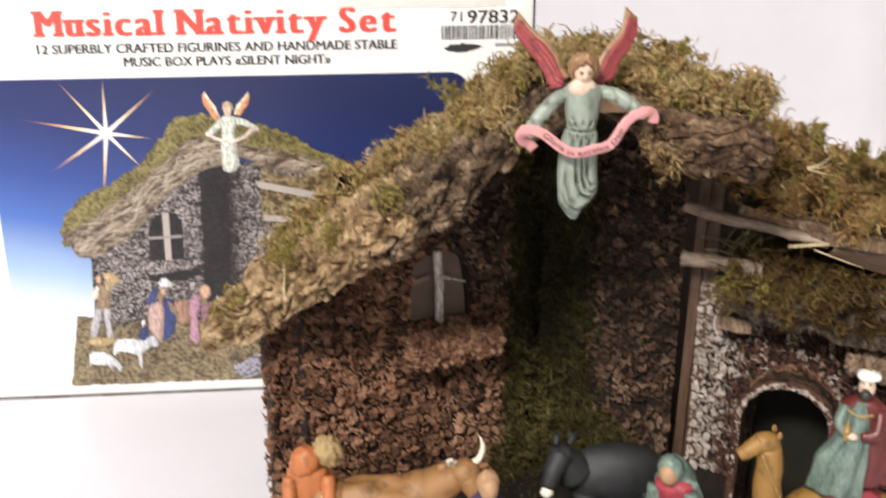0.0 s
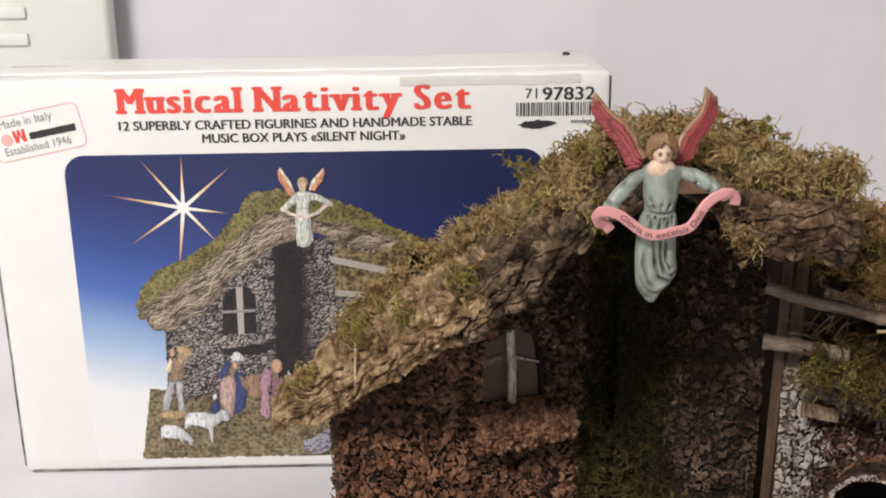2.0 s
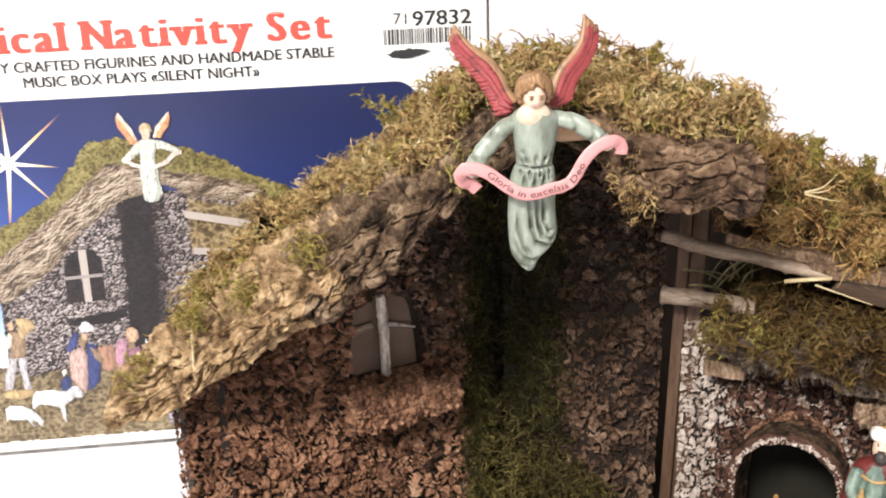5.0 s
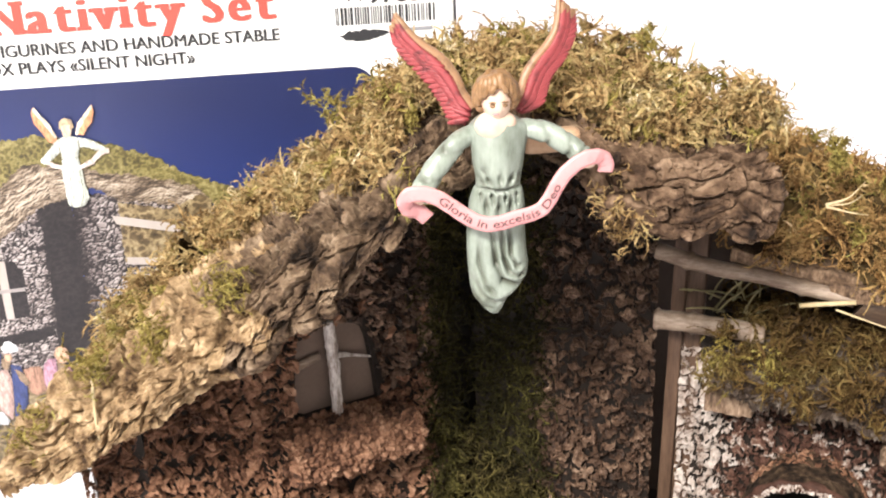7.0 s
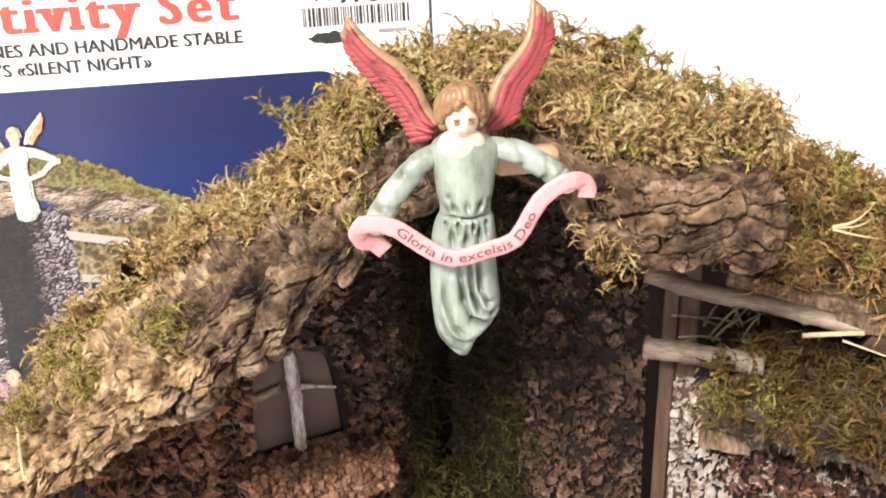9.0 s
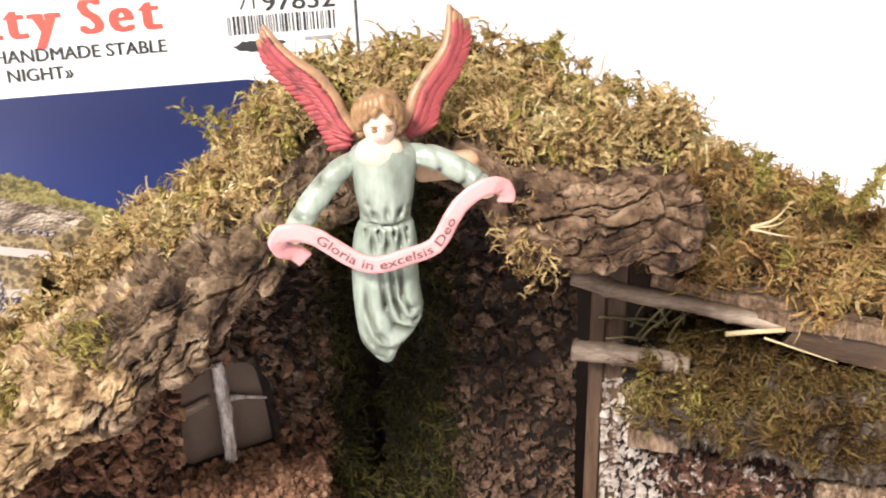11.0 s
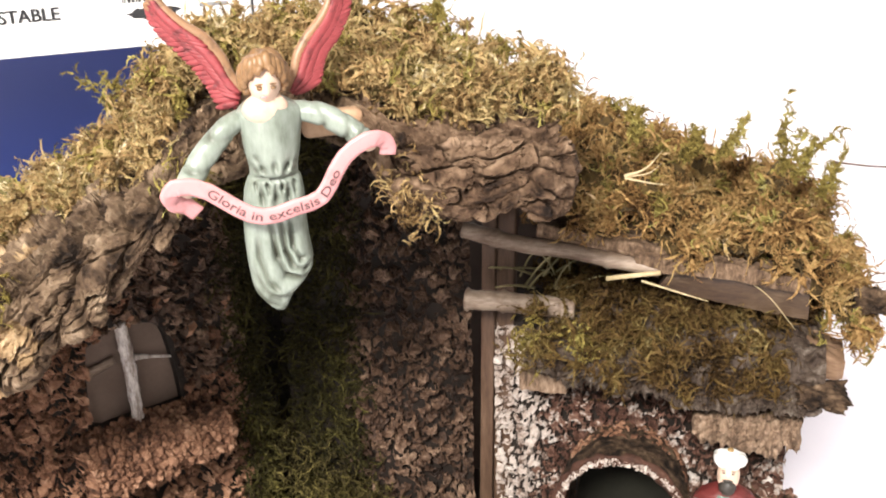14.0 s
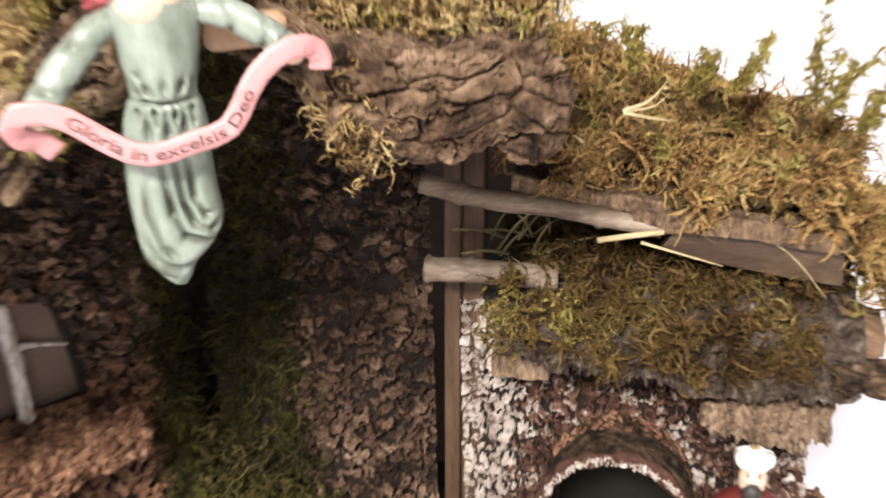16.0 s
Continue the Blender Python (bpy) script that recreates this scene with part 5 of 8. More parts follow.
picture_part("printed_wing", INKS["wing"], [(-0.1387, 0.2498), (-0.1417, 0.2571), (-0.1455, 0.2631), (-0.1493, 0.2699), (-0.1517, 0.2662), (-0.151, 0.2598), (-0.1474, 0.2537), (-0.1444, 0.2476), (-0.1406, 0.2462)], 19.6, 0.0002, 0.0022, 29)
picture_part("printed_wing_edge", INKS["cream"], [(-0.1387, 0.2504), (-0.1413, 0.2574), (-0.1451, 0.2635), (-0.1493, 0.2699), (-0.1507, 0.2679), (-0.1472, 0.262), (-0.1434, 0.2554), (-0.1402, 0.2493)], 20.0, 0.0002, 0.0022, 30)
picture_part("printed_wing", INKS["wing"], [(-0.1277, 0.2513), (-0.1254, 0.2576), (-0.1204, 0.2635), (-0.1154, 0.2693), (-0.1146, 0.2648), (-0.1169, 0.2583), (-0.12, 0.2549), (-0.123, 0.2502)], 20.4, 0.0002, 0.0022, 31)
picture_part("printed_wing_edge", INKS["cream"], [(-0.128, 0.2513), (-0.1257, 0.258), (-0.1207, 0.2639), (-0.1154, 0.2693), (-0.1155, 0.2669), (-0.1198, 0.2615), (-0.1241, 0.255), (-0.1264, 0.2506)], 20.8, 0.0002, 0.0022, 32)
picture_part("printed_arm", INKS["robe"], [(-0.1375, 0.2501), (-0.1423, 0.2458), (-0.1485, 0.239), (-0.1516, 0.2361), (-0.1492, 0.2336), (-0.1436, 0.2366), (-0.1383, 0.2411)], 21.2, 0.0002, 0.0022, 33)
picture_part("printed_arm", INKS["robe"], [(-0.1269, 0.2495), (-0.1211, 0.248), (-0.1146, 0.2445), (-0.1102, 0.2409), (-0.1115, 0.2381), (-0.1165, 0.2398), (-0.1231, 0.2429), (-0.1268, 0.2426)], 21.6, 0.0002, 0.0022, 34)
picture_part("printed_robe", INKS["robe"], [(-0.1379, 0.2492), (-0.1327, 0.2514), (-0.1266, 0.2492), (-0.1267, 0.2438), (-0.1287, 0.2369), (-0.1274, 0.2307), (-0.1272, 0.2202), (-0.1258, 0.2104), (-0.13, 0.2051), (-0.1352, 0.2043), (-0.1393, 0.2062), (-0.1399, 0.2151), (-0.1398, 0.2292), (-0.1384, 0.2365), (-0.1387, 0.244)], 22.0, 0.0002, 0.0022, 35)
picture_part("printed_fold", INKS["shade"], [(-0.1295, 0.229), (-0.1286, 0.229), (-0.1285, 0.2149), (-0.1298, 0.2087), (-0.1325, 0.2064), (-0.1304, 0.2105), (-0.1294, 0.2167)], 22.4, 0.0002, 0.0022, 36)
picture_part("printed_fold", INKS["shade"], [(-0.1349, 0.2282), (-0.1344, 0.2282), (-0.1355, 0.2168), (-0.135, 0.2079), (-0.1361, 0.2115), (-0.1363, 0.2186)], 22.8, 0.0002, 0.0022, 37)
picture_part("printed_belt", INKS["shade"], [(-0.1384, 0.2371), (-0.1286, 0.2374), (-0.1286, 0.2365), (-0.1384, 0.2362)], 23.2, 0.0002, 0.0022, 38)
picture_part("printed_ribbon", INKS["pinkish"], [(-0.1516, 0.2361), (-0.1478, 0.2372), (-0.1421, 0.2336), (-0.1355, 0.2309), (-0.1287, 0.2316), (-0.1217, 0.235), (-0.1164, 0.2401), (-0.1096, 0.2418), (-0.1093, 0.2379), (-0.1149, 0.2371), (-0.1202, 0.2315), (-0.1288, 0.2287), (-0.1356, 0.2284), (-0.1439, 0.231), (-0.1488, 0.2343)], 23.6, 0.0002, 0.0022, 39)
picture_part("printed_head", INKS["face"], [(-0.136, 0.2552), (-0.1352, 0.2586), (-0.1326, 0.2596), (-0.1298, 0.2586), (-0.1292, 0.2555), (-0.1299, 0.2513), (-0.1329, 0.2488), (-0.1353, 0.2507)], 23.8, 0.0002, 0.0022, 40)
picture_part("printed_hair", INKS["hair"], [(-0.1369, 0.2549), (-0.1361, 0.2601), (-0.1325, 0.2622), (-0.1291, 0.2608), (-0.1278, 0.2554), (-0.1295, 0.2551), (-0.1301, 0.2575), (-0.1341, 0.258), (-0.1355, 0.2552)], 24.0, 0.0002, 0.0022, 41)


# ---------------- the stable ----------------
stable = thing("nativity_stable", "handmade toy stable of cork bark roofed with dried moss", "model stable", at=(0.09, 0.52, TABLE))
GROUND = 0.022
base = plate_bm([(-0.1035, 0.385), (0.335, 0.36), (0.335, 0.66), (-0.099, 0.66)], [], Matrix.Translation((0, 0, GROUND)), GROUND - TABLE)
part("baseboard", base, backing_mat, stable, "brown wooden baseboard")

W1 = upright(-0.094, 0.5085, 25.2)      # wall with the window
W2 = upright(0.070, 0.6000, -10.0)      # bark wall at the back
W3 = upright(0.178, 0.5450, -31.0)      # wall with the arch
ARCH_WIN = [(0.0985, 0.1560), (0.1015, 0.1585), (0.1060, 0.1560), (0.1116, 0.1562), (0.1197, 0.1556), (0.1320, 0.1540), (0.1449, 0.1534), (0.1440, 0.1678), (0.1425, 0.1801), (0.1410, 0.1895), (0.1393, 0.1950), (0.1350, 0.1992), (0.1298, 0.2012), (0.1182, 0.2030), (0.1107, 0.2002), (0.1034, 0.1981), (0.1020, 0.1880), (0.1010, 0.1782), (0.0998, 0.1680)]

wall_a = part("window_wall", plate_bm([(0.004, GROUND), (0.178, GROUND), (0.178, 0.300), (0.145, 0.285), (0.08, 0.240), (0.004, 0.190)], [ARCH_WIN], W1, 0.012), backing_mat, stable, "wall covered in reddish bark flakes", False)
wall_b = part("back_wall", plate_bm([(0.021, GROUND), (0.115, GROUND), (0.115, 0.300), (0.021, 0.300)], [], W2, 0.012), backing_mat, stable, "back wall of bark flakes darkened for the recess's shade", False)
# near-black panel stands for the shade deep in the recess
part("dark_panel", plate_bm([(-0.03, GROUND), (0.085, GROUND), (0.085, 0.285), (-0.03, 0.285)], [], upright(0.075, 0.634, -10.0), 0.008), backing_mat, stable, "mossy panel deep in the recess, near black in place of shade", False)
part("side_wall", plate_bm([(0, GROUND), (0.12, GROUND), (0.12, 0.19), (0, 0.18)], [], upright(-0.078, 0.635, -90), 0.008), backing_mat, stable, "", False)
part("rear_board", plate_bm([(0, GROUND), (0.39, GROUND), (0.39, 0.16), (0.33, 0.22), (0.20, 0.275), (0.07, 0.20), (0, 0.14)], [], upright(-0.095, 0.646, 0), 0.006), interior_mat, stable, "brown card back", False)

part("window_card", plate_bm([(0.090, 0.138), (0.152, 0.138), (0.152, 0.212), (0.090, 0.212)], [], W1 @ Matrix.Translation((0, 0, -0.0045)), 0.003), card_back_mat, stable, "brown card close behind the window", False)
# window: mullion, crossbar, sill
def on_wall(m, u, v, d=0.0):
    return m @ Vector((u, v, d))


bld = Builder()
bld.smooth_tube([on_wall(W1, 0.1203, 0.205, 0.0012), on_wall(W1, 0.1206, 0.192, 0.0022), on_wall(W1, 0.1210, 0.176, 0.0026), on_wall(W1, 0.1204, 0.154, 0.003)], [0.0024, 0.0031, 0.0029, 0.0027], 0, 11, 0.7, 8, 0.14)
child("mullion", bld.mesh("mullion", [white_streak_mat]), stable, "whitened upright stick in the window")
bld = Builder()
bld.smooth_tube([on_wall(W1, 0.121, 0.1838, -0.002), on_wall(W1, 0.1275, 0.1836, -0.0015), on_wall(W1, 0.1335, 0.1812, -0.002), on_wall(W1, 0.146, 0.1768, -0.001)], [0.0016, 0.0017, 0.0008, 0.0007], 0, 7, 0.8, 5, 0.2)
child("crossbar", bld.mesh("crossbar", [white_streak_mat]), stable, "thin whitened cross stick")


bld = Builder()
bld.smooth_tube([on_wall(W1, 0.100, 0.1828, -0.0035), on_wall(W1, 0.108, 0.1845, -0.0030), on_wall(W1, 0.1165, 0.1858, -0.0030)], [0.0026, 0.0026, 0.0022], 0, 8, 0.5, 5, 0.1)
child("crossbar", bld.mesh("crossbar", [wood_mat]), stable, "short brown cross stick in the window")


def sill_mesh():
    a, b = 210, 130
    u = np.linspace(0.087, 0.158, a)[:, None] * np.ones((1, b))
    t = np.linspace(0, 1, b)[None] * np.ones((a, 1))
    k = (u - 0.087) / 0.071
    back, front, low = 0.1575 - 0.003 * k, 0.1505 - 0.0025 * k, 0.1350 - 0.0015 * k
    out = 0.024 * np.clip(np.minimum(u - 0.0855, 0.1595 - u) / 0.003, 0.25, 1) ** 0.5
    v = np.where(t < 0.5, back + (front - back) * t / 0.5, np.where(t < 0.8, front + (low - front) * (t - 0.5) / 0.3, low + 0.001 * (t - 0.8)))
    d = np.where(t < 0.5, out * t / 0.5, np.where(t < 0.8, out + 0.0012 * np.sin((t - 0.5) / 0.3 * math.pi), out * (1 - (t - 0.8) / 0.2)))
    mm = np.array(W1)
    pos = mm[:3, 3] + u[..., None] * mm[:3, 0] + v[..., None] * mm[:3, 1] + d[..., None] * mm[:3, 2]
    uu, ww = u.ravel(), (t * 0.05).ravel()
    q = np.stack([uu, ww, uu * 0], 1)
    h1, n1 = plate_height(uu + (fbm(q * 300, 3, 4) - 0.5) * 0.003, ww + (fbm(q * 300, 3, 5) - 0.5) * 0.003, 0.0034, 0.0030, 6, 0.0020, 0.0010, 0.0022)
    h = h1 + (fbm(q * 700, 3, 8) - 0.5) * 0.0020 + (fbm(q * 90, 3, 9) - 0.5) * 0.005
    return plate_numbers(grid_surface("sill", pos, -h.reshape(a, b), sill_mat, False), n1), pos


sill_me, sill_pos = sill_mesh()
sill = child("sill", sill_me, stable, "sloping window sill of reddish bark flakes")


def in_window(u, v, grow=0.0):
    c, ins = (0.1205, 0.178), False
    pts = [(c[0] + (a - c[0]) * (1 + grow), c[1] + (b - c[1]) * (1 + grow)) for a, b in ARCH_WIN]
    for k in range(len(pts)):
        (x1, y1), (x2, y2) = pts[k], pts[k - 1]
        if (y1 > v) != (y2 > v) and u < (x2 - x1) * (v - y1) / (y2 - y1) + x1:
            ins = not ins
    return ins


def region_a(u, v):
    return -0.004 < u < 0.1765 + 0.0025 * math.sin(v * 260) + 0.0015 * math.sin(v * 710 + 1) and GROUND < v < 0.19 + 0.62 * max(u, 0) and not in_window(u, v, 0.06)


wall_relief("flake_covering", W1, lambda u, v: region_a(u, v) and not (u > 0.118 + 0.01 * math.sin(v * 300) and v > 0.165), (-0.003, 0.022), (0.178, 0.300), 0.0074, bark_plate_mat, wall_a, 31, "", 0.0036, 0.0005, 0.26)
# upper flakes near the recess take the bark with roof shade in its colour
wall_relief("flake_covering", W1, lambda u, v: region_a(u, v) and (u > 0.1175 + 0.01 * math.sin(v * 300) and v > 0.1645), (0.10, 0.16), (0.181, 0.300), 0.0078, shaded_plate_mat, wall_a, 33)
wall_relief("flake_covering", W2, lambda u, v: u > 0.053 + 0.004 * math.sin(v * 190) + 0.003 * math.sin(v * 530 + 1), (0.044, 0.022), (0.116, 0.298), 0.0080, shaded_plate_mat, wall_b, 35, "", 0.0042, 0.0005, 0.32)
wall_chips("flake_covering", W1, lambda u, v: 0.171 < u < 0.1815 and GROUND < v < 0.292, 0.0042, (0.0018, 0.0040), (0.0014, 0.0034), shaded_chip_mat, wall_a, 36)
wall_chips("flake_covering", W1, lambda u, v: region_a(u, v) and (u > 0.112 and v > 0.160), 0.0090, (0.0020, 0.0042), (0.0014, 0.0030), shaded_chip_mat, wall_a, 33)

# post in front of the back wall
post = part("post", box_bm((0.0, -0.004, 0.0), (0.0065, 0.004, 0.278), 0.0008), post_mat, stable, "dark stained upright post")
post.data.transform(Matrix.Translation((0.1765, 0.5465, GROUND)) @ Matrix.Rotation(radians(-31), 4, "Z") @ Matrix.Rotation(radians(1.2), 4, "Y"))
strip = part("post", box_bm((0.0, -0.003, 0.0), (0.0085, 0.004, 0.278), 0.0008), post_mat, stable, "dark stained upright post")
strip.data.transform(Matrix.Translation((0.1830, 0.5445, GROUND)) @ Matrix.Rotation(radians(-31), 4, "Z") @ Matrix.Rotation(radians(1.2), 4, "Y"))

# wall with the arch
ARC_S, ARC_R, ARC_Z = 0.0735, 0.0262, 0.1120
arch_hole = [(ARC_S - ARC_R, GROUND + 0.001), (ARC_S + ARC_R, GROUND + 0.001)] + [(ARC_S + ARC_R * math.cos(radians(a)), ARC_Z + ARC_R * math.sin(radians(a))) for a in range(0, 181, 12)]
wall_c = part("arch_wall", plate_bm([(0.004, GROUND), (0.144, GROUND), (0.144, 0.200), (0.004, 0.200)], [arch_hole], W3, 0.010), backing_mat, stable, "wall of half-whitened bark flakes round an arched doorway", False)


def out_of_arch(u, v):
    return not (abs(u - ARC_S) < ARC_R and v < ARC_Z) and math.hypot(u - ARC_S, max(0, v - ARC_Z)) > ARC_R + 0.001


wall_relief("flake_covering", W3, lambda u, v: u < 0.032 - 0.10 * max(0, 0.125 - v) + 0.004 * math.sin(v * 400) and out_of_arch(u, v), (0.008, 0.05), (0.05, 0.186), 0.0062, white_plate_mat, wall_c, 41, "whitewashed flakes", 0.0036, 0.0004, 0.34)
wall_relief("flake_covering", W3, lambda u, v: u > 0.0315 - 0.10 * max(0, 0.125 - v) + 0.004 * math.sin(v * 400) and out_of_arch(u, v), (0.02, 0.05), (0.145, 0.186), 0.0056, mixed_plate_mat, wall_c, 43, "", 0.0030, 0.0004, 0.30)


def arch_pipe():
    """A half pipe of bark standing out from the doorway, with a whitened front rim."""
    ang = np.linspace(-0.9, math.pi + 0.9, 60)
    rings = []
    for j in range(34):
        ring = []
        for a in ang:
            s = j / 33
            if s < 0.42:
                d, r = 0.036 * (s / 0.42), ARC_R + 0.0002 + 0.0050 * (s / 0.42)
            elif s < 0.58:
                d, r = 0.036, ARC_R + 0.0052 - 0.0052 * (s - 0.42) / 0.16
            else:
                d, r = 0.036 - 0.05 * (s - 0.58) / 0.42, ARC_R
            aa = min(max(a, 0), math.pi)
            drop = max(0, -a, a - math.pi)
            ring.append(on_wall(W3, ARC_S + r * math.cos(aa), ARC_Z + r * math.sin(aa) - drop * 0.0980, d))
        rings.append(ring)
    pos = np.array([[tuple(p) for p in ring] for ring in rings])
    nse = fbm(pos.reshape(-1, 3) * 320, 4, 8).reshape(pos.shape[:2])
    me = grid_surface("arch", pos, (nse - 0.5) * 0.005, [cork_dark_mat, mixed_chip_mat])
    a, b = pos.shape[:2]
    idx = np.zeros((a - 1, b - 1), np.int32)
    idx[13:20] = 1
    me.polygons.foreach_set("material_index", idx.ravel())
    return me


arch = child("arch", arch_pipe(), stable, "projecting bark arch with a whitened rim")
r_ = np.random.default_rng(51)
aa = r_.uniform(-0.9, math.pi + 0.9, 620)
cc = np.array([tuple(on_wall(W3, ARC_S + (ARC_R + r_.uniform(0.0003, 0.0036)) * math.cos(min(max(a, 0), math.pi)), ARC_Z + (ARC_R + r_.uniform(0.0003, 0.0036)) * math.sin(min(max(a, 0), math.pi)) - max(0, -a, a - math.pi) * 0.0980, 0.036)) for a in aa])
v_, f_ = chip_cloud(cc, np.repeat(np.array(W3)[None, :3, 2], len(cc), 0), (0.0004, 0.0011), (0.0002, 0.0008), 52)
child("flake_covering", mesh_from("flake_covering", v_, f_, white_chip_mat, smooth=False), arch, "", "stuff")


aa = r_.uniform(-0.9, math.pi + 0.9, 300)
dd_ = r_.uniform(0.0, 0.016, 300)
cc, nn = [], []
for a, d in zip(aa, dd_):
    q = min(max(a, 0), math.pi)
    cc.append(tuple(on_wall(W3, ARC_S + (ARC_R + 0.0004 + 0.0050 * d / 0.036) * math.cos(q), ARC_Z + (ARC_R + 0.0004 + 0.0050 * d / 0.036) * math.sin(q) - max(0, -a, a - math.pi) * 0.0980, d)))
    nn.append(tuple(W3.to_3x3() @ Vector((math.cos(q), math.sin(q), 0))))
v_, f_ = chip_cloud(np.array(cc), np.array(nn), (0.0009, 0.0022), (0.0003, 0.0010), 53)
child("flake_covering", mesh_from("flake_covering", v_, f_, chip_mat, smooth=False), arch, "", "stuff")
# near-black plate added to stand for the shade inside the doorway
part("arch_shade_plate", plate_bm([(0.03, GROUND), (0.115, GROUND), (0.115, 0.15), (0.03, 0.15)], [], W3 @ Matrix.Translation((0, 0, -0.030)), 0.004), arch_shade_mat, stable, "added dark plate standing for the shade inside the arch", False)


# roof of cork bark: one long slab from the low end over the gable
XK = np.array([-0.128, -0.118, -0.10, -0.07, -0.04, 0.012, 0.040, 0.052, 0.075, 0.100, 0.110, 0.116, 0.145, 0.177, 0.1805])
YF = np.array([0.500, 0.497, 0.489, 0.475, 0.462, 0.441, 0.432, 0.436, 0.446, 0.446, 0.438, 0.430, 0.430, 0.434, 0.440])
ZB = np.array([0.176, 0.168, 0.174, 0.200, 0.224, 0.262, 0.292, 0.308, 0.317, 0.316, 0.310, 0.296, 0.288, 0.284, 0.286])
ZT = np.array([0.180, 0.192, 0.209, 0.232, 0.254, 0.296, 0.318, 0.329, 0.336, 0.335, 0.330, 0.324, 0.321, 0.315, 0.311])
ZS = np.array([0.160, 0.172, 0.190, 0.222, 0.255, 0.284, 0.304, 0.312, 0.325, 0.331, 0.332, 0.331, 0.325, 0.311, 0.306]) - 0.007
BACK = 0.640


def roof_rows(xs):
    def f(a):
        return np.interp(xs, XK, a)
    yf, zb, zt, zs = f(YF), f(ZB), f(ZT), f(ZS)
    wob = (fbm(np.stack([xs * 70, xs * 0, xs * 0], 1), 3, 2) - 0.5)
    zb = zb + wob * 0.010
    yf = yf + (fbm(np.stack([xs * 55, xs * 0 + 4, xs * 0], 1), 3, 6) - 0.5) * 0.010
    mid = 0.5 * (yf + 0.55)
    cps = [(BACK, zs - 0.030), (0.55, zs), (mid, 0.5 * (zt + zs) + 0.003), (yf + 0.014, zt), (yf + 0.002, zt - 0.005), (yf - 0.004, 0.5 * (zt + zb)), (yf - 0.001, zb + 0.003), (yf + 0.006, zb), (yf + 0.034, zb + 0.005), (0.55, np.maximum(zs - 0.026, zb)), (BACK, zs - 0.046)]
    return np.stack([np.stack([np.broadcast_to(a, xs.shape), np.broadcast_to(b, xs.shape)], 1) for a, b in cps], 1)


def roof_slab():
    xs = np.linspace(XK[0], XK[-1], 760)
    rows = roof_rows(xs)
    t = np.concatenate([np.linspace(0, 2, 24)[:-1], np.linspace(2, 8, 190)[:-1], np.linspace(8, 10, 16)])
    k = np.clip(np.floor(t).astype(int), 0, 9)
    w = (t - k)[None, :, None]
    yz = rows[:, k] * (1 - w) + rows[:, k + 1] * w
    for _ in range(3):
        yz[:, 1:-1] = (yz[:, :-2] + 2 * yz[:, 1:-1] + yz[:, 2:]) / 4
    pos = np.concatenate([np.broadcast_to(xs[:, None, None], yz.shape[:2] + (1,)), yz], 2)
    arc = np.concatenate([[0], np.cumsum(np.hypot(np.diff(xs), np.diff(np.interp(xs, XK, ZB))))])
    s = np.broadcast_to(arc[:, None], yz.shape[:2]).ravel()
    across = np.broadcast_to(t[None], yz.shape[:2]).ravel()
    w = np.concatenate([np.zeros((len(xs), 1)), np.cumsum(np.hypot(np.diff(yz[..., 0], axis=1), np.diff(yz[..., 1], axis=1)), axis=1)], 1)
    w = (w - w[:, 120:121]).ravel()
    right = np.broadcast_to(xs[:, None] > 0.100, yz.shape[:2]).ravel()
    wave = (fbm(np.stack([s * 25, w * 30, s * 0], 1), 3, 15) - 0.5)
    end_ = np.clip((-0.062 - np.broadcast_to(xs[:, None], yz.shape[:2]).ravel()) / 0.02, 0, 1)
    low = np.maximum(np.clip((across - 4.8 + wave * 4.0) / 0.6, 0, 1), end_ * np.clip((across - 3.2) / 0.6, 0, 1))
    low = np.where(right, np.clip((across - 2.6 + wave * 3.0) / 0.8, 0, 1), low)
    d, num = bark_relief(s, w, low, 40)
    d = np.where(right, 0.62 * d + wave * 0.007, d + wave * 0.014)
    front = np.clip((across - 0.9) / 0.6, 0, 1) * np.clip((8.2 - across) / 0.6, 0, 1)
    d = (d * (0.12 + 0.88 * front)).reshape(yz.shape[:2])
    me = plate_numbers(grid_surface("roof_bark", pos, -d, [cork_mat, cork_dark_mat, cork_grey_mat], False), num)
    a, b = pos.shape[:2]
    idx = np.zeros((a - 1, b - 1), np.int32)
    idx[(xs[:-1, None] + (fbm(pos[:-1, :-1].reshape(-1, 3) * 45, 3, 77).reshape(a - 1, b - 1) - 0.5) * 0.08) > -0.020] = 1
    idx[(xs[:-1, None] + 0 * idx) > 0.108] = 2
    me.polygons.foreach_set("material_index", idx.ravel())
    return me, pos


roof_me, roof_pos = roof_slab()
roof = child("roof_bark", roof_me, stable, "thick fissured cork bark roof slab")
part("broken_edge", box_bm((0.088, 0.4385, 0.321), (0.108, 0.446, 0.329), 0.002, 2), pale_wood_mat, stable, "pale orange broken bark edge")


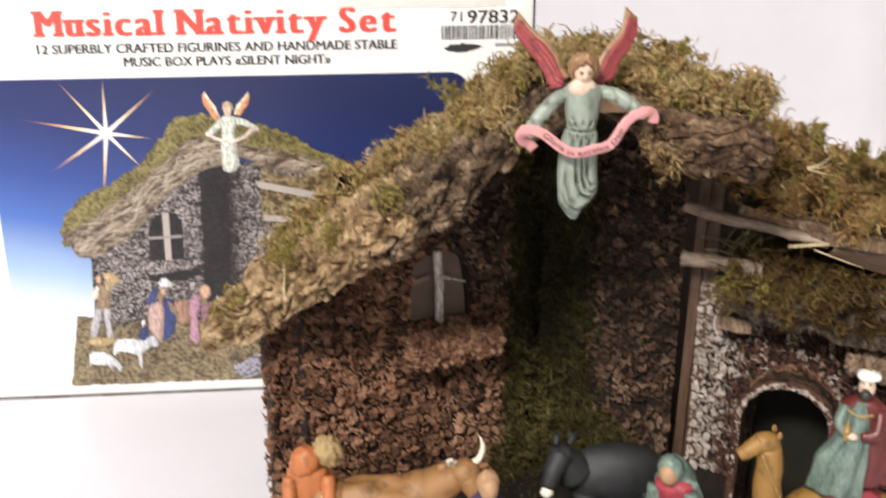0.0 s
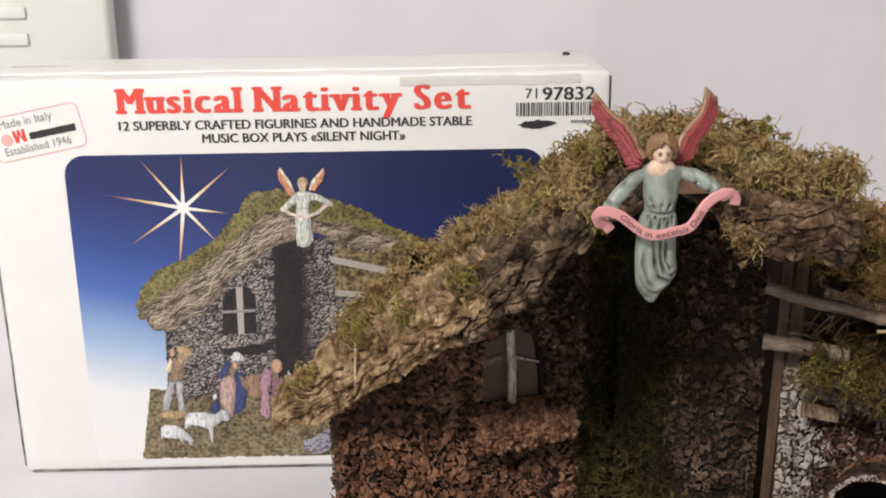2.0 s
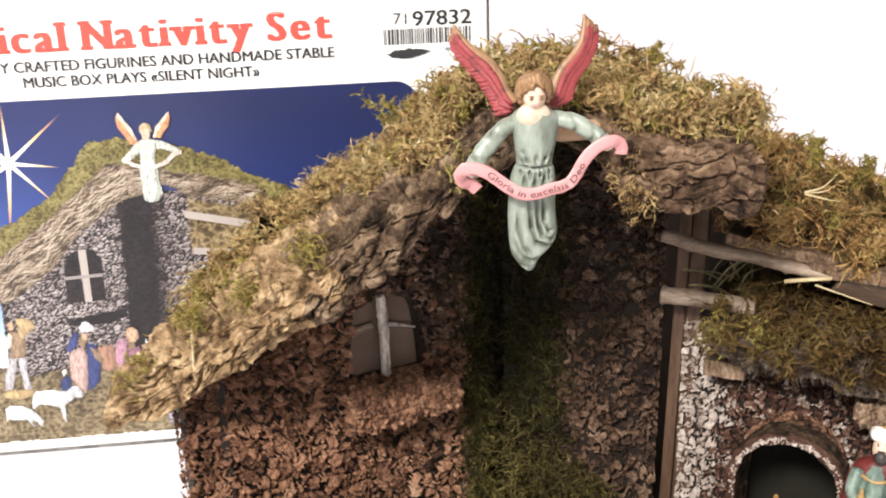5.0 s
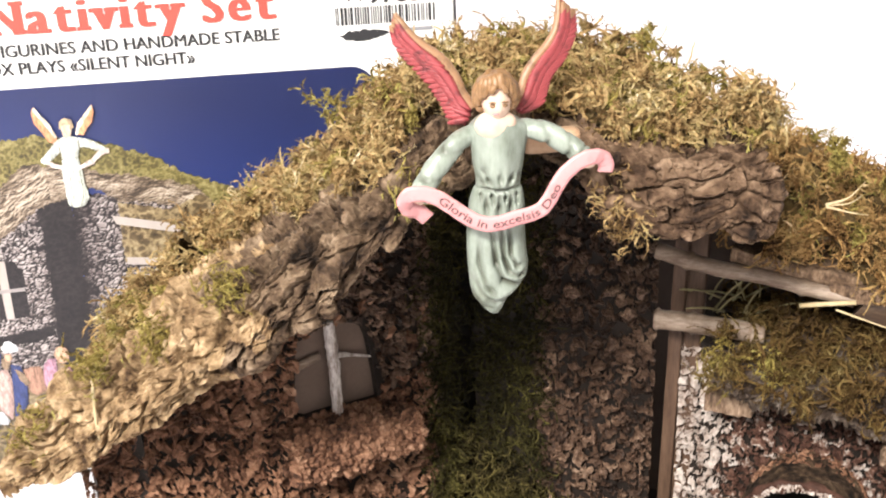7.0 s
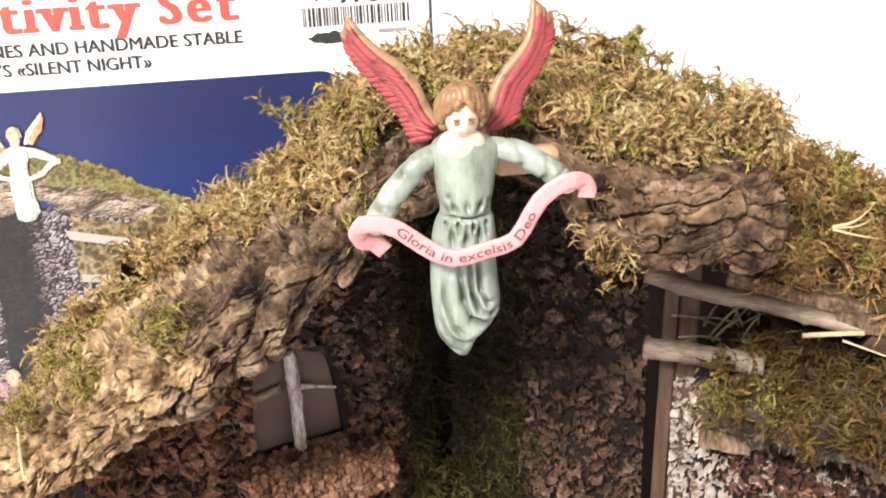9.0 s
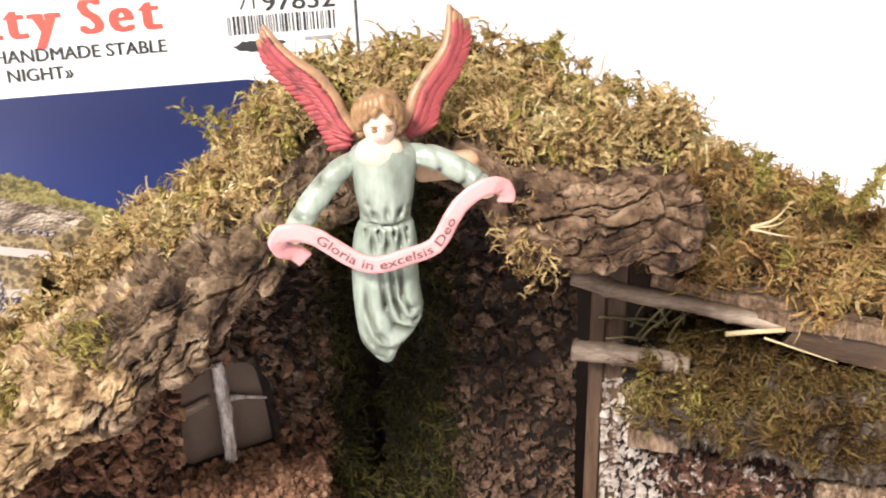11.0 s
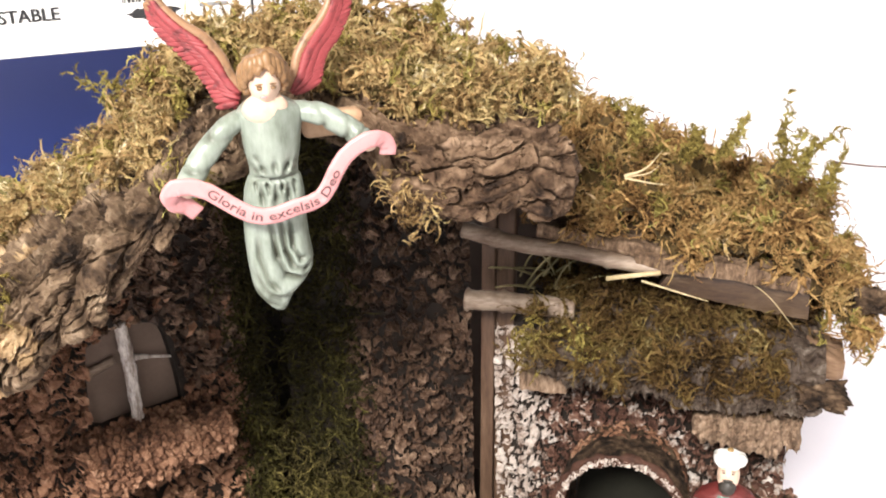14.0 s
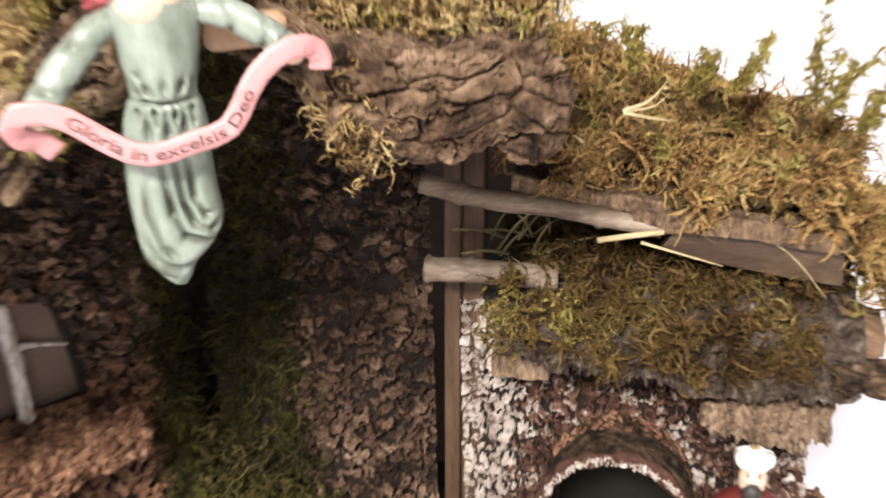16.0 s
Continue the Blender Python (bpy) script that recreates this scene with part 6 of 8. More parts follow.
def right_roof():
    """Moss-covered boards that slope down over the arched wing."""
    a, b = 90, 40
    s = np.linspace(0.0, 0.170, a)[:, None] * np.ones((1, b))
    t = np.linspace(0, 1, b)[None] * np.ones((a, 1))
    top = np.interp(s, [0, 0.035, 0.06, 0.10, 0.135, 0.150, 0.170], [0.278, 0.272, 0.262, 0.253, 0.245, 0.227, 0.202])
    low = np.interp(s, [0, 0.05, 0.10, 0.15, 0.17], [0.256, 0.248, 0.240, 0.226, 0.204])
    z = np.where(t < 0.55, low + (top - low) * np.sin(t / 0.55 * math.pi / 2), top - (t - 0.55) * 0.05)
    d = 0.018 - 0.11 * t
    mm = np.array(W3)
    pos = mm[:3, 3] * np.array([1, 1, 0]) + s[..., None] * mm[:3, 0] + d[..., None] * mm[:3, 2]
    pos[..., 2] = z
    n = fbm(pos.reshape(-1, 3) * 75, 3, 17).reshape(a, b)
    pos[..., 2] += (n - 0.45) * 0.040
    return grid_surface("moss_bed", pos, np.zeros((a, b)), moss_bed_mat), pos


rr_me, rr_pos = right_roof()
child("moss_bed", rr_me, stable, "bed of brown moss over the wing")
board = box_bm((0.030, -0.012, -0.0034), (0.146, 0.020, 0.0034), 0.001, 24)
for v in board.verts:
    n = noise.noise(Vector((v.co.x * 90, v.co.y * 90, v.co.z * 300)))
    v.co += Vector((0, -0.002 * n, 0.0016 * n))
rb = part("roof_board", board, board_bark_mat, stable, "rough bark board under the moss")
rb.data.transform(Matrix.Translation((0.178, 0.545, 0.2452)) @ Matrix.Rotation(radians(-31), 4, "Z") @ Matrix.Rotation(radians(7.6), 4, "Y") @ Matrix.Translation((0, -0.004, 0)))
# a shelf behind the opening and a dark back
part("loft_back", plate_bm([(0.0, 0.18), (0.15, 0.18), (0.15, 0.24), (0.0, 0.28)], [], upright(0.205, 0.585, -31), 0.004), interior_mat, stable, "dark back of the loft", False)

# sticks
def stick(name, a, b, r0, r1, label, knots):
    bl = Builder()
    a, b = Vector(a), Vector(b)
    n = 40
    pts, rad = [], []
    side = Vector((0.3, 0.5, 0.8))
    for k in range(n + 1):
        t = k / n
        wob = noise.noise(Vector((t * 3.5, r0 * 900, 2))) * 0.0016
        pts.append(a.lerp(b, t) + side * wob)
        knot = sum(0.28 * math.exp(-((t - q) / 0.014) ** 2) for q in knots)
        rad.append((r0 + (r1 - r0) * t) * (1 + knot + 0.05 * noise.noise(Vector((t * 20, 1, r0 * 300)))))
    bl.tube(pts, rad, 0, 14, 1.0, 0.03)
    return child(name, bl.mesh(name, [wood_mat]), stable, label)


stick("beam", tuple(W3 @ Vector((-0.003, 0.2388, 0.0165))), tuple(W3 @ Vector((0.0835, 0.2273, 0.0165))), 0.0038, 0.0033, "long weathered grey stick", (0.17, 0.75))
stick("beam", (0.1670, 0.5310, 0.2052), (0.2110, 0.5080, 0.2045), 0.0046, 0.0047, "short weathered grey stick", (0.02, 0.36, 0.90))

plank = plate_bm([(0.083, 0.2195), (0.107, 0.2150), (0.130, 0.2118), (0.1455, 0.2105), (0.1450, 0.2222), (0.120, 0.2262), (0.090, 0.2300)], [], W3 @ Matrix.Translation((0, 0, 0.0155)), 0.005)
part("plank", plank, plank_mat, stable, "smooth dark brown plank under the long stick", False)

edge_board = plate_bm([(0.076, 0.2272), (0.100, 0.2278), (0.114, 0.2272), (0.1435, 0.2238), (0.1430, 0.2300), (0.114, 0.2345), (0.090, 0.2352), (0.072, 0.2348)], [], W3 @ Matrix.Translation((0, 0, 0.0190)), 0.007)
bmesh.ops.subdivide_edges(edge_board, edges=edge_board.edges[:], cuts=7, use_grid_fill=True)
for v in edge_board.verts:
    v.co += Vector((0.0005, -0.0010, 0.0008)) * noise.fractal(v.co * 230, 0.8, 2.1, 4)
part("board_edge", edge_board, board_bark_mat, stable, "rough brown edge of the moss-covered board", False)

# ledge of flaked bark under the moss
def ledge():
    a, b = 260, 90
    s = np.linspace(0.030, 0.1535, a)[:, None] * np.ones((1, b))
    t = np.linspace(0, 1, b)[None] * np.ones((a, 1))
    fall = np.interp(s, [0.022, 0.05, 0.09, 0.164], [0.004, 0.007, 0.013, 0.018])
    ex = fbm(np.stack([np.linspace(0, 9, a), np.zeros(a), np.zeros(a)], 1), 3, 23)[:, None]
    ahead = np.interp(s, [0.022, 0.03, 0.05, 0.15, 0.164], [0.030, 0.036, 0.039, 0.036, 0.030]) + (ex - 0.5) * 0.010
    z = np.where(t < 0.42, 0.199 - 0.007 * t / 0.42, np.where(t < 0.75, 0.192 - (t - 0.42) / 0.33 * fall, 0.192 - fall - (t - 0.75) * 0.03))
    d = np.where(t < 0.42, -0.03 + (ahead + 0.03) * t / 0.42, np.where(t < 0.75, ahead + 0.002 * np.sin((t - 0.42) * 9), ahead - (t - 0.75) / 0.25 * (ahead - 0.004)))
    z = z + np.where(t > 0.5, (ex - 0.5) * 0.016, 0) + s * 0.02
    mm = np.array(W3)
    pos = mm[:3, 3] * np.array([1, 1, 0]) + s[..., None] * mm[:3, 0] + d[..., None] * mm[:3, 2]
    pos[..., 2] = z
    pos[..., 2] += np.where(t < 0.4, (fbm(pos.reshape(-1, 3) * 80, 3, 27).reshape(a, b) - 0.45) * 0.018, 0)
    ss, tt = s.ravel(), t.ravel()
    n1 = fbm(np.stack([ss * 45, tt * 14, ss * 0], 1), 4, 24)
    dd = (n1 - 0.5) * 0.010 + bark_relief(ss, tt * 0.06, np.clip(tt * 3 - 1, 0, 1) * 0.5, 50, (0.008, 0.012), 0.8)[0] * np.where(tt < 0.46, 0.15, 1.0)
    dd = dd * np.clip((0.157 - ss) / 0.012, 0.3, 1)
    return grid_surface("ledge", pos, dd.reshape(a, b), flake_mat, False), pos


ledge_me, ledge_pos = ledge()
child("ledge", ledge_me, stable, "jutting ledge of flaked grey bark")
def wall_block(name, u0, u1, z0, z1, d0, d1, mat, label, amp=0.0006):
    """A rough block standing out from the arch wall."""
    bm = box_bm((u0, z0, d0), (u1, z1, d1), 0.0006, 16)
    for v in bm.verts:
        g = noise.noise(Vector((v.co.x * 420, v.co.y * 60, v.co.z * 420)))
        v.co += Vector((0.3 * amp * g, amp * 0.8 * noise.noise(v.co * 260), amp * 1.6 * g))
    bm.transform(W3)
    return part(name, bm, mat, stable, label)


wall_block("wood_block", 0.0235, 0.0455, 0.1630, 0.1725, 0.004, 0.022, pale_bark_mat, "small tan wooden block under the moss")
end_block = wall_block("board_end", 0.140, 0.1615, 0.1868, 0.1985, 0.002, 0.022, end_wood_mat, "sawn brown end of the board under the moss", 0.0013)
for v in end_block.data.vertices:
    q = W3.inverted() @ v.co
    if q.y > 0.194 and q.x > 0.150:
        v.co.z -= (q.y - 0.194) * (q.x - 0.152) / 0.0128 * 0.85


def bark_lump(name, lo, hi, amp, mat, label, turn=-31, seed=1):
    bm = bmesh.new()
    bmesh.ops.create_icosphere(bm, subdivisions=5, radius=1.0)
    c, h = (Vector(lo) + Vector(hi)) / 2, (Vector(hi) - Vector(lo)) / 2
    rot = Matrix.Rotation(radians(turn), 3, "Z")
    for v in bm.verts:
        p = v.co.copy()
        m = max(abs(p.x), abs(p.y), abs(p.z))
        p = p.lerp(p / m, 0.6)
        n = noise.fractal(p * 2.2 + Vector((seed * 3.1, 0, 0)), 0.9, 2.1, 5) + 0.6 * noise.noise(Vector((p.x * 2, p.y * 2, p.z * 9 + seed)))
        p *= 1 + amp * n
        v.co = c + rot @ Vector((p.x * h.x, p.y * h.y, p.z * h.z))
    return part(name, bm, mat, stable, label)


for n, (u, z, du, dz, d) in enumerate(((0.108, 0.1600, 0.0105, 0.0150, 0.020), (0.1165, 0.1612, 0.0085, 0.0170, 0.022), (0.1250, 0.1598, 0.0100, 0.0160, 0.022), (0.1345, 0.1606, 0.0105, 0.0185, 0.023), (0.1430, 0.1620, 0.0080, 0.0150, 0.020))):
    c = W3 @ Vector((u, z, d))
    h = Vector((du / 2 + 0.0006, 0.012, dz / 2))
    bark_lump("bark_strip", c - h, c + h, 0.25, pale_bark_mat, "chunk of tan grooved bark under the ledge", -31, 20 + n)
bark_lump("bark_prong", (0.280, 0.428, 0.184), (0.299, 0.442, 0.192), 0.35, cork_dark_mat, "broken grey bark end", -31, 5)
stump = bark_lump("bark_stump", (0.262, 0.426, GROUND), (0.292, 0.464, 0.132), 0.18, cork_dark_mat, "rough bark stump beside the arch", -20, 9)
bark_lump("bark_prong", (0.312, 0.446, 0.214), (0.328, 0.456, 0.222), 0.35, cork_dark_mat, "broken bark end under the moss", -31, 14)


co = np.array([v.co[:] for v in stump.data.vertices])
no = np.array([v.normal[:] for v in stump.data.vertices])
pick = np.random.default_rng(55).choice(len(co), 900)
v_, f_ = chip_cloud(co[pick], no[pick], (0.0014, 0.0034), (0.0008, 0.0024), 56)
child("flake_covering", mesh_from("flake_covering", v_, f_, mixed_chip_mat, smooth=False), stump, "", "stuff")


# ---------------- moss ----------------
def scatter(pos, n, seed, weight=None, flip=1.0):
    """Random points with normals over a grid surface."""
    r = np.random.default_rng(seed)
    a, b = pos.shape[:2]
    du, dv = np.gradient(pos, axis=0), np.gradient(pos, axis=1)
    nr = np.cross(du, dv)
    area = np.linalg.norm(nr, axis=2)
    w = area * (weight if weight is not None else 1)
    pick = r.choice(a * b, n, p=(w / w.sum()).ravel())
    nr = (nr / np.maximum(area[..., None], 1e-12)).reshape(-1, 3)[pick] * flip
    p = pos.reshape(-1, 3)[pick] + r.uniform(-0.6, 0.6, (n, 1)) * du.reshape(-1, 3)[pick] + r.uniform(-0.6, 0.6, (n, 1)) * dv.reshape(-1, 3)[pick]
    return p, nr


def tufted(pos, tufts, each, seed, weight=None, flip=1.0, lift=0.0045, wide=0.0028):
    """Roots and directions of strands that radiate from tufts all over a grid surface."""
    r = np.random.default_rng(seed + 500)
    p, n = scatter(pos, tufts, seed, weight, flip)
    if n[:, 2].mean() < 0:
        n = -n
    n = n * np.where(n[:, 2:] < -0.2, -1, 1)
    size = np.repeat(r.uniform(0.45, 1.3, (tufts, 1)), each, 0)
    p = np.repeat(p + n * lift * r.uniform(0, 1, (tufts, 1)) ** 2, each, 0)
    d = np.repeat(n * 0.55 + r.normal(0, 0.75, (tufts, 3)), each, 0) + r.normal(0, 0.50, (tufts * each, 3))
    d /= np.linalg.norm(d, axis=1, keepdims=True)
    return p + d * wide * size, d


tt = np.concatenate([np.linspace(0, 2, 24)[:-1], np.linspace(2, 8, 190)[:-1], np.linspace(8, 10, 16)])
lump = fbm(roof_pos.reshape(-1, 3) * 55, 3, 61).reshape(roof_pos.shape[:2])
edge = 3.05 + (lump - 0.5) * 2.8 - 0.50 + np.interp(roof_pos[:, :1, 0], [-0.128, -0.09, -0.04, 0.0, 0.05, 0.09, 0.115, 0.15, 0.188], [-1.3, -1.2, -1.1, -0.75, 0.0, 0.5, 0.2, 0.1, 0.5])
clump = np.clip((fbm(roof_pos.reshape(-1, 3) * 130, 3, 161).reshape(roof_pos.shape[:2]) - 0.30) * 4, 0.12, 1.3)
wgt = (tt[None] < edge) * clump * (tt[None] > 0.05) * np.where(tt[None] > 2, 2.2, 1.0)
bed = roof_pos.copy()
heap = (fbm(bed.reshape(-1, 3) * 70, 3, 64).reshape(bed.shape[:2]) - 0.38) * 0.054
bed[..., 2] += -0.003 + np.maximum(heap, -0.003) * np.clip((edge - tt[None]) / 0.5 + 0.4, 0.15, 1)
p_, n_ = tufted(bed, 1350, 14, 62, wgt, -1.0)
child("roof_moss", moss_mesh("roof_moss", p_, n_, 63, (0.007, 0.0145), 0.00062, 0.8, [moss_mat], 0.0019, 0.22, 0.9), stable, "dried olive and golden moss", "stuff")
cut = bed[::4, :15] - np.array([0, 0, 0.0015])
child("moss_bed", grid_surface("moss_bed", cut, np.zeros(cut.shape[:2]), moss_bed_mat), stable, "bed of brown moss over the bark")

p_, n_ = tufted(rr_pos, 520, 15, 65, np.where(np.linspace(0, 1, rr_pos.shape[1])[None] < 0.6, 1.6, 0.8) * np.ones(rr_pos.shape[:2]))
child("wing_moss", moss_mesh("wing_moss", p_, n_, 66, (0.007, 0.0165), 0.00060, 0.8, [dimmed_moss_mat], 0.0019, 0.22, 0.9), stable, "dried olive and golden moss hanging over the wing", "stuff")
p_, n_ = tufted(rr_pos, 120, 14, 165, None, 1.0, 0.007)
child("pale_moss", moss_mesh("pale_moss", p_, n_, 166, (0.006, 0.014), 0.00042, 0.7, [green_moss_mat], 0.0018, 0.28, 1.0), stable, "paler yellow-green moss tufts", "stuff")
p_, n_ = tufted(bed, 300, 13, 167, wgt, -1.0, 0.006)
child("pale_moss", moss_mesh("pale_moss", p_, n_, 168, (0.006, 0.013), 0.00042, 0.7, [green_moss_mat], 0.0018, 0.28, 1.0), stable, "paler yellow-green moss tufts", "stuff")
lw = (np.linspace(0, 1, ledge_pos.shape[1])[None] < 0.58 + 0.36 * (fbm(ledge_pos.reshape(-1, 3) * 80, 3, 67).reshape(ledge_pos.shape[:2]) - 0.4)) * 1.0
p_, n_ = tufted(ledge_pos, 165, 22, 68, lw * (np.linspace(0.030, 0.1535, ledge_pos.shape[0])[:, None] < 0.146) * np.clip((fbm(ledge_pos.reshape(-1, 3) * 90, 2, 167).reshape(ledge_pos.shape[:2]) - 0.36) * 6, 0.05, 1), 1.0, 0.011)
child("ledge_moss", moss_mesh("ledge_moss", p_, n_, 69, (0.007, 0.019), 0.00054, 0.7, [ledge_moss_mat], 0.0018, 0.32, 1.1), stable, "dried olive moss on the ledge", "stuff")
r_ = np.random.default_rng(70)
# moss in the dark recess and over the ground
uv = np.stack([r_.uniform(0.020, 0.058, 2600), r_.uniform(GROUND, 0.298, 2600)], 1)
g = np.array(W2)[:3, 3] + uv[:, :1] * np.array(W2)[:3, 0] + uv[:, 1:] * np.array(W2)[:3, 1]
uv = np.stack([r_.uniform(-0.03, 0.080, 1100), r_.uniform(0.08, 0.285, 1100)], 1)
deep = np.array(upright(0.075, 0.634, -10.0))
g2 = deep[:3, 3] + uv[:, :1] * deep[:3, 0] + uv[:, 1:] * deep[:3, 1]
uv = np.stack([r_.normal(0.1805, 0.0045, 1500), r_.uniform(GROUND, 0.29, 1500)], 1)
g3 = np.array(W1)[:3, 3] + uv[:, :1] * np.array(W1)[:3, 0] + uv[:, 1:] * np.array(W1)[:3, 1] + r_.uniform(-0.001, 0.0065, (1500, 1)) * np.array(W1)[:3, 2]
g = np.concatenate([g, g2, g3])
child("recess_moss", moss_mesh("recess_moss", g, np.repeat([[0.1, -1.0, 0.1]], len(g), 0), 71, (0.009, 0.020), 0.00046, 0.5, [shade_moss_mat], 0.0019, 0.7), stable, "moss lining the recess, its colour darkened for the shade there", "stuff")
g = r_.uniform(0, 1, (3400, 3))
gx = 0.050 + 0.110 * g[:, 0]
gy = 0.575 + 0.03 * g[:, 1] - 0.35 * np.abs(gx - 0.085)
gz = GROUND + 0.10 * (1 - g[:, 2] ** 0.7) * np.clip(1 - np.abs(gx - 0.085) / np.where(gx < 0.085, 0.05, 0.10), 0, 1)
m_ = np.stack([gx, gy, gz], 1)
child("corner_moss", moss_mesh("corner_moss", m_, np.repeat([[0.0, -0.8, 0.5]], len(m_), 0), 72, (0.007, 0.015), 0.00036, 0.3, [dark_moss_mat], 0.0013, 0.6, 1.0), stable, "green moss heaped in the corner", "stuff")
g = np.stack([r_.uniform(-0.102, 0.330, 2000), r_.uniform(0.365, 0.60, 2000), np.full(2000, GROUND)], 1)
child("ground_moss", moss_mesh("ground_moss", g, np.repeat([[0, -0.1, 1.0]], len(g), 0), 73, (0.004, 0.011), 0.0003, 0.2, [dark_moss_mat]), stable, "short dark moss over the baseboard", "stuff")


def sprig(root, tip, mat, seed, n=75, name="sprig", label="feathery moss sprig standing up"):
    """A few wavy shoots that rise together."""
    r = np.random.default_rng(seed)
    root, tip = np.array(root), np.array(tip)
    way = (tip - root) / np.linalg.norm(tip - root)
    ln = np.linalg.norm(tip - root)
    stems = 3
    roots, ways = [], []
    for k in range(stems):
        lean = way + r.normal(0, 0.22, 3)
        bow = r.normal(0, 0.14, 3)
        for t in np.linspace(0, 1, n // stems):
            roots.append(root + r.normal(0, 0.0007, 3) + (lean * t + bow * t * t) * ln * (0.95 - 0.2 * k))
            ways.append(lean * 0.9 + 2 * bow * t + r.normal(0, 0.55, 3))
    ways = np.array(ways)
    me = moss_mesh(name, np.array(roots), ways / np.linalg.norm(ways, axis=1, keepdims=True), seed + 1, (0.0040, 0.0066), 0.00046, 0.1, [mat], 0.0023, 0.10, 0.7)
    return child(name, me, stable, label, "stuff")


SPRIGS = [((0.032, 0.590, 0.296), (0.019, 0.598, 0.308), 81), ((0.030, 0.590, 0.294), (0.006, 0.596, 0.304), 82), ((0.206, 0.556, 0.298), (0.207, 0.560, 0.318), 83),
          ((0.250, 0.490, 0.280), (0.256, 0.488, 0.300), 84), ((0.262, 0.483, 0.282), (0.266, 0.482, 0.303), 85), ((0.283, 0.470, 0.278), (0.287, 0.469, 0.306), 86), ((0.288, 0.467, 0.276), (0.296, 0.464, 0.296), 87),
          ((0.232, 0.500, 0.288), (0.234, 0.500, 0.304), 88), ((0.296, 0.462, 0.270), (0.306, 0.458, 0.284), 89), ((0.303, 0.457, 0.224), (0.310, 0.452, 0.196), 90), ((0.160, 0.545, 0.330), (0.163, 0.548, 0.344), 91), ((0.193, 0.553, 0.312), (0.196, 0.556, 0.326), 92)]
for a, b, sd in SPRIGS:
    a, b = [(x, y, z - (0.004 if x > 0.15 else 0.0)) for x, y, z in (a, b)]
    sprig(a, b, green_moss_mat, sd, 33 if sd < 83 else 75)
for a, sd in (((0.118, 0.430, 0.308), 109), ((0.121, 0.428, 0.298), 110), ((-0.105, 0.492, 0.208), 101), ((-0.075, 0.478, 0.236), 102), ((-0.050, 0.468, 0.252), 103), ((0.048, 0.436, 0.312), 104), ((0.187, 0.500, 0.196), 105), ((-0.020, 0.455, 0.275), 106), ((0.206, 0.488, 0.198), 107), ((-0.112, 0.500, 0.198), 108)):
    r_ = np.random.default_rng(sd)
    n_ = 40 if sd in (101, 108) else 90
    q = np.array(a) + r_.normal(0, 0.0042, (n_, 3)) - np.array([0, 0, 0.005 if n_ < 90 else 0.0])
    child("moss_tuft", moss_mesh("moss_tuft", q, np.repeat([[0, -0.7, 0.6]], n_, 0), sd, (0.005, 0.011), 0.00038, 0.8, [moss_mat if sd > 108 else green_moss_mat], 0.0013, 0.4), stable, "yellow-green moss tuft")

# straws
strand_part("straw", [tuple(on_wall(W3, u, v, 0.0225)) for u, v in ((0.0616, 0.2245), (0.0731, 0.2272), (0.0842, 0.2296))], 0.0012, straw_mat, stable, "pale straw lying across the stick", 6, 0.9)
strand_part("straw", [tuple(on_wall(W3, u, v, 0.0225)) for u, v in ((0.0765, 0.2249), (0.0914, 0.2213), (0.1047, 0.2182))], 0.0006, straw_mat, stable, "thin straw")
strand_part("straw", [(0.262, 0.476, 0.232), (0.278, 0.466, 0.222), (0.290, 0.458, 0.206)], 0.0004, straw_mat, stable, "thin straw")
strand_part("straw", [(-0.076, 0.4745, 0.232), (-0.0765, 0.471, 0.218), (-0.077, 0.4725, 0.205)], 0.0007, straw_mat, stable, "pale straw hanging from the moss", 6, 0.7)
strand_part("grass_blade", [(0.216, 0.474, 0.279), (0.224, 0.472, 0.282), (0.232, 0.474, 0.288)], 0.0008, straw_mat, stable, "pale dry grass blade", 5, 0.1)
strand_part("grass_blade", [(0.217, 0.4738, 0.2788), (0.225, 0.4715, 0.2800), (0.231, 0.472, 0.2835)], 0.0005, straw_mat, stable, "pale dry grass blade", 5, 0.1)
strand_part("grass_blade", [(0.216, 0.4735, 0.2785), (0.225, 0.470, 0.2765), (0.232, 0.468, 0.2755)], 0.0006, straw_mat, stable, "pale dry grass blade", 5, 0.1)
strand_part("twig", [(0.300, 0.460, 0.279), (0.318, 0.455, 0.2765), (0.345, 0.449, 0.2755)], 0.00045, post_mat, stable, "thin dark twig", 5, 0.5)
for k in range(16):
    r = random.Random(200 + k)
    x, y = 0.206 + r.uniform(-0.012, 0.022), 0.535 + r.uniform(-0.012, 0.01)
    a = r.uniform(-1.2, 1.2)
    ln = r.uniform(0.015, 0.03)
    strand_part("hay_stalk", [(x, y, 0.207), (x + math.sin(a) * ln * 0.5, y - 0.004, 0.207 + math.cos(a) * ln * 0.55), (x + math.sin(a) * ln, y - 0.008, 0.207 + math.cos(a) * ln * 0.9)], 0.0007, hay_mat, stable, "dry hay stalk", 5, 0.5)


# ---------------- the hanging angel statuette ----------------
def lumps(f, a, ph=0.0):
    return lambda d: a * math.sin(f * d.x + ph) * math.sin(f * d.y + 1 + ph) * math.sin(f * d.z + 2)


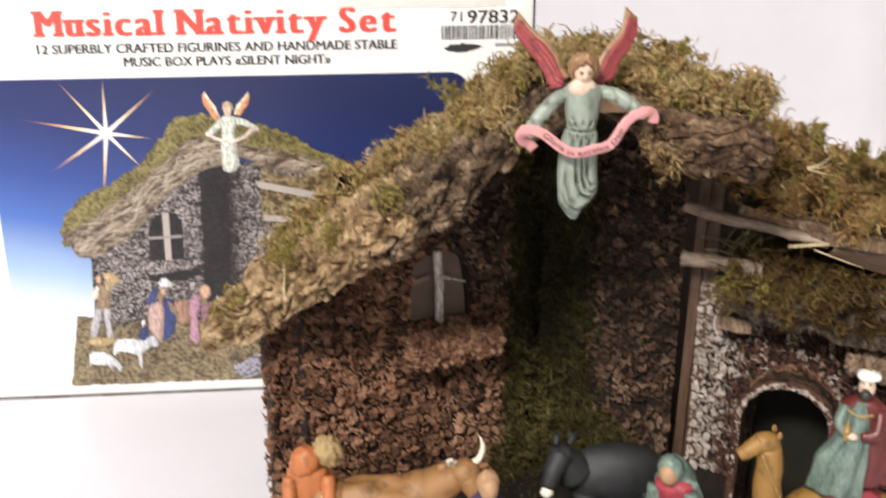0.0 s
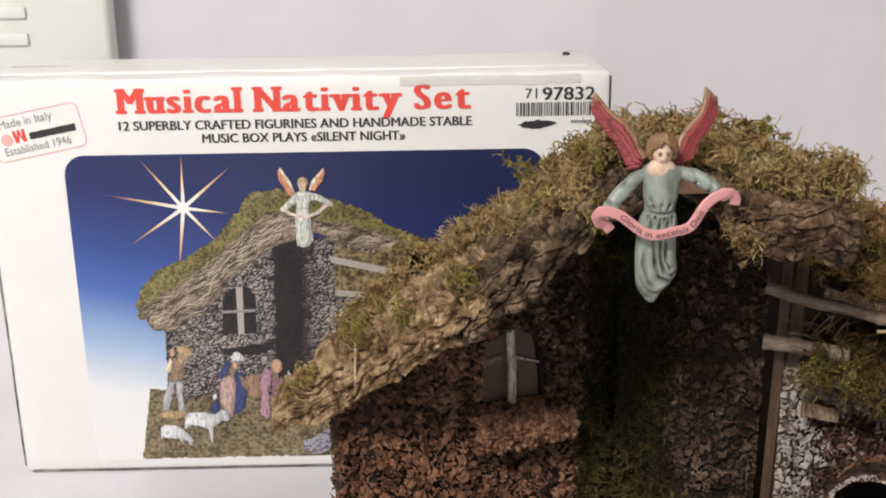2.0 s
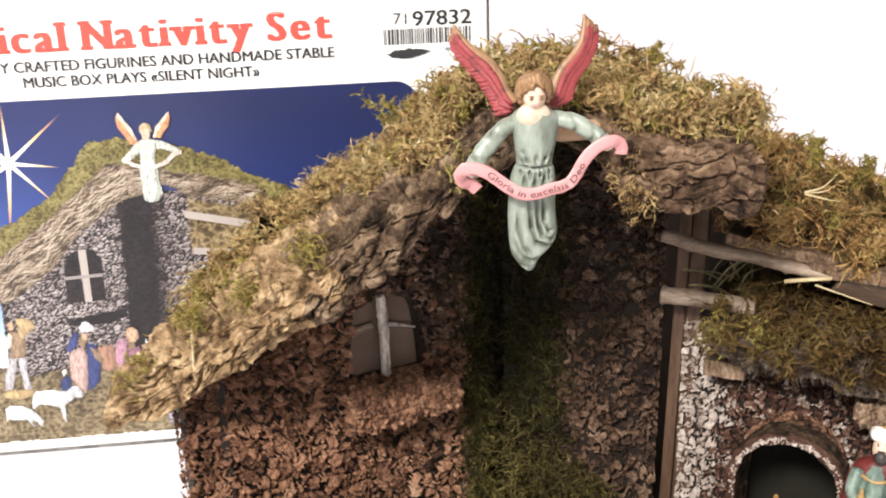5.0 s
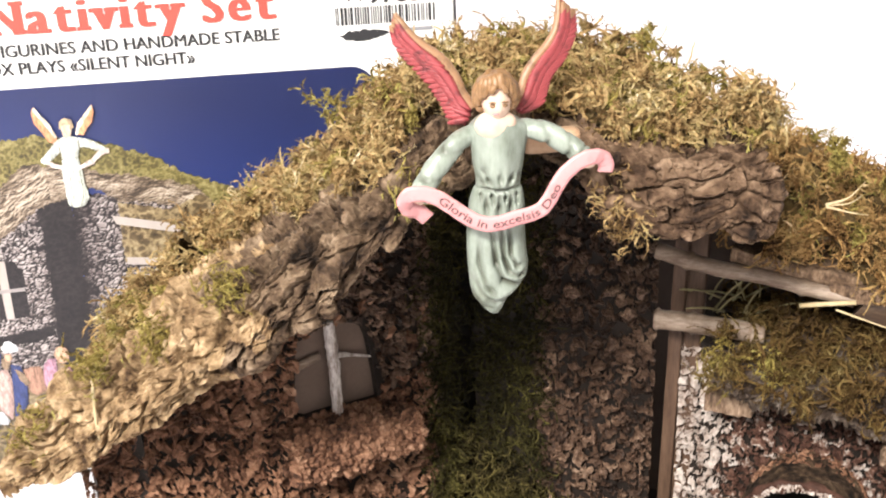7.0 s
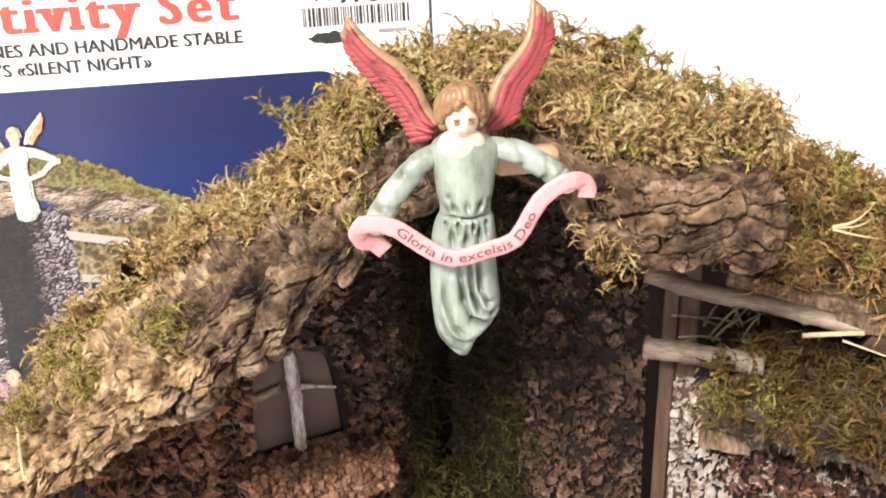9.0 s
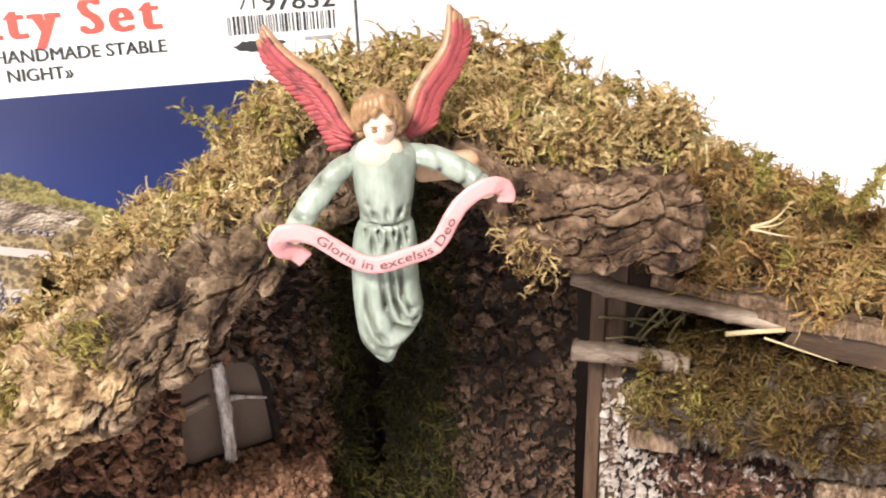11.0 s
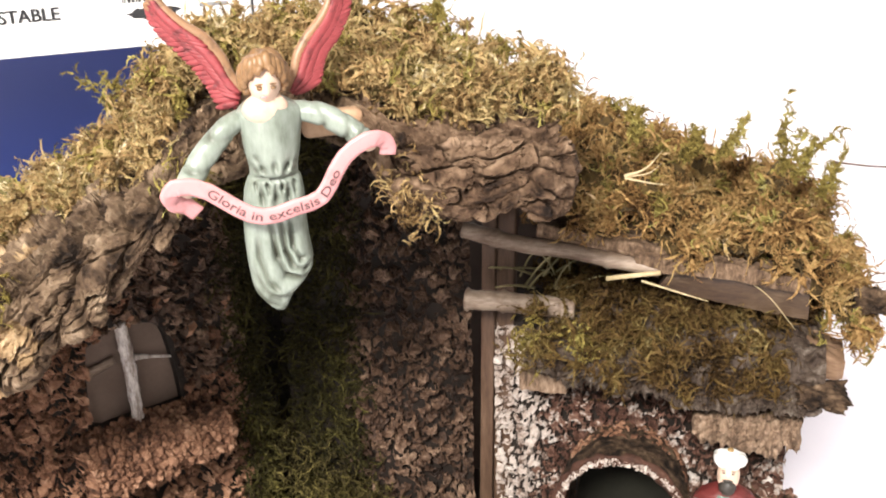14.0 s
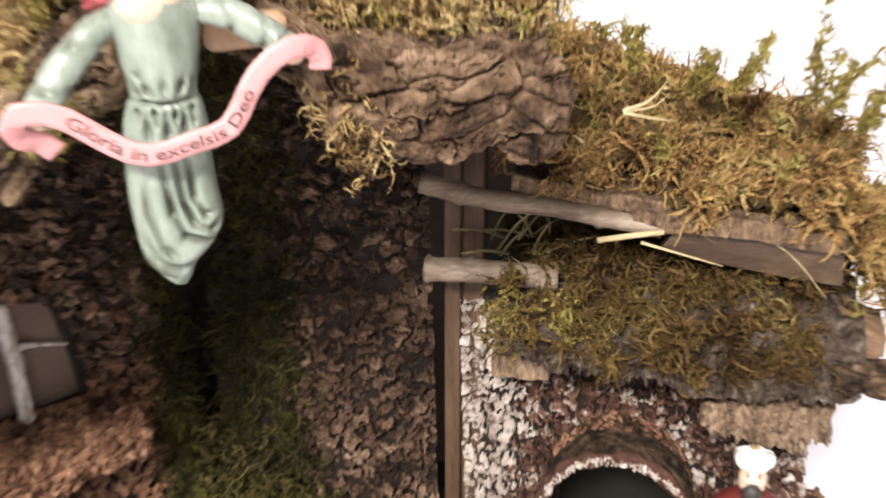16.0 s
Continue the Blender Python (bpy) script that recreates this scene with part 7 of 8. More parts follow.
def statue(name, builder, mats, label, group="figurines of the set", wash_shade=()):
    """One figurine; last argument: how much wash brown and painted fold shade the first points' grooves take."""
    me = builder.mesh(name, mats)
    if wash_shade:
        me.attributes.new("wash_shade", "FLOAT", "POINT").data.foreach_set("value", np.array(list(wash_shade) + [0.0] * (len(me.vertices) - len(wash_shade)), np.float32))
    return tagged(new(name, me), label=label, category="figurine", group=group)


def A(u, v, d=0.0):
    """Drawing units of the hanging statuette to metres: u across, v down, d towards the back; it tapers a little towards the top."""
    below = max(0.0, v - 331)
    a, b = (u - 0.022 * below - 1118) / 100, (501 - v - 0.05 * below) / 100
    return Vector((0.0754 + 0.02716 * a - 0.00105 * b - 0.00045 * a * b + d * (0.217 + 0.054 * a), 0.424 + d, 0.2715 - 0.00078 * a + 0.0269 * b + d * (0.055 * b - 0.369)))


def angel():
    b = Builder()
    # the robe: its outline, and folds that fall straight and then sweep round to the lower hem
    out = [(246.4, 1132.1, 24.6), (253.1, 1132.7, 35.5), (259.7, 1133.2, 38.1), (270.6, 1132.4, 36.4), (285.9, 1131.2, 33.6), (303.3, 1129.9, 31.7), (318.6, 1129.0, 28.2), (327.4, 1128.3, 27.4), (333.9, 1128.1, 30.6), (347.0, 1126.2, 34.2), (364.4, 1124.9, 36.2), (386.2, 1123.0, 36.6), (408.1, 1123.0, 37.5), (430.1, 1124.3, 38.5), (445.4, 1123.5, 36.6), (458.3, 1119.2, 31.5), (471.2, 1113.9, 23.1), (482.1, 1114.2, 15.7), (491.0, 1116.0, 10.2), (495.9, 1117.0, 5.5)]
    vs = np.linspace(out[0][0], out[-1][0], 120)
    mid = np.interp(vs, [o[0] for o in out], [o[1] for o in out])
    half = np.interp(vs, [o[0] for o in out], [o[2] for o in out])
    for _ in range(2):
        mid[1:-1], half[1:-1] = (mid[:-2] + 2 * mid[1:-1] + mid[2:]) / 4, (half[:-2] + 2 * half[1:-1] + half[2:]) / 4
    # grooves between the folds: depth, width and course in drawing units
    grooves = [(1.0, 2.6, [(1114, 372), (1116, 400), (1119, 424), (1127, 446), (1146, 454), (1161, 446)]),
               (1.0, 2.4, [(1126, 372), (1129, 417), (1136, 436), (1150, 443), (1159, 436)]),
               (0.9, 2.4, [(1137, 372), (1138, 413), (1146, 429), (1157, 427)]),
               (0.9, 2.8, [(1089, 440), (1101, 464), (1118, 476), (1135, 474), (1151, 460)]),
               (0.7, 2.6, [(1099, 392), (1098, 424), (1106, 453), (1118, 465)]),
               (0.8, 2.4, [(1088, 462), (1099, 480), (1113, 488)]), (0.9, 2.2, [(1128, 487), (1139, 477)]),
               (0.7, 2.4, [(1109, 336), (1111, 366)]), (0.8, 2.6, [(1127, 336), (1124, 366)]), (0.8, 2.4, [(1141, 336), (1139, 368)]),
               (0.7, 1.8, [(1104, 333), (1105, 348)]), (0.8, 1.8, [(1117, 333), (1118, 350)]), (0.8, 1.8, [(1134, 333), (1133, 350)]), (0.7, 1.8, [(1149, 333), (1148, 352)]),
               (0.7, 1.6, [(1100, 331), (1112, 330), (1122, 332), (1136, 331), (1154, 329)]),
               (0.7, 2.8, [(1107, 303), (1118, 327)]), (0.7, 2.8, [(1147, 309), (1137, 327)]), (0.5, 3.0, [(1128, 306), (1128, 327)]), (0.6, 2.6, [(1101, 312), (1109, 327)]), (0.6, 2.6, [(1156, 310), (1150, 326)])]

    def groove_at(u, v):
        """How deep a groove is here, and how much wash and painted shade darkens it; each fades in and out along its
        course.
        """
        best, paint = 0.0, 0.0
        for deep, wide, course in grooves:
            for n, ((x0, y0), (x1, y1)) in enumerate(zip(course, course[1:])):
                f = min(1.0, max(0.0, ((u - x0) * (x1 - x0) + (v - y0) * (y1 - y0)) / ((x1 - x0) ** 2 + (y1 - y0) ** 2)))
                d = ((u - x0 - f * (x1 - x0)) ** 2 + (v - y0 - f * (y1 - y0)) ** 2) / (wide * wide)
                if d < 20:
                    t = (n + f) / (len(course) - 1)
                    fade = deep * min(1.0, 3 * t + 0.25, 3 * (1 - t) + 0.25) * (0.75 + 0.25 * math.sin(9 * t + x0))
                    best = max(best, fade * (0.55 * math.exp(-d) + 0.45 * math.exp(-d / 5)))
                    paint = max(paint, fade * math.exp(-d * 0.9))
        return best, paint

    rings, wash_shade = [], []
    for v, c, h in zip(vs, mid, half):
        ring = []
        belt = math.exp(-((v - 331) / 2.6) ** 2)
        blouse = math.exp(-((v - 318) / 8.0) ** 2)
        for k in range(168):
            th = 2 * math.pi * k / 168
            x = math.cos(th)
            front = math.sin(th) < 0.15
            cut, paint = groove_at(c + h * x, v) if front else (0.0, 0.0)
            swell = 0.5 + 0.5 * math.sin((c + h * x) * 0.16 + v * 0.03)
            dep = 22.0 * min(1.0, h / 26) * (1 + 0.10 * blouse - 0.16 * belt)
            wash_shade.append(paint)
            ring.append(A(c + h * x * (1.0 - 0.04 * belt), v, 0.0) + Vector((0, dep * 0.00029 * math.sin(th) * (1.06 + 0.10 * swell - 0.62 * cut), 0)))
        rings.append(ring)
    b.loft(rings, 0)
    wash_shade += [0.0, 0.0]
    # arms with sleeves
    for path, rad in (([(1102, 264, 0.001), (1080, 276, -0.001), (1054, 304, -0.003), (1037, 330, -0.006), (1031, 340, -0.008)], [0.0028, 0.0034, 0.0037, 0.0036, 0.0034]), ([(1156, 260, 0.001), (1186, 265, -0.001), (1212, 277, -0.003), (1232, 291, -0.006), (1240, 298, -0.008)], [0.0029, 0.0034, 0.0036, 0.0034, 0.0031])):
        pts = curve_through([A(*p) for p in path], 12)
        rr_ = np.interp(np.linspace(0, 1, len(pts)), np.linspace(0, 1, 5), rad)
        rings = []
        for k, p in enumerate(pts):
            t = (pts[min(k + 1, len(pts) - 1)] - pts[max(k - 1, 0)]).normalized()
            side = t.cross(Vector((0, 1, 0.02))).normalized()
            up = side.cross(t).normalized()
            ring = []
            for j in range(28):
                th = 2 * math.pi * j / 28
                crease = math.exp(-(math.sin(k * 0.21 + 1.1 * math.sin(th + 0.6) + 0.5) / 0.30) ** 2) * min(1, k / 8) * (0.6 + 0.4 * math.sin(2 * th + k * 0.4))
                w = 1.02 - 0.34 * crease + 0.05 * math.sin(3 * th + k * 0.15)
                # sleeve creases: fold shade put into the colour along each crease
                wash_shade.append(0.75 * crease)
                ring.append(p + (side * math.cos(th) + up * math.sin(th)) * float(rr_[k]) * w)
            rings.append(ring)
        b.loft(rings, 0)
        wash_shade += [0.0, 0.0]
    b.ball(A(1030, 340, -0.006), (0.0026, 0.0026, 0.0028), 1, 10, 8)
    b.ball(A(1245, 302, -0.009), (0.0030, 0.0028, 0.0028), 1, 10, 8)
    # neck, head and face
    b.smooth_tube([A(1131, 256), A(1132, 244, -0.001), A(1133, 232, -0.002)], [0.0058, 0.0040, 0.0036], 1, 16)
    b.ball(A(1131, 254, -0.0042), (0.0068, 0.0034, 0.0050), 1, 20, 12)

    def face(d):
        k = 0.0
        k += 0.24 * math.exp(-((d.x / 0.13) ** 2 + ((d.z + 0.34) / 0.17) ** 2)) * (d.y < 0)
        k -= 0.11 * math.exp(-(((abs(d.x) - 0.36) / 0.17) ** 2 + ((d.z + 0.14) / 0.12) ** 2)) * (d.y < 0)
        k += 0.05 * math.exp(-((d.x / 0.3) ** 2 + ((d.z + 0.75) / 0.2) ** 2)) * (d.y < 0)
        return k
    tilt = Matrix.Rotation(radians(-4), 3, "X")
    b.ball(A(1133, 222, -0.003), (0.0049, 0.0060, 0.0070), 1, 32, 24, tilt, face)
    hc = A(1133, 222, -0.003)
    for x in (-0.0023, 0.0023):
        b.ball(hc + Vector((x * 0.82, -0.0052, -0.0011)), (0.0010, 0.0006, 0.0006), 2, 10, 8)
        b.ball(hc + Vector((x * 0.88, -0.0056, 0.0001)), (0.0013, 0.0005, 0.00024), 2, 10, 8)
    b.ball(A(1133, 240, -0.0088), (0.0013, 0.0004, 0.0004), 5, 8, 6)

    def curls(d):
        return 0.05 * math.sin(9 * d.x + 5 * d.z) + 0.05 * math.sin(15 * math.atan2(d.x, -d.y) + 5 * d.z)
    b.ball(A(1133, 212, 0.0016), (0.0066, 0.0064, 0.0062), 2, 44, 30, tilt, curls)
    # full wavy locks from a parting over the forehead, rolled under at the ears
    rc = random.Random(4)
    for k in range(14):
        a = radians(-98 + 196 * k / 13)
        wide = abs(math.sin(a))
        top = hc + Vector((0.0022 * math.sin(a), -0.0012, 0.0071))
        low = hc + Vector((0.0063 * math.sin(a), 0.0012 - 0.0066 * math.cos(a), 0.0054 - 0.0068 * wide ** 2 + rc.uniform(-0.0007, 0.0007)))
        knee = (top + low) / 2 + ((top + low) / 2 - hc).normalized() * rc.uniform(0.0012, 0.0020)
        tip = low + Vector((-0.0009 * math.sin(a), rc.uniform(-0.0006, 0.0002), -0.0007))
        b.smooth_tube([top, knee, low, tip], [0.0011, rc.uniform(0.0013, 0.0018), rc.uniform(0.0012, 0.0016), 0.0006], 2, 9, 1.0, 5)
    for side_ in (-1, 1):
        b.smooth_tube([hc + Vector((side_ * x, y, z)) for x, y, z in ((0.0002, -0.0046, 0.0062), (0.0014, -0.0060, 0.0050), (0.0024, -0.0061, 0.0038), (0.0014, -0.0064, 0.0034))], [0.0009, 0.0011, 0.0009, 0.0005], 2, 8, 1.0, 5)
        for dz in (0.0012, -0.0008, -0.0028):
            b.ball(hc + Vector((side_ * (0.0057 - 0.0004 * abs(dz) / 0.002), 0.0002, dz)), (0.0014, 0.0018, 0.0014), 2, 12, 9, None, lumps(11, 0.12, dz * 900))
    # wings
    left = ([(1100.0, 236.8), (1087.9, 219.3), (1078.8, 198.0), (1063.0, 176.3), (1042.1, 161.5), (1025.5, 146.4), (1014.6, 132.6), (1009.1, 122.1)], [(1081.1, 273.7), (1068.0, 258.4), (1060.6, 237.2), (1050.8, 218.9), (1036.7, 199.1), (1019.1, 179.5), (1004.2, 158.8), (1000.1, 139.4)])
    right = ([(1150.0, 241.4), (1160.7, 224.1), (1167.7, 202.2), (1180.7, 182.8), (1197.1, 165.8), (1208.2, 148.5), (1212.5, 128.6), (1212.9, 108.6)], [(1175.3, 250.2), (1189.4, 234.4), (1194.8, 216.8), (1201.6, 199.4), (1215.6, 185.3), (1225.8, 168.0), (1234.0, 148.8), (1232.8, 125.6)])
    for lead, trail in (left, right):
        lp = curve_through([A(u, v, 0.012 + 0.010 * k / 7) for k, (u, v) in enumerate(lead)], 8)
        tp = [a.lerp(b2, 0.84) for a, b2 in zip(lp, curve_through([A(u, v, 0.013 + 0.010 * k / 7) for k, (u, v) in enumerate(trail)], 8))]
        n = len(lp)
        back = []
        for a in range(n):
            back.append([lp[a].lerp(tp[a], w * 0.72) + Vector((0, 0.0005 + e, 0)) for w, e in ((0, 0), (0.5, -0.0006), (1, 0), (1, 0.0006), (0.5, 0.0010), (0, 0.0008))])
        b.loft(back, 3)
        # three rows of overlapping feathers, each a small domed blade towards the tip
        for row, (w0, w1, count, lift) in enumerate(((0.40, 1.20, 24, 0.0), (0.24, 0.74, 27, 0.0004), (0.10, 0.44, 26, 0.0007))):
            for q in range(count):
                a0 = (q + 0.3 * row) / count * (n - 3)
                a1 = min(a0 + n * 0.19, n - 1)
                i0, i1 = int(a0), int(a1)
                root = lp[i0].lerp(tp[i0], w0)
                tip = lp[i1].lerp(tp[i1], w1)
                ax = tip - root
                side = ax.cross(Vector((0, 1, 0))).normalized()
                wide = 0.00088 + 0.0003 * (row == 0)
                rings = []
                for e, ww in ((0.0, 0.55), (0.25, 0.9), (0.55, 1.0), (0.8, 0.85), (0.94, 0.5), (1.0, 0.08)):
                    p = root + ax * e + Vector((0, -0.0008 - lift - 0.0005 * math.sin(e * 3), 0))
                    rings.append([p + side * wide * ww * x + Vector((0, -0.0004 * (1 - x * x) * (y > 0) + 0.0004 * (y <= 0), 0)) for x, y in ((-1, 1), (-0.5, 1), (0, 1), (0.5, 1), (1, 1), (0.5, 0), (-0.5, 0))])
                b.loft(rings, 4 if q >= count - 3 else 3)
        b.smooth_tube(lp, np.interp(np.linspace(0, 1, n), [0, 0.5, 0.85, 1], [0.0019, 0.0018, 0.0015, 0.0007]), 4, 10, 0.8, 1)
    # ribbon
    path = [(1040.6, 367.5), (1030.6, 357.5), (1018.0, 353.4), (1014.0, 343.6), (1021.9, 334.0), (1040.6, 334.4), (1058.1, 341.3), (1072.8, 351.6), (1087.4, 362.3), (1102.2, 371.3), (1117.7, 375.5), (1134.9, 374.1), (1153.5, 368.9), (1171.7, 365.4), (1185.7, 359.5), (1195.5, 347.8), (1204.6, 332.5), (1215.8, 317.4), (1230.2, 305.8), (1245.2, 298.7), (1257.2, 297.5), (1265.5, 301.4), (1268.3, 310.2), (1266.0, 318.9)]
    dep = [-0.006, -0.007, -0.009, -0.011, -0.012, -0.012, -0.0122, -0.0126, -0.013, -0.0134, -0.0138, -0.0138, -0.0138, -0.0136, -0.0134, -0.013, -0.0126, -0.0122, -0.012, -0.0118, -0.0112, -0.0095, -0.0085, -0.008]
    knots = [A(u, v, d) for (u, v), d in zip(path, dep)]
    straight = [a.lerp(c, t / 6) for a, c in zip(knots, knots[1:]) for t in range(6)] + knots[-1:]
    cl = [a.lerp(c, 0.7) for a, c in zip(curve_through(knots, 6), straight)]
    wid = 0.0025
    edges, arc = [], [0.0]
    for k, p in enumerate(cl):
        t = (cl[min(k + 1, len(cl) - 1)] - cl[max(k - 1, 0)]).normalized()
        up = Vector((-t.z, 0, t.x)).normalized()
        if up.z < 0 and 24 < k < 116:
            up = -up
        if k and edges and up.dot(edges[-1][1]) < 0:
            up = -up
        lean = Vector((0, 0.35, 0)) * 0.003
        edges.append((p, up, lean))
        if k:
            arc.append(arc[-1] + (p - cl[k - 1]).length)
    rings = []
    for p, up, lean in edges:
        ring = []
        for w in (-1, -0.6, 0, 0.6, 1):
            ring.append(p + up * wid * w + Vector((0, -0.0002 * (1 - w * w), 0)) - Vector((0, 0.00025, 0)))
        for w in (1, 0, -1):
            ring.append(p + up * wid * w + Vector((0, 0.0006, 0)))
        rings.append(ring)
    b.loft(rings, 5)
    # the motto, bent along the ribbon
    tm = text_mesh("Gloria in excelsis Deo", 1.0, 0.012)
    xs = [v.co.x for v in tm.vertices]
    a0, a1 = arc[36], arc[len(arc) - 42]
    base_i = len(b.v)
    pa = np.array(arc)
    for v in tm.vertices:
        s = a0 + (v.co.x - min(xs)) / (max(xs) - min(xs)) * (a1 - a0)
        k = min(int(np.searchsorted(pa, s)), len(arc) - 1)
        k = max(k, 1)
        f = (s - arc[k - 1]) / max(arc[k] - arc[k - 1], 1e-9)
        p = edges[k - 1][0].lerp(edges[k][0], f)
        up = edges[k - 1][1].lerp(edges[k][1], f).normalized()
        if up.z < 0:
            up = -up
        h = (v.co.y - 0.33) * 0.0038
        b.v.append(tuple(p + up * h + Vector((0, -0.00065, 0))))
    for poly in tm.polygons:
        b.f.append(tuple(base_i + i for i in poly.vertices))
        b.m.append(6)
    bpy.data.meshes.remove(tm)
    # wire hook that holds it to the roof edge
    b.smooth_tube([A(1128, 262, 0.005), A(1128, 258, 0.014), A(1126, 262, 0.024)], [0.0006] * 3, 4, 6)
    return statue("angel_figurine", b, [wash_shaded_robe_mat, skin_mat, hair_mat, wing_red_mat, wing_gold_mat, ribbon_mat, ink_mat], "sea-green robed angel figurine with red wings hung on the roof edge", wash_shade=wash_shade)


angel()


# ---------------- the other figurines, standing on the baseboard ----------------
def king():
    b = Builder()
    x, y = 0.242, 0.424
    b.robe([(x, y, 0.158, 0.006, 0.006, 0), (x, y, 0.154, 0.014, 0.008, 0.2), (x, y + 0.001, 0.148, 0.0175, 0.010, 0.5), (x, y + 0.002, 0.135, 0.019, 0.012, 0.9), (x, y + 0.003, 0.115, 0.022, 0.015, 1.0), (x, y + 0.004, 0.095, 0.024, 0.016, 1.0)], 0, 60, 9, 0.08, 0.4)
    b.robe([(x - 0.001, y - 0.004, 0.156, 0.004, 0.004, 0), (x - 0.002, y - 0.005, 0.148, 0.008, 0.0065, 0.4), (x - 0.004, y - 0.008, 0.130, 0.012, 0.009, 0.9), (x - 0.010, y - 0.012, 0.112, 0.018, 0.012, 1.0), (x - 0.012, y - 0.010, 0.088, 0.020, 0.012, 1.0)], 1, 48, 8, 0.10, 0.5)
    b.smooth_tube([(x - 0.012, y - 0.004, 0.150), (x - 0.014, y - 0.012, 0.140), (x - 0.008, y - 0.017, 0.134)], [0.0045, 0.0042, 0.003], 1)
    b.smooth_tube([(x + 0.012, y - 0.003, 0.150), (x + 0.012, y - 0.012, 0.138), (x + 0.002, y - 0.017, 0.135)], [0.0048, 0.0045, 0.003], 0)
    b.ball((x - 0.004, y - 0.018, 0.135), (0.0042, 0.003, 0.0028), 2, 12, 8)
    b.smooth_tube([(x - 0.008, y - 0.018, 0.131), (x - 0.008, y - 0.018, 0.137), (x - 0.008, y - 0.018, 0.1385), (x - 0.008, y - 0.018, 0.146)], [0.0018, 0.0026, 0.0034, 0.0006], 5, 12)
    b.smooth_tube([(x - 0.010, y - 0.008, 0.149), (x - 0.001, y - 0.011, 0.1475), (x + 0.008, y - 0.008, 0.149)], [0.0011] * 3, 5, 8)
    tilt = Matrix.Rotation(radians(-26), 3, "X")
    hc = Vector((x, y - 0.002, 0.1655))
    b.ball(hc, (0.0058, 0.0060, 0.0080), 2, 28, 20, tilt, lambda d: 0.16 * math.exp(-((d.x / 0.14) ** 2 + (d.z / 0.18) ** 2)) * (d.y < 0))
    b.ball(hc + tilt @ Vector((0, -0.0030, -0.0055)), (0.0044, 0.0036, 0.0042), 4, 18, 12, tilt, lumps(9, 0.12))
    b.ball(hc + tilt @ Vector((0, -0.0064, -0.0022)), (0.0028, 0.0009, 0.0006), 4, 10, 8, tilt)
    for s in (-1, 1):
        b.ball(hc + tilt @ Vector((s * 0.0023, -0.0057, 0.0012)), (0.0008, 0.0004, 0.0004), 4, 8, 6, tilt)
        b.ball(hc + tilt @ Vector((s * 0.0024, -0.0056, 0.0023)), (0.0012, 0.0004, 0.00025), 4, 8, 6, tilt)
    ring = [(x + 0.0058 * math.cos(k * 0.4), y + 0.0010 + 0.0058 * math.sin(k * 0.4), 0.1728 - 0.0010 * math.sin(k * 0.4)) for k in range(17)]
    b.tube(ring, [0.0030 + 0.0004 * math.sin(k * 2.1) for k in range(17)], 3, 12)
    b.ball((x, y + 0.003, 0.1735), (0.0050, 0.0046, 0.0022), 3, 16, 10)
    b.ball((x, y + 0.004, 0.1757), (0.0018, 0.0016, 0.0014), 5, 12, 8)
    turn = Matrix.Translation((x + 0.0015, y, 0.177)) @ Matrix.Rotation(radians(-32), 4, "Z") @ Matrix.Diagonal((0.76, 0.76, 0.84, 1)) @ Matrix.Translation((-x, -y, -0.177))
    b.v = [tuple(turn @ Vector(p)) for p in b.v]
    return statue("king_figurine", b, [maroon_mat, teal_mat, skin_mat, white_paint_mat, beard_mat, gold_mat], "bearded king figurine in maroon cloak and white turban on a camel")


def camel():
    b = Builder()
    x, y = 0.236, 0.428
    b.ball((x + 0.002, y, 0.083), (0.034, 0.017, 0.019), 0, 30, 20, None, lumps(5, 0.05))
    b.ball((x + 0.004, y, 0.100), (0.013, 0.010, 0.012), 0, 18, 12)
    b.smooth_tube([(x - 0.026, y - 0.002, 0.080), (x - 0.038, y - 0.003, 0.086), (x - 0.043, y - 0.004, 0.104), (x - 0.043, y - 0.004, 0.120), (x - 0.045, y - 0.004, 0.132)], [0.012, 0.0092, 0.0080, 0.0074, 0.0070], 0, 18)
    b.ball((x - 0.047, y - 0.004, 0.1345), (0.0085, 0.0062, 0.0064), 0, 18, 12)
    b.smooth_tube([(x - 0.050, y - 0.004, 0.1345), (x - 0.057, y - 0.005, 0.1305), (x - 0.062, y - 0.005, 0.1275)], [0.0056, 0.0046, 0.0034], 0, 14)
    for dy in (-0.004, 0.004):
        b.ball((x - 0.041, y - 0.004 + dy, 0.1405), (0.0016, 0.0012, 0.0028), 0, 8, 6)
    for dx, dy in ((-0.022, -0.010), (-0.018, 0.010), (0.024, -0.010), (0.026, 0.010)):
        b.smooth_tube([(x + dx, y + dy, 0.078), (x + dx - 0.002, y + dy, 0.052), (x + dx + 0.001, y + dy, 0.034), (x + dx - 0.002, y + dy, GROUND + 0.001)], [0.0085, 0.0055, 0.0040, 0.0046], 0, 12)
    b.robe([(x + 0.006, y, 0.104, 0.014, 0.012, 0.2), (x + 0.006, y, 0.095, 0.021, 0.019, 0.5), (x + 0.006, y, 0.078, 0.022, 0.0205, 0.6), (x + 0.006, y, 0.066, 0.022, 0.021, 0.8)], 1, 40, 6, 0.05)
    b.smooth_tube([(x - 0.030, y - 0.013, 0.090), (x - 0.041, y - 0.013, 0.108), (x - 0.051, y - 0.011, 0.131)], [0.0007] * 3, 2, 6)
    return statue("camel_figurine", b, [camel_mat, crimson_mat, gold_mat], "ochre camel figurine with a crimson saddle cloth, standing before the arch")


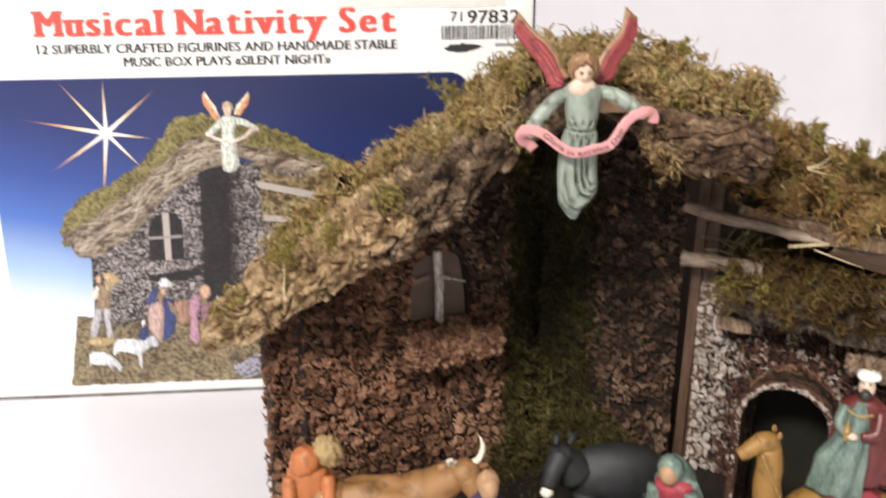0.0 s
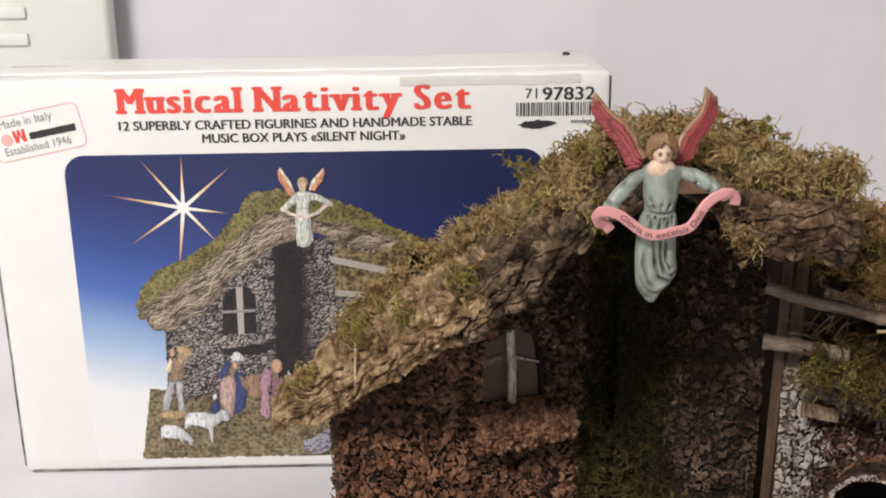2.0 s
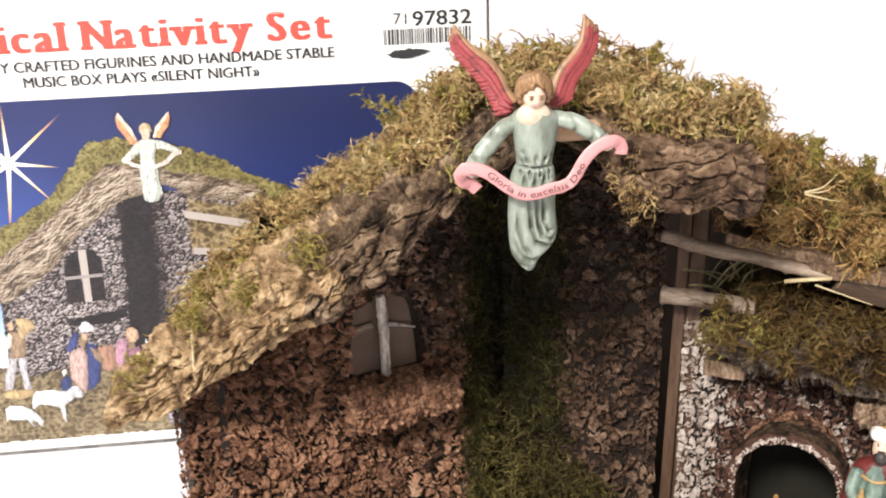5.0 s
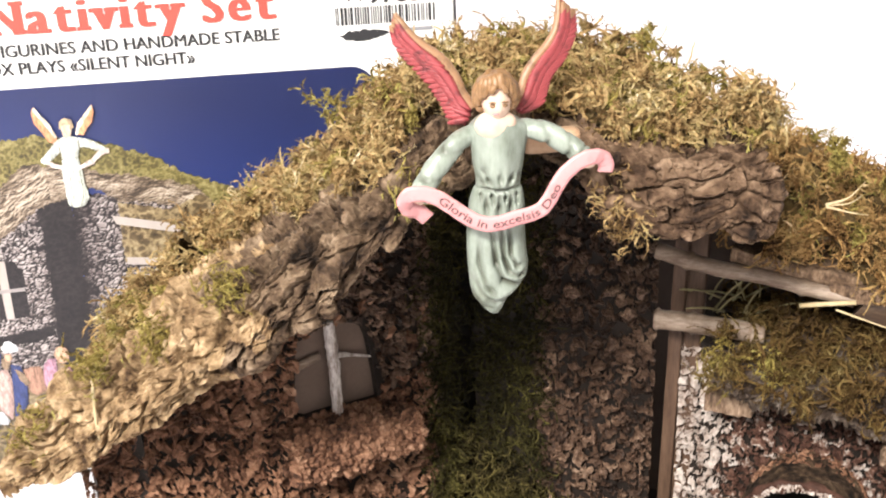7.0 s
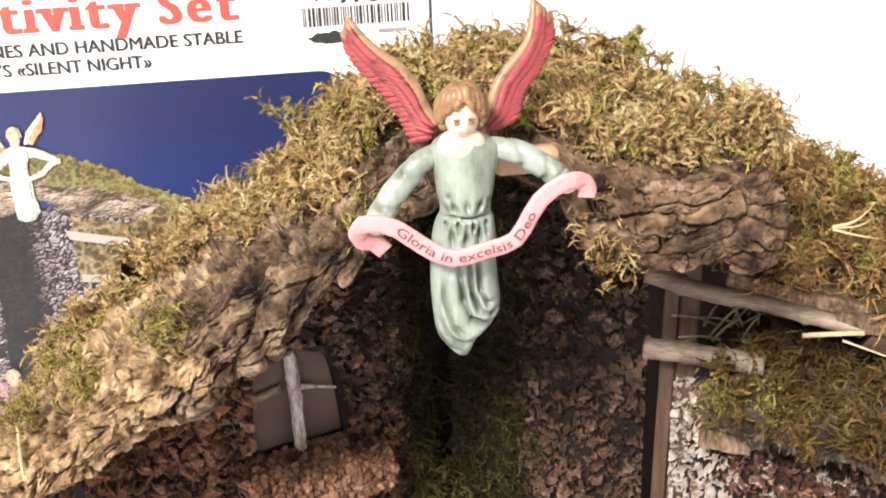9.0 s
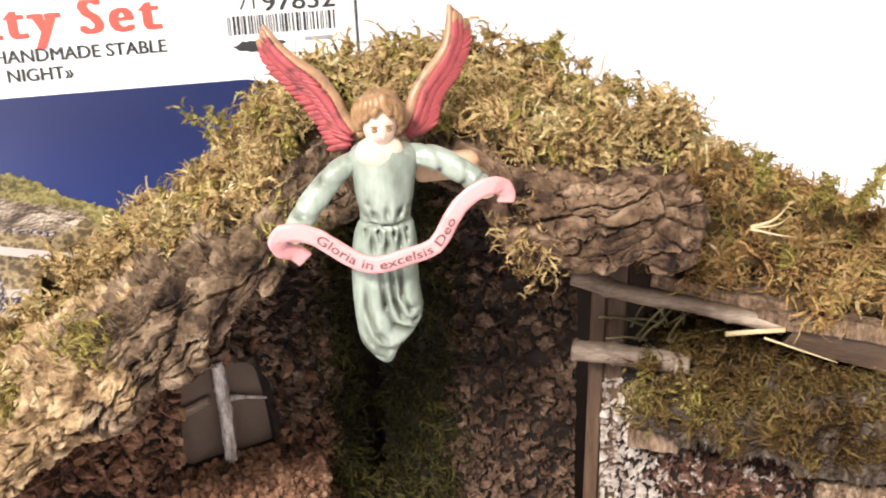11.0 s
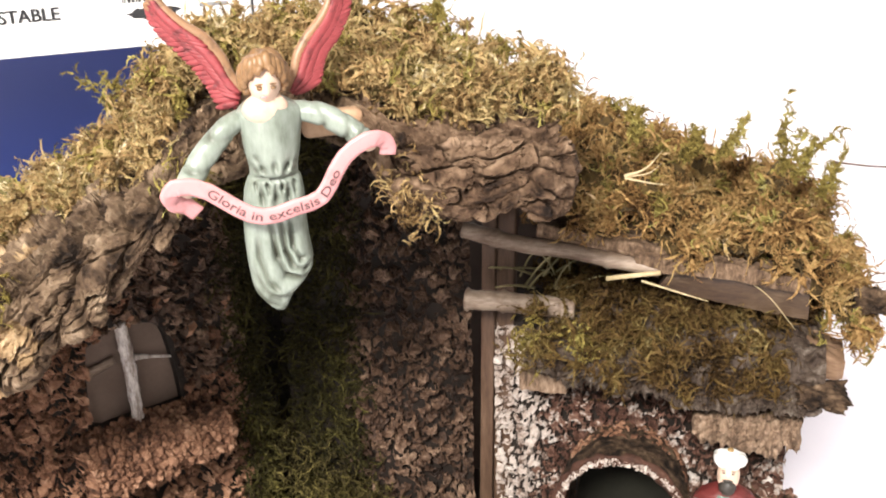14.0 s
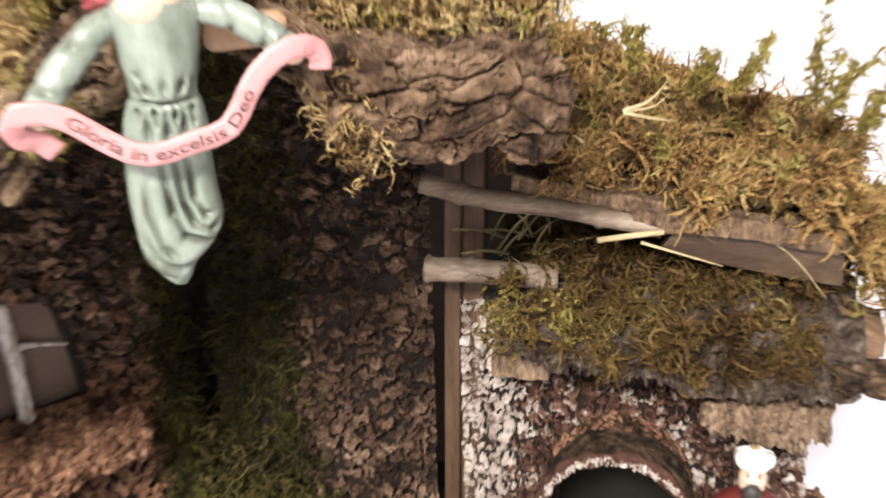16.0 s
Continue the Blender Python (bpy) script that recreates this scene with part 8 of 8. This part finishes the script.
def ox():
    b = Builder()
    x, y = -0.018, 0.470
    b.ball((x - 0.012, y, 0.074), (0.040, 0.017, 0.020), 0, 40, 26, None, lumps(6, 0.09))
    b.ball((x - 0.040, y, 0.076), (0.017, 0.016, 0.020), 0, 22, 14)
    b.ball((x + 0.016, y, 0.078), (0.018, 0.015, 0.019), 0, 22, 14)
    b.smooth_tube([(x + 0.020, y, 0.082), (x + 0.032, y - 0.003, 0.092), (x + 0.040, y - 0.006, 0.098)], [0.014, 0.0115, 0.009], 0, 18)
    b.ball((x + 0.042, y - 0.008, 0.099), (0.0095, 0.0085, 0.0095), 0, 20, 14)
    b.smooth_tube([(x + 0.044, y - 0.010, 0.097), (x + 0.049, y - 0.015, 0.089), (x + 0.051, y - 0.018, 0.085)], [0.0075, 0.0060, 0.0052], 0, 16)
    for s in (-1, 1):
        k = 1.0 if s > 0 else 0.62
        b.smooth_tube([(x + 0.042 + s * 0.005, y - 0.006, 0.105), (x + 0.042 + s * 0.009, y - 0.006 - (1 - k) * 0.008, 0.105 + 0.004 * k), (x + 0.042 + s * 0.0105, y - 0.007 - (1 - k) * 0.02, 0.105 + 0.012 * k), (x + 0.042 + s * 0.0085, y - 0.008 - (1 - k) * 0.03, 0.105 + 0.019 * k)], [0.0022, 0.0020, 0.0015, 0.0004], 1, 10)
        b.ball((x + 0.041 + s * 0.011, y - 0.004, 0.102), (0.0048, 0.0020, 0.0026), 0, 10, 8)
    for dx, dy in ((-0.042, -0.009), (-0.040, 0.009), (0.018, -0.009), (0.020, 0.009)):
        b.smooth_tube([(x + dx, y + dy, 0.066), (x + dx, y + dy, 0.046), (x + dx + 0.001, y + dy, GROUND + 0.001)], [0.0085, 0.0055, 0.0050], 0, 12)
    b.smooth_tube([(x - 0.055, y, 0.086), (x - 0.060, y - 0.002, 0.070), (x - 0.058, y - 0.003, 0.048)], [0.0022, 0.0018, 0.0026], 0, 8)
    return statue("ox_figurine", b, [ox_mat, horn_mat], "tan ox figurine with ivory horns, standing by the window wall")


def donkey():
    b = Builder()
    x, y = 0.116, 0.492
    b.ball((x + 0.006, y, 0.076), (0.034, 0.016, 0.020), 0, 30, 20, None, lumps(4, 0.05))
    b.smooth_tube([(x - 0.020, y - 0.002, 0.080), (x - 0.028, y - 0.005, 0.090), (x - 0.032, y - 0.008, 0.095)], [0.013, 0.0095, 0.0078], 0, 16)
    b.smooth_tube([(x - 0.030, y - 0.008, 0.096), (x - 0.036, y - 0.014, 0.088), (x - 0.040, y - 0.018, 0.079)], [0.0078, 0.0064, 0.0046], 0, 16)
    b.ball((x - 0.0405, y - 0.0195, 0.077), (0.0042, 0.0036, 0.0038), 1, 12, 8)
    for s in (-1, 1):
        b.smooth_tube([(x - 0.029 + s * 0.004, y - 0.005, 0.101), (x - 0.027 + s * 0.005, y - 0.001, 0.104), (x - 0.024 + s * 0.005, y + 0.001, 0.106)], [0.0018, 0.0024, 0.0006], 0, 8)
    for dx, dy in ((-0.014, -0.009), (-0.012, 0.009), (0.028, -0.009), (0.030, 0.009)):
        b.smooth_tube([(x + dx, y + dy, 0.068), (x + dx, y + dy, 0.045), (x + dx, y + dy, GROUND + 0.001)], [0.0078, 0.0048, 0.0045], 0, 12)
    return statue("donkey_figurine", b, [donkey_mat, horn_mat], "dark grey donkey figurine with a pale muzzle, standing in the recess")


def robed(name, x, y, top, mats, label, lean=0.0, wide=0.016, hood=False, bundle=False):
    """A robed figure: gown, cloak, arms, head and hair or hood."""
    b = Builder()
    h = top - GROUND
    z = lambda t: GROUND + 0.001 + h * t
    b.robe([(x + lean, y, z(0.84), 0.004, 0.004, 0), (x + lean, y, z(0.80), wide * 0.62, 0.0070, 0.2), (x + lean * 0.7, y, z(0.62), wide * 0.66, 0.0085, 0.6), (x + lean * 0.3, y, z(0.3), wide * 0.86, 0.012, 1.0), (x, y, z(0.0), wide, 0.0145, 1.0)], 0, 48, 8, 0.10, 0.3)
    b.robe([(x + lean, y + 0.003, z(0.845), 0.0055, 0.004, 0), (x + lean, y + 0.004, z(0.78), wide * 0.74, 0.0072, 0.3), (x + lean * 0.6, y + 0.005, z(0.5), wide * 0.86, 0.010, 0.8), (x, y + 0.006, z(0.08), wide * 1.08, 0.0125, 1.0)], 1, 48, 7, 0.09, -0.3)
    b.smooth_tube([(x + lean - wide * 0.62, y - 0.002, z(0.77)), (x + lean - wide * 0.6, y - 0.010, z(0.62)), (x + lean - wide * 0.1, y - 0.014, z(0.60))], [0.0042, 0.0042, 0.0028], 1)
    b.smooth_tube([(x + lean + wide * 0.62, y - 0.002, z(0.77)), (x + lean + wide * 0.6, y - 0.010, z(0.62)), (x + lean + wide * 0.1, y - 0.014, z(0.61))], [0.0042, 0.0042, 0.0028], 1)
    b.ball((x + lean, y - 0.0145, z(0.605)), (0.0034, 0.0026, 0.0026), 2, 12, 8)
    hz = z(0.915)
    if bundle:      # stooped under the load, the hooded head drawn in
        b.ball((x + lean - 0.002, y, hz - 0.0060), (0.0092, 0.0088, 0.0105), 0, 30, 20, Matrix.Rotation(radians(20), 3, "Y"), lumps(7, 0.07))
    else:
        b.ball((x + lean, y - 0.003, hz), (0.0056, 0.0062, 0.0076), 2, 26, 18, None, lambda d: 0.15 * math.exp(-((d.x / 0.14) ** 2 + (d.z / 0.18) ** 2)) * (d.y < 0))
    if hood:
        b.ball((x + lean, y + 0.0008, hz + 0.0006), (0.0078, 0.0076, 0.0092), 1, 26, 18)
        b.smooth_tube([(x + lean, y + 0.004, hz), (x + lean, y + 0.007, hz - 0.012), (x + lean * 0.8, y + 0.008, hz - 0.03)], [0.007, 0.010, 0.012], 1, 18)
    elif not bundle:
        b.ball((x + lean, y + 0.0008, hz + 0.0012), (0.0066, 0.0068, 0.0080), 3, 26, 18, None, lumps(9, 0.10))
    if hood:
        spun = Matrix.Translation((x, y, 0)) @ Matrix.Rotation(radians(-38), 4, "Z") @ Matrix.Translation((-x, -y, 0))
        b.v = [tuple(spun @ Vector(q)) for q in b.v]
        lay = Matrix.Translation((x, y, z(0.55))) @ Matrix.Rotation(radians(-16), 4, "Y") @ Matrix.Rotation(radians(14), 4, "X") @ Matrix.Translation((-x, -y, -z(0.55)))
        b.v = [tuple((lay @ Vector(q)) if q[2] > z(0.55) else q) for q in b.v]
    if bundle:
        b.ball((x + lean + 0.0115, y + 0.002, hz - 0.0005), (0.0082, 0.0076, 0.0098), 3, 44, 32, Matrix.Rotation(radians(-20), 3, "Y"), lambda d: 0.22 * noise.noise(Vector(d) * 2.6) + 0.16 * noise.noise(Vector(d) * 7))
    return statue(name, b, mats, label)


king()
camel()
ox()
donkey()
robed("shepherd_figurine", -0.072, 0.468, 0.122, [orange_mat, orange_mat, fur_mat, fur_mat], "shepherd figurine in orange carrying a straw-coloured fleece on the shoulder", 0.004, 0.018, False, True)
robed("old_man_figurine", 0.034, 0.432, 0.117, [purple_mat, purple_mat, dark_skin_mat, dark_skin_mat], "bald old man figurine in a purple cloak", 0.0, 0.015)
robed("mother_figurine", 0.150, 0.446, 0.121, [crimson_mat, teal_mat, dark_skin_mat, hair_mat], "mother figurine in a crimson dress and sea-green hooded cloak", 0.0, 0.018, True)

# ---------------- single bark flakes of the window wall ----------------
piece_meshes = []
for k in range(12):
    v_, f_ = chip_cloud(np.zeros((1, 3)), np.array([[0.0, 0.0, 1.0]]), (0.0022, 0.0044), (0.0018, 0.0034), 300 + k, 0.15)
    piece_meshes.append(mesh_from("flake", v_, f_, chip_piece_mat, smooth=False))
rr = random.Random(77)
made = 0
while made < 300:
    u, v = rr.uniform(0.0, 0.178), rr.uniform(0.07, 0.24)
    if not region_a(u, v) or (0.078 < u < 0.172 and 0.112 < v < 0.152) or (u > 0.112 and v > 0.16 and rr.random() < 0.7):
        continue
    ob = new("flake", piece_meshes[made % 12])
    ob.parent = wall_a
    spin = Euler((rr.gauss(0, 0.22), rr.gauss(0, 0.22), rr.uniform(0, 6.28))).to_matrix().to_4x4()
    ob.matrix_basis = W1 @ Matrix.Translation((u, v, 0.0012)) @ spin
    made += 1
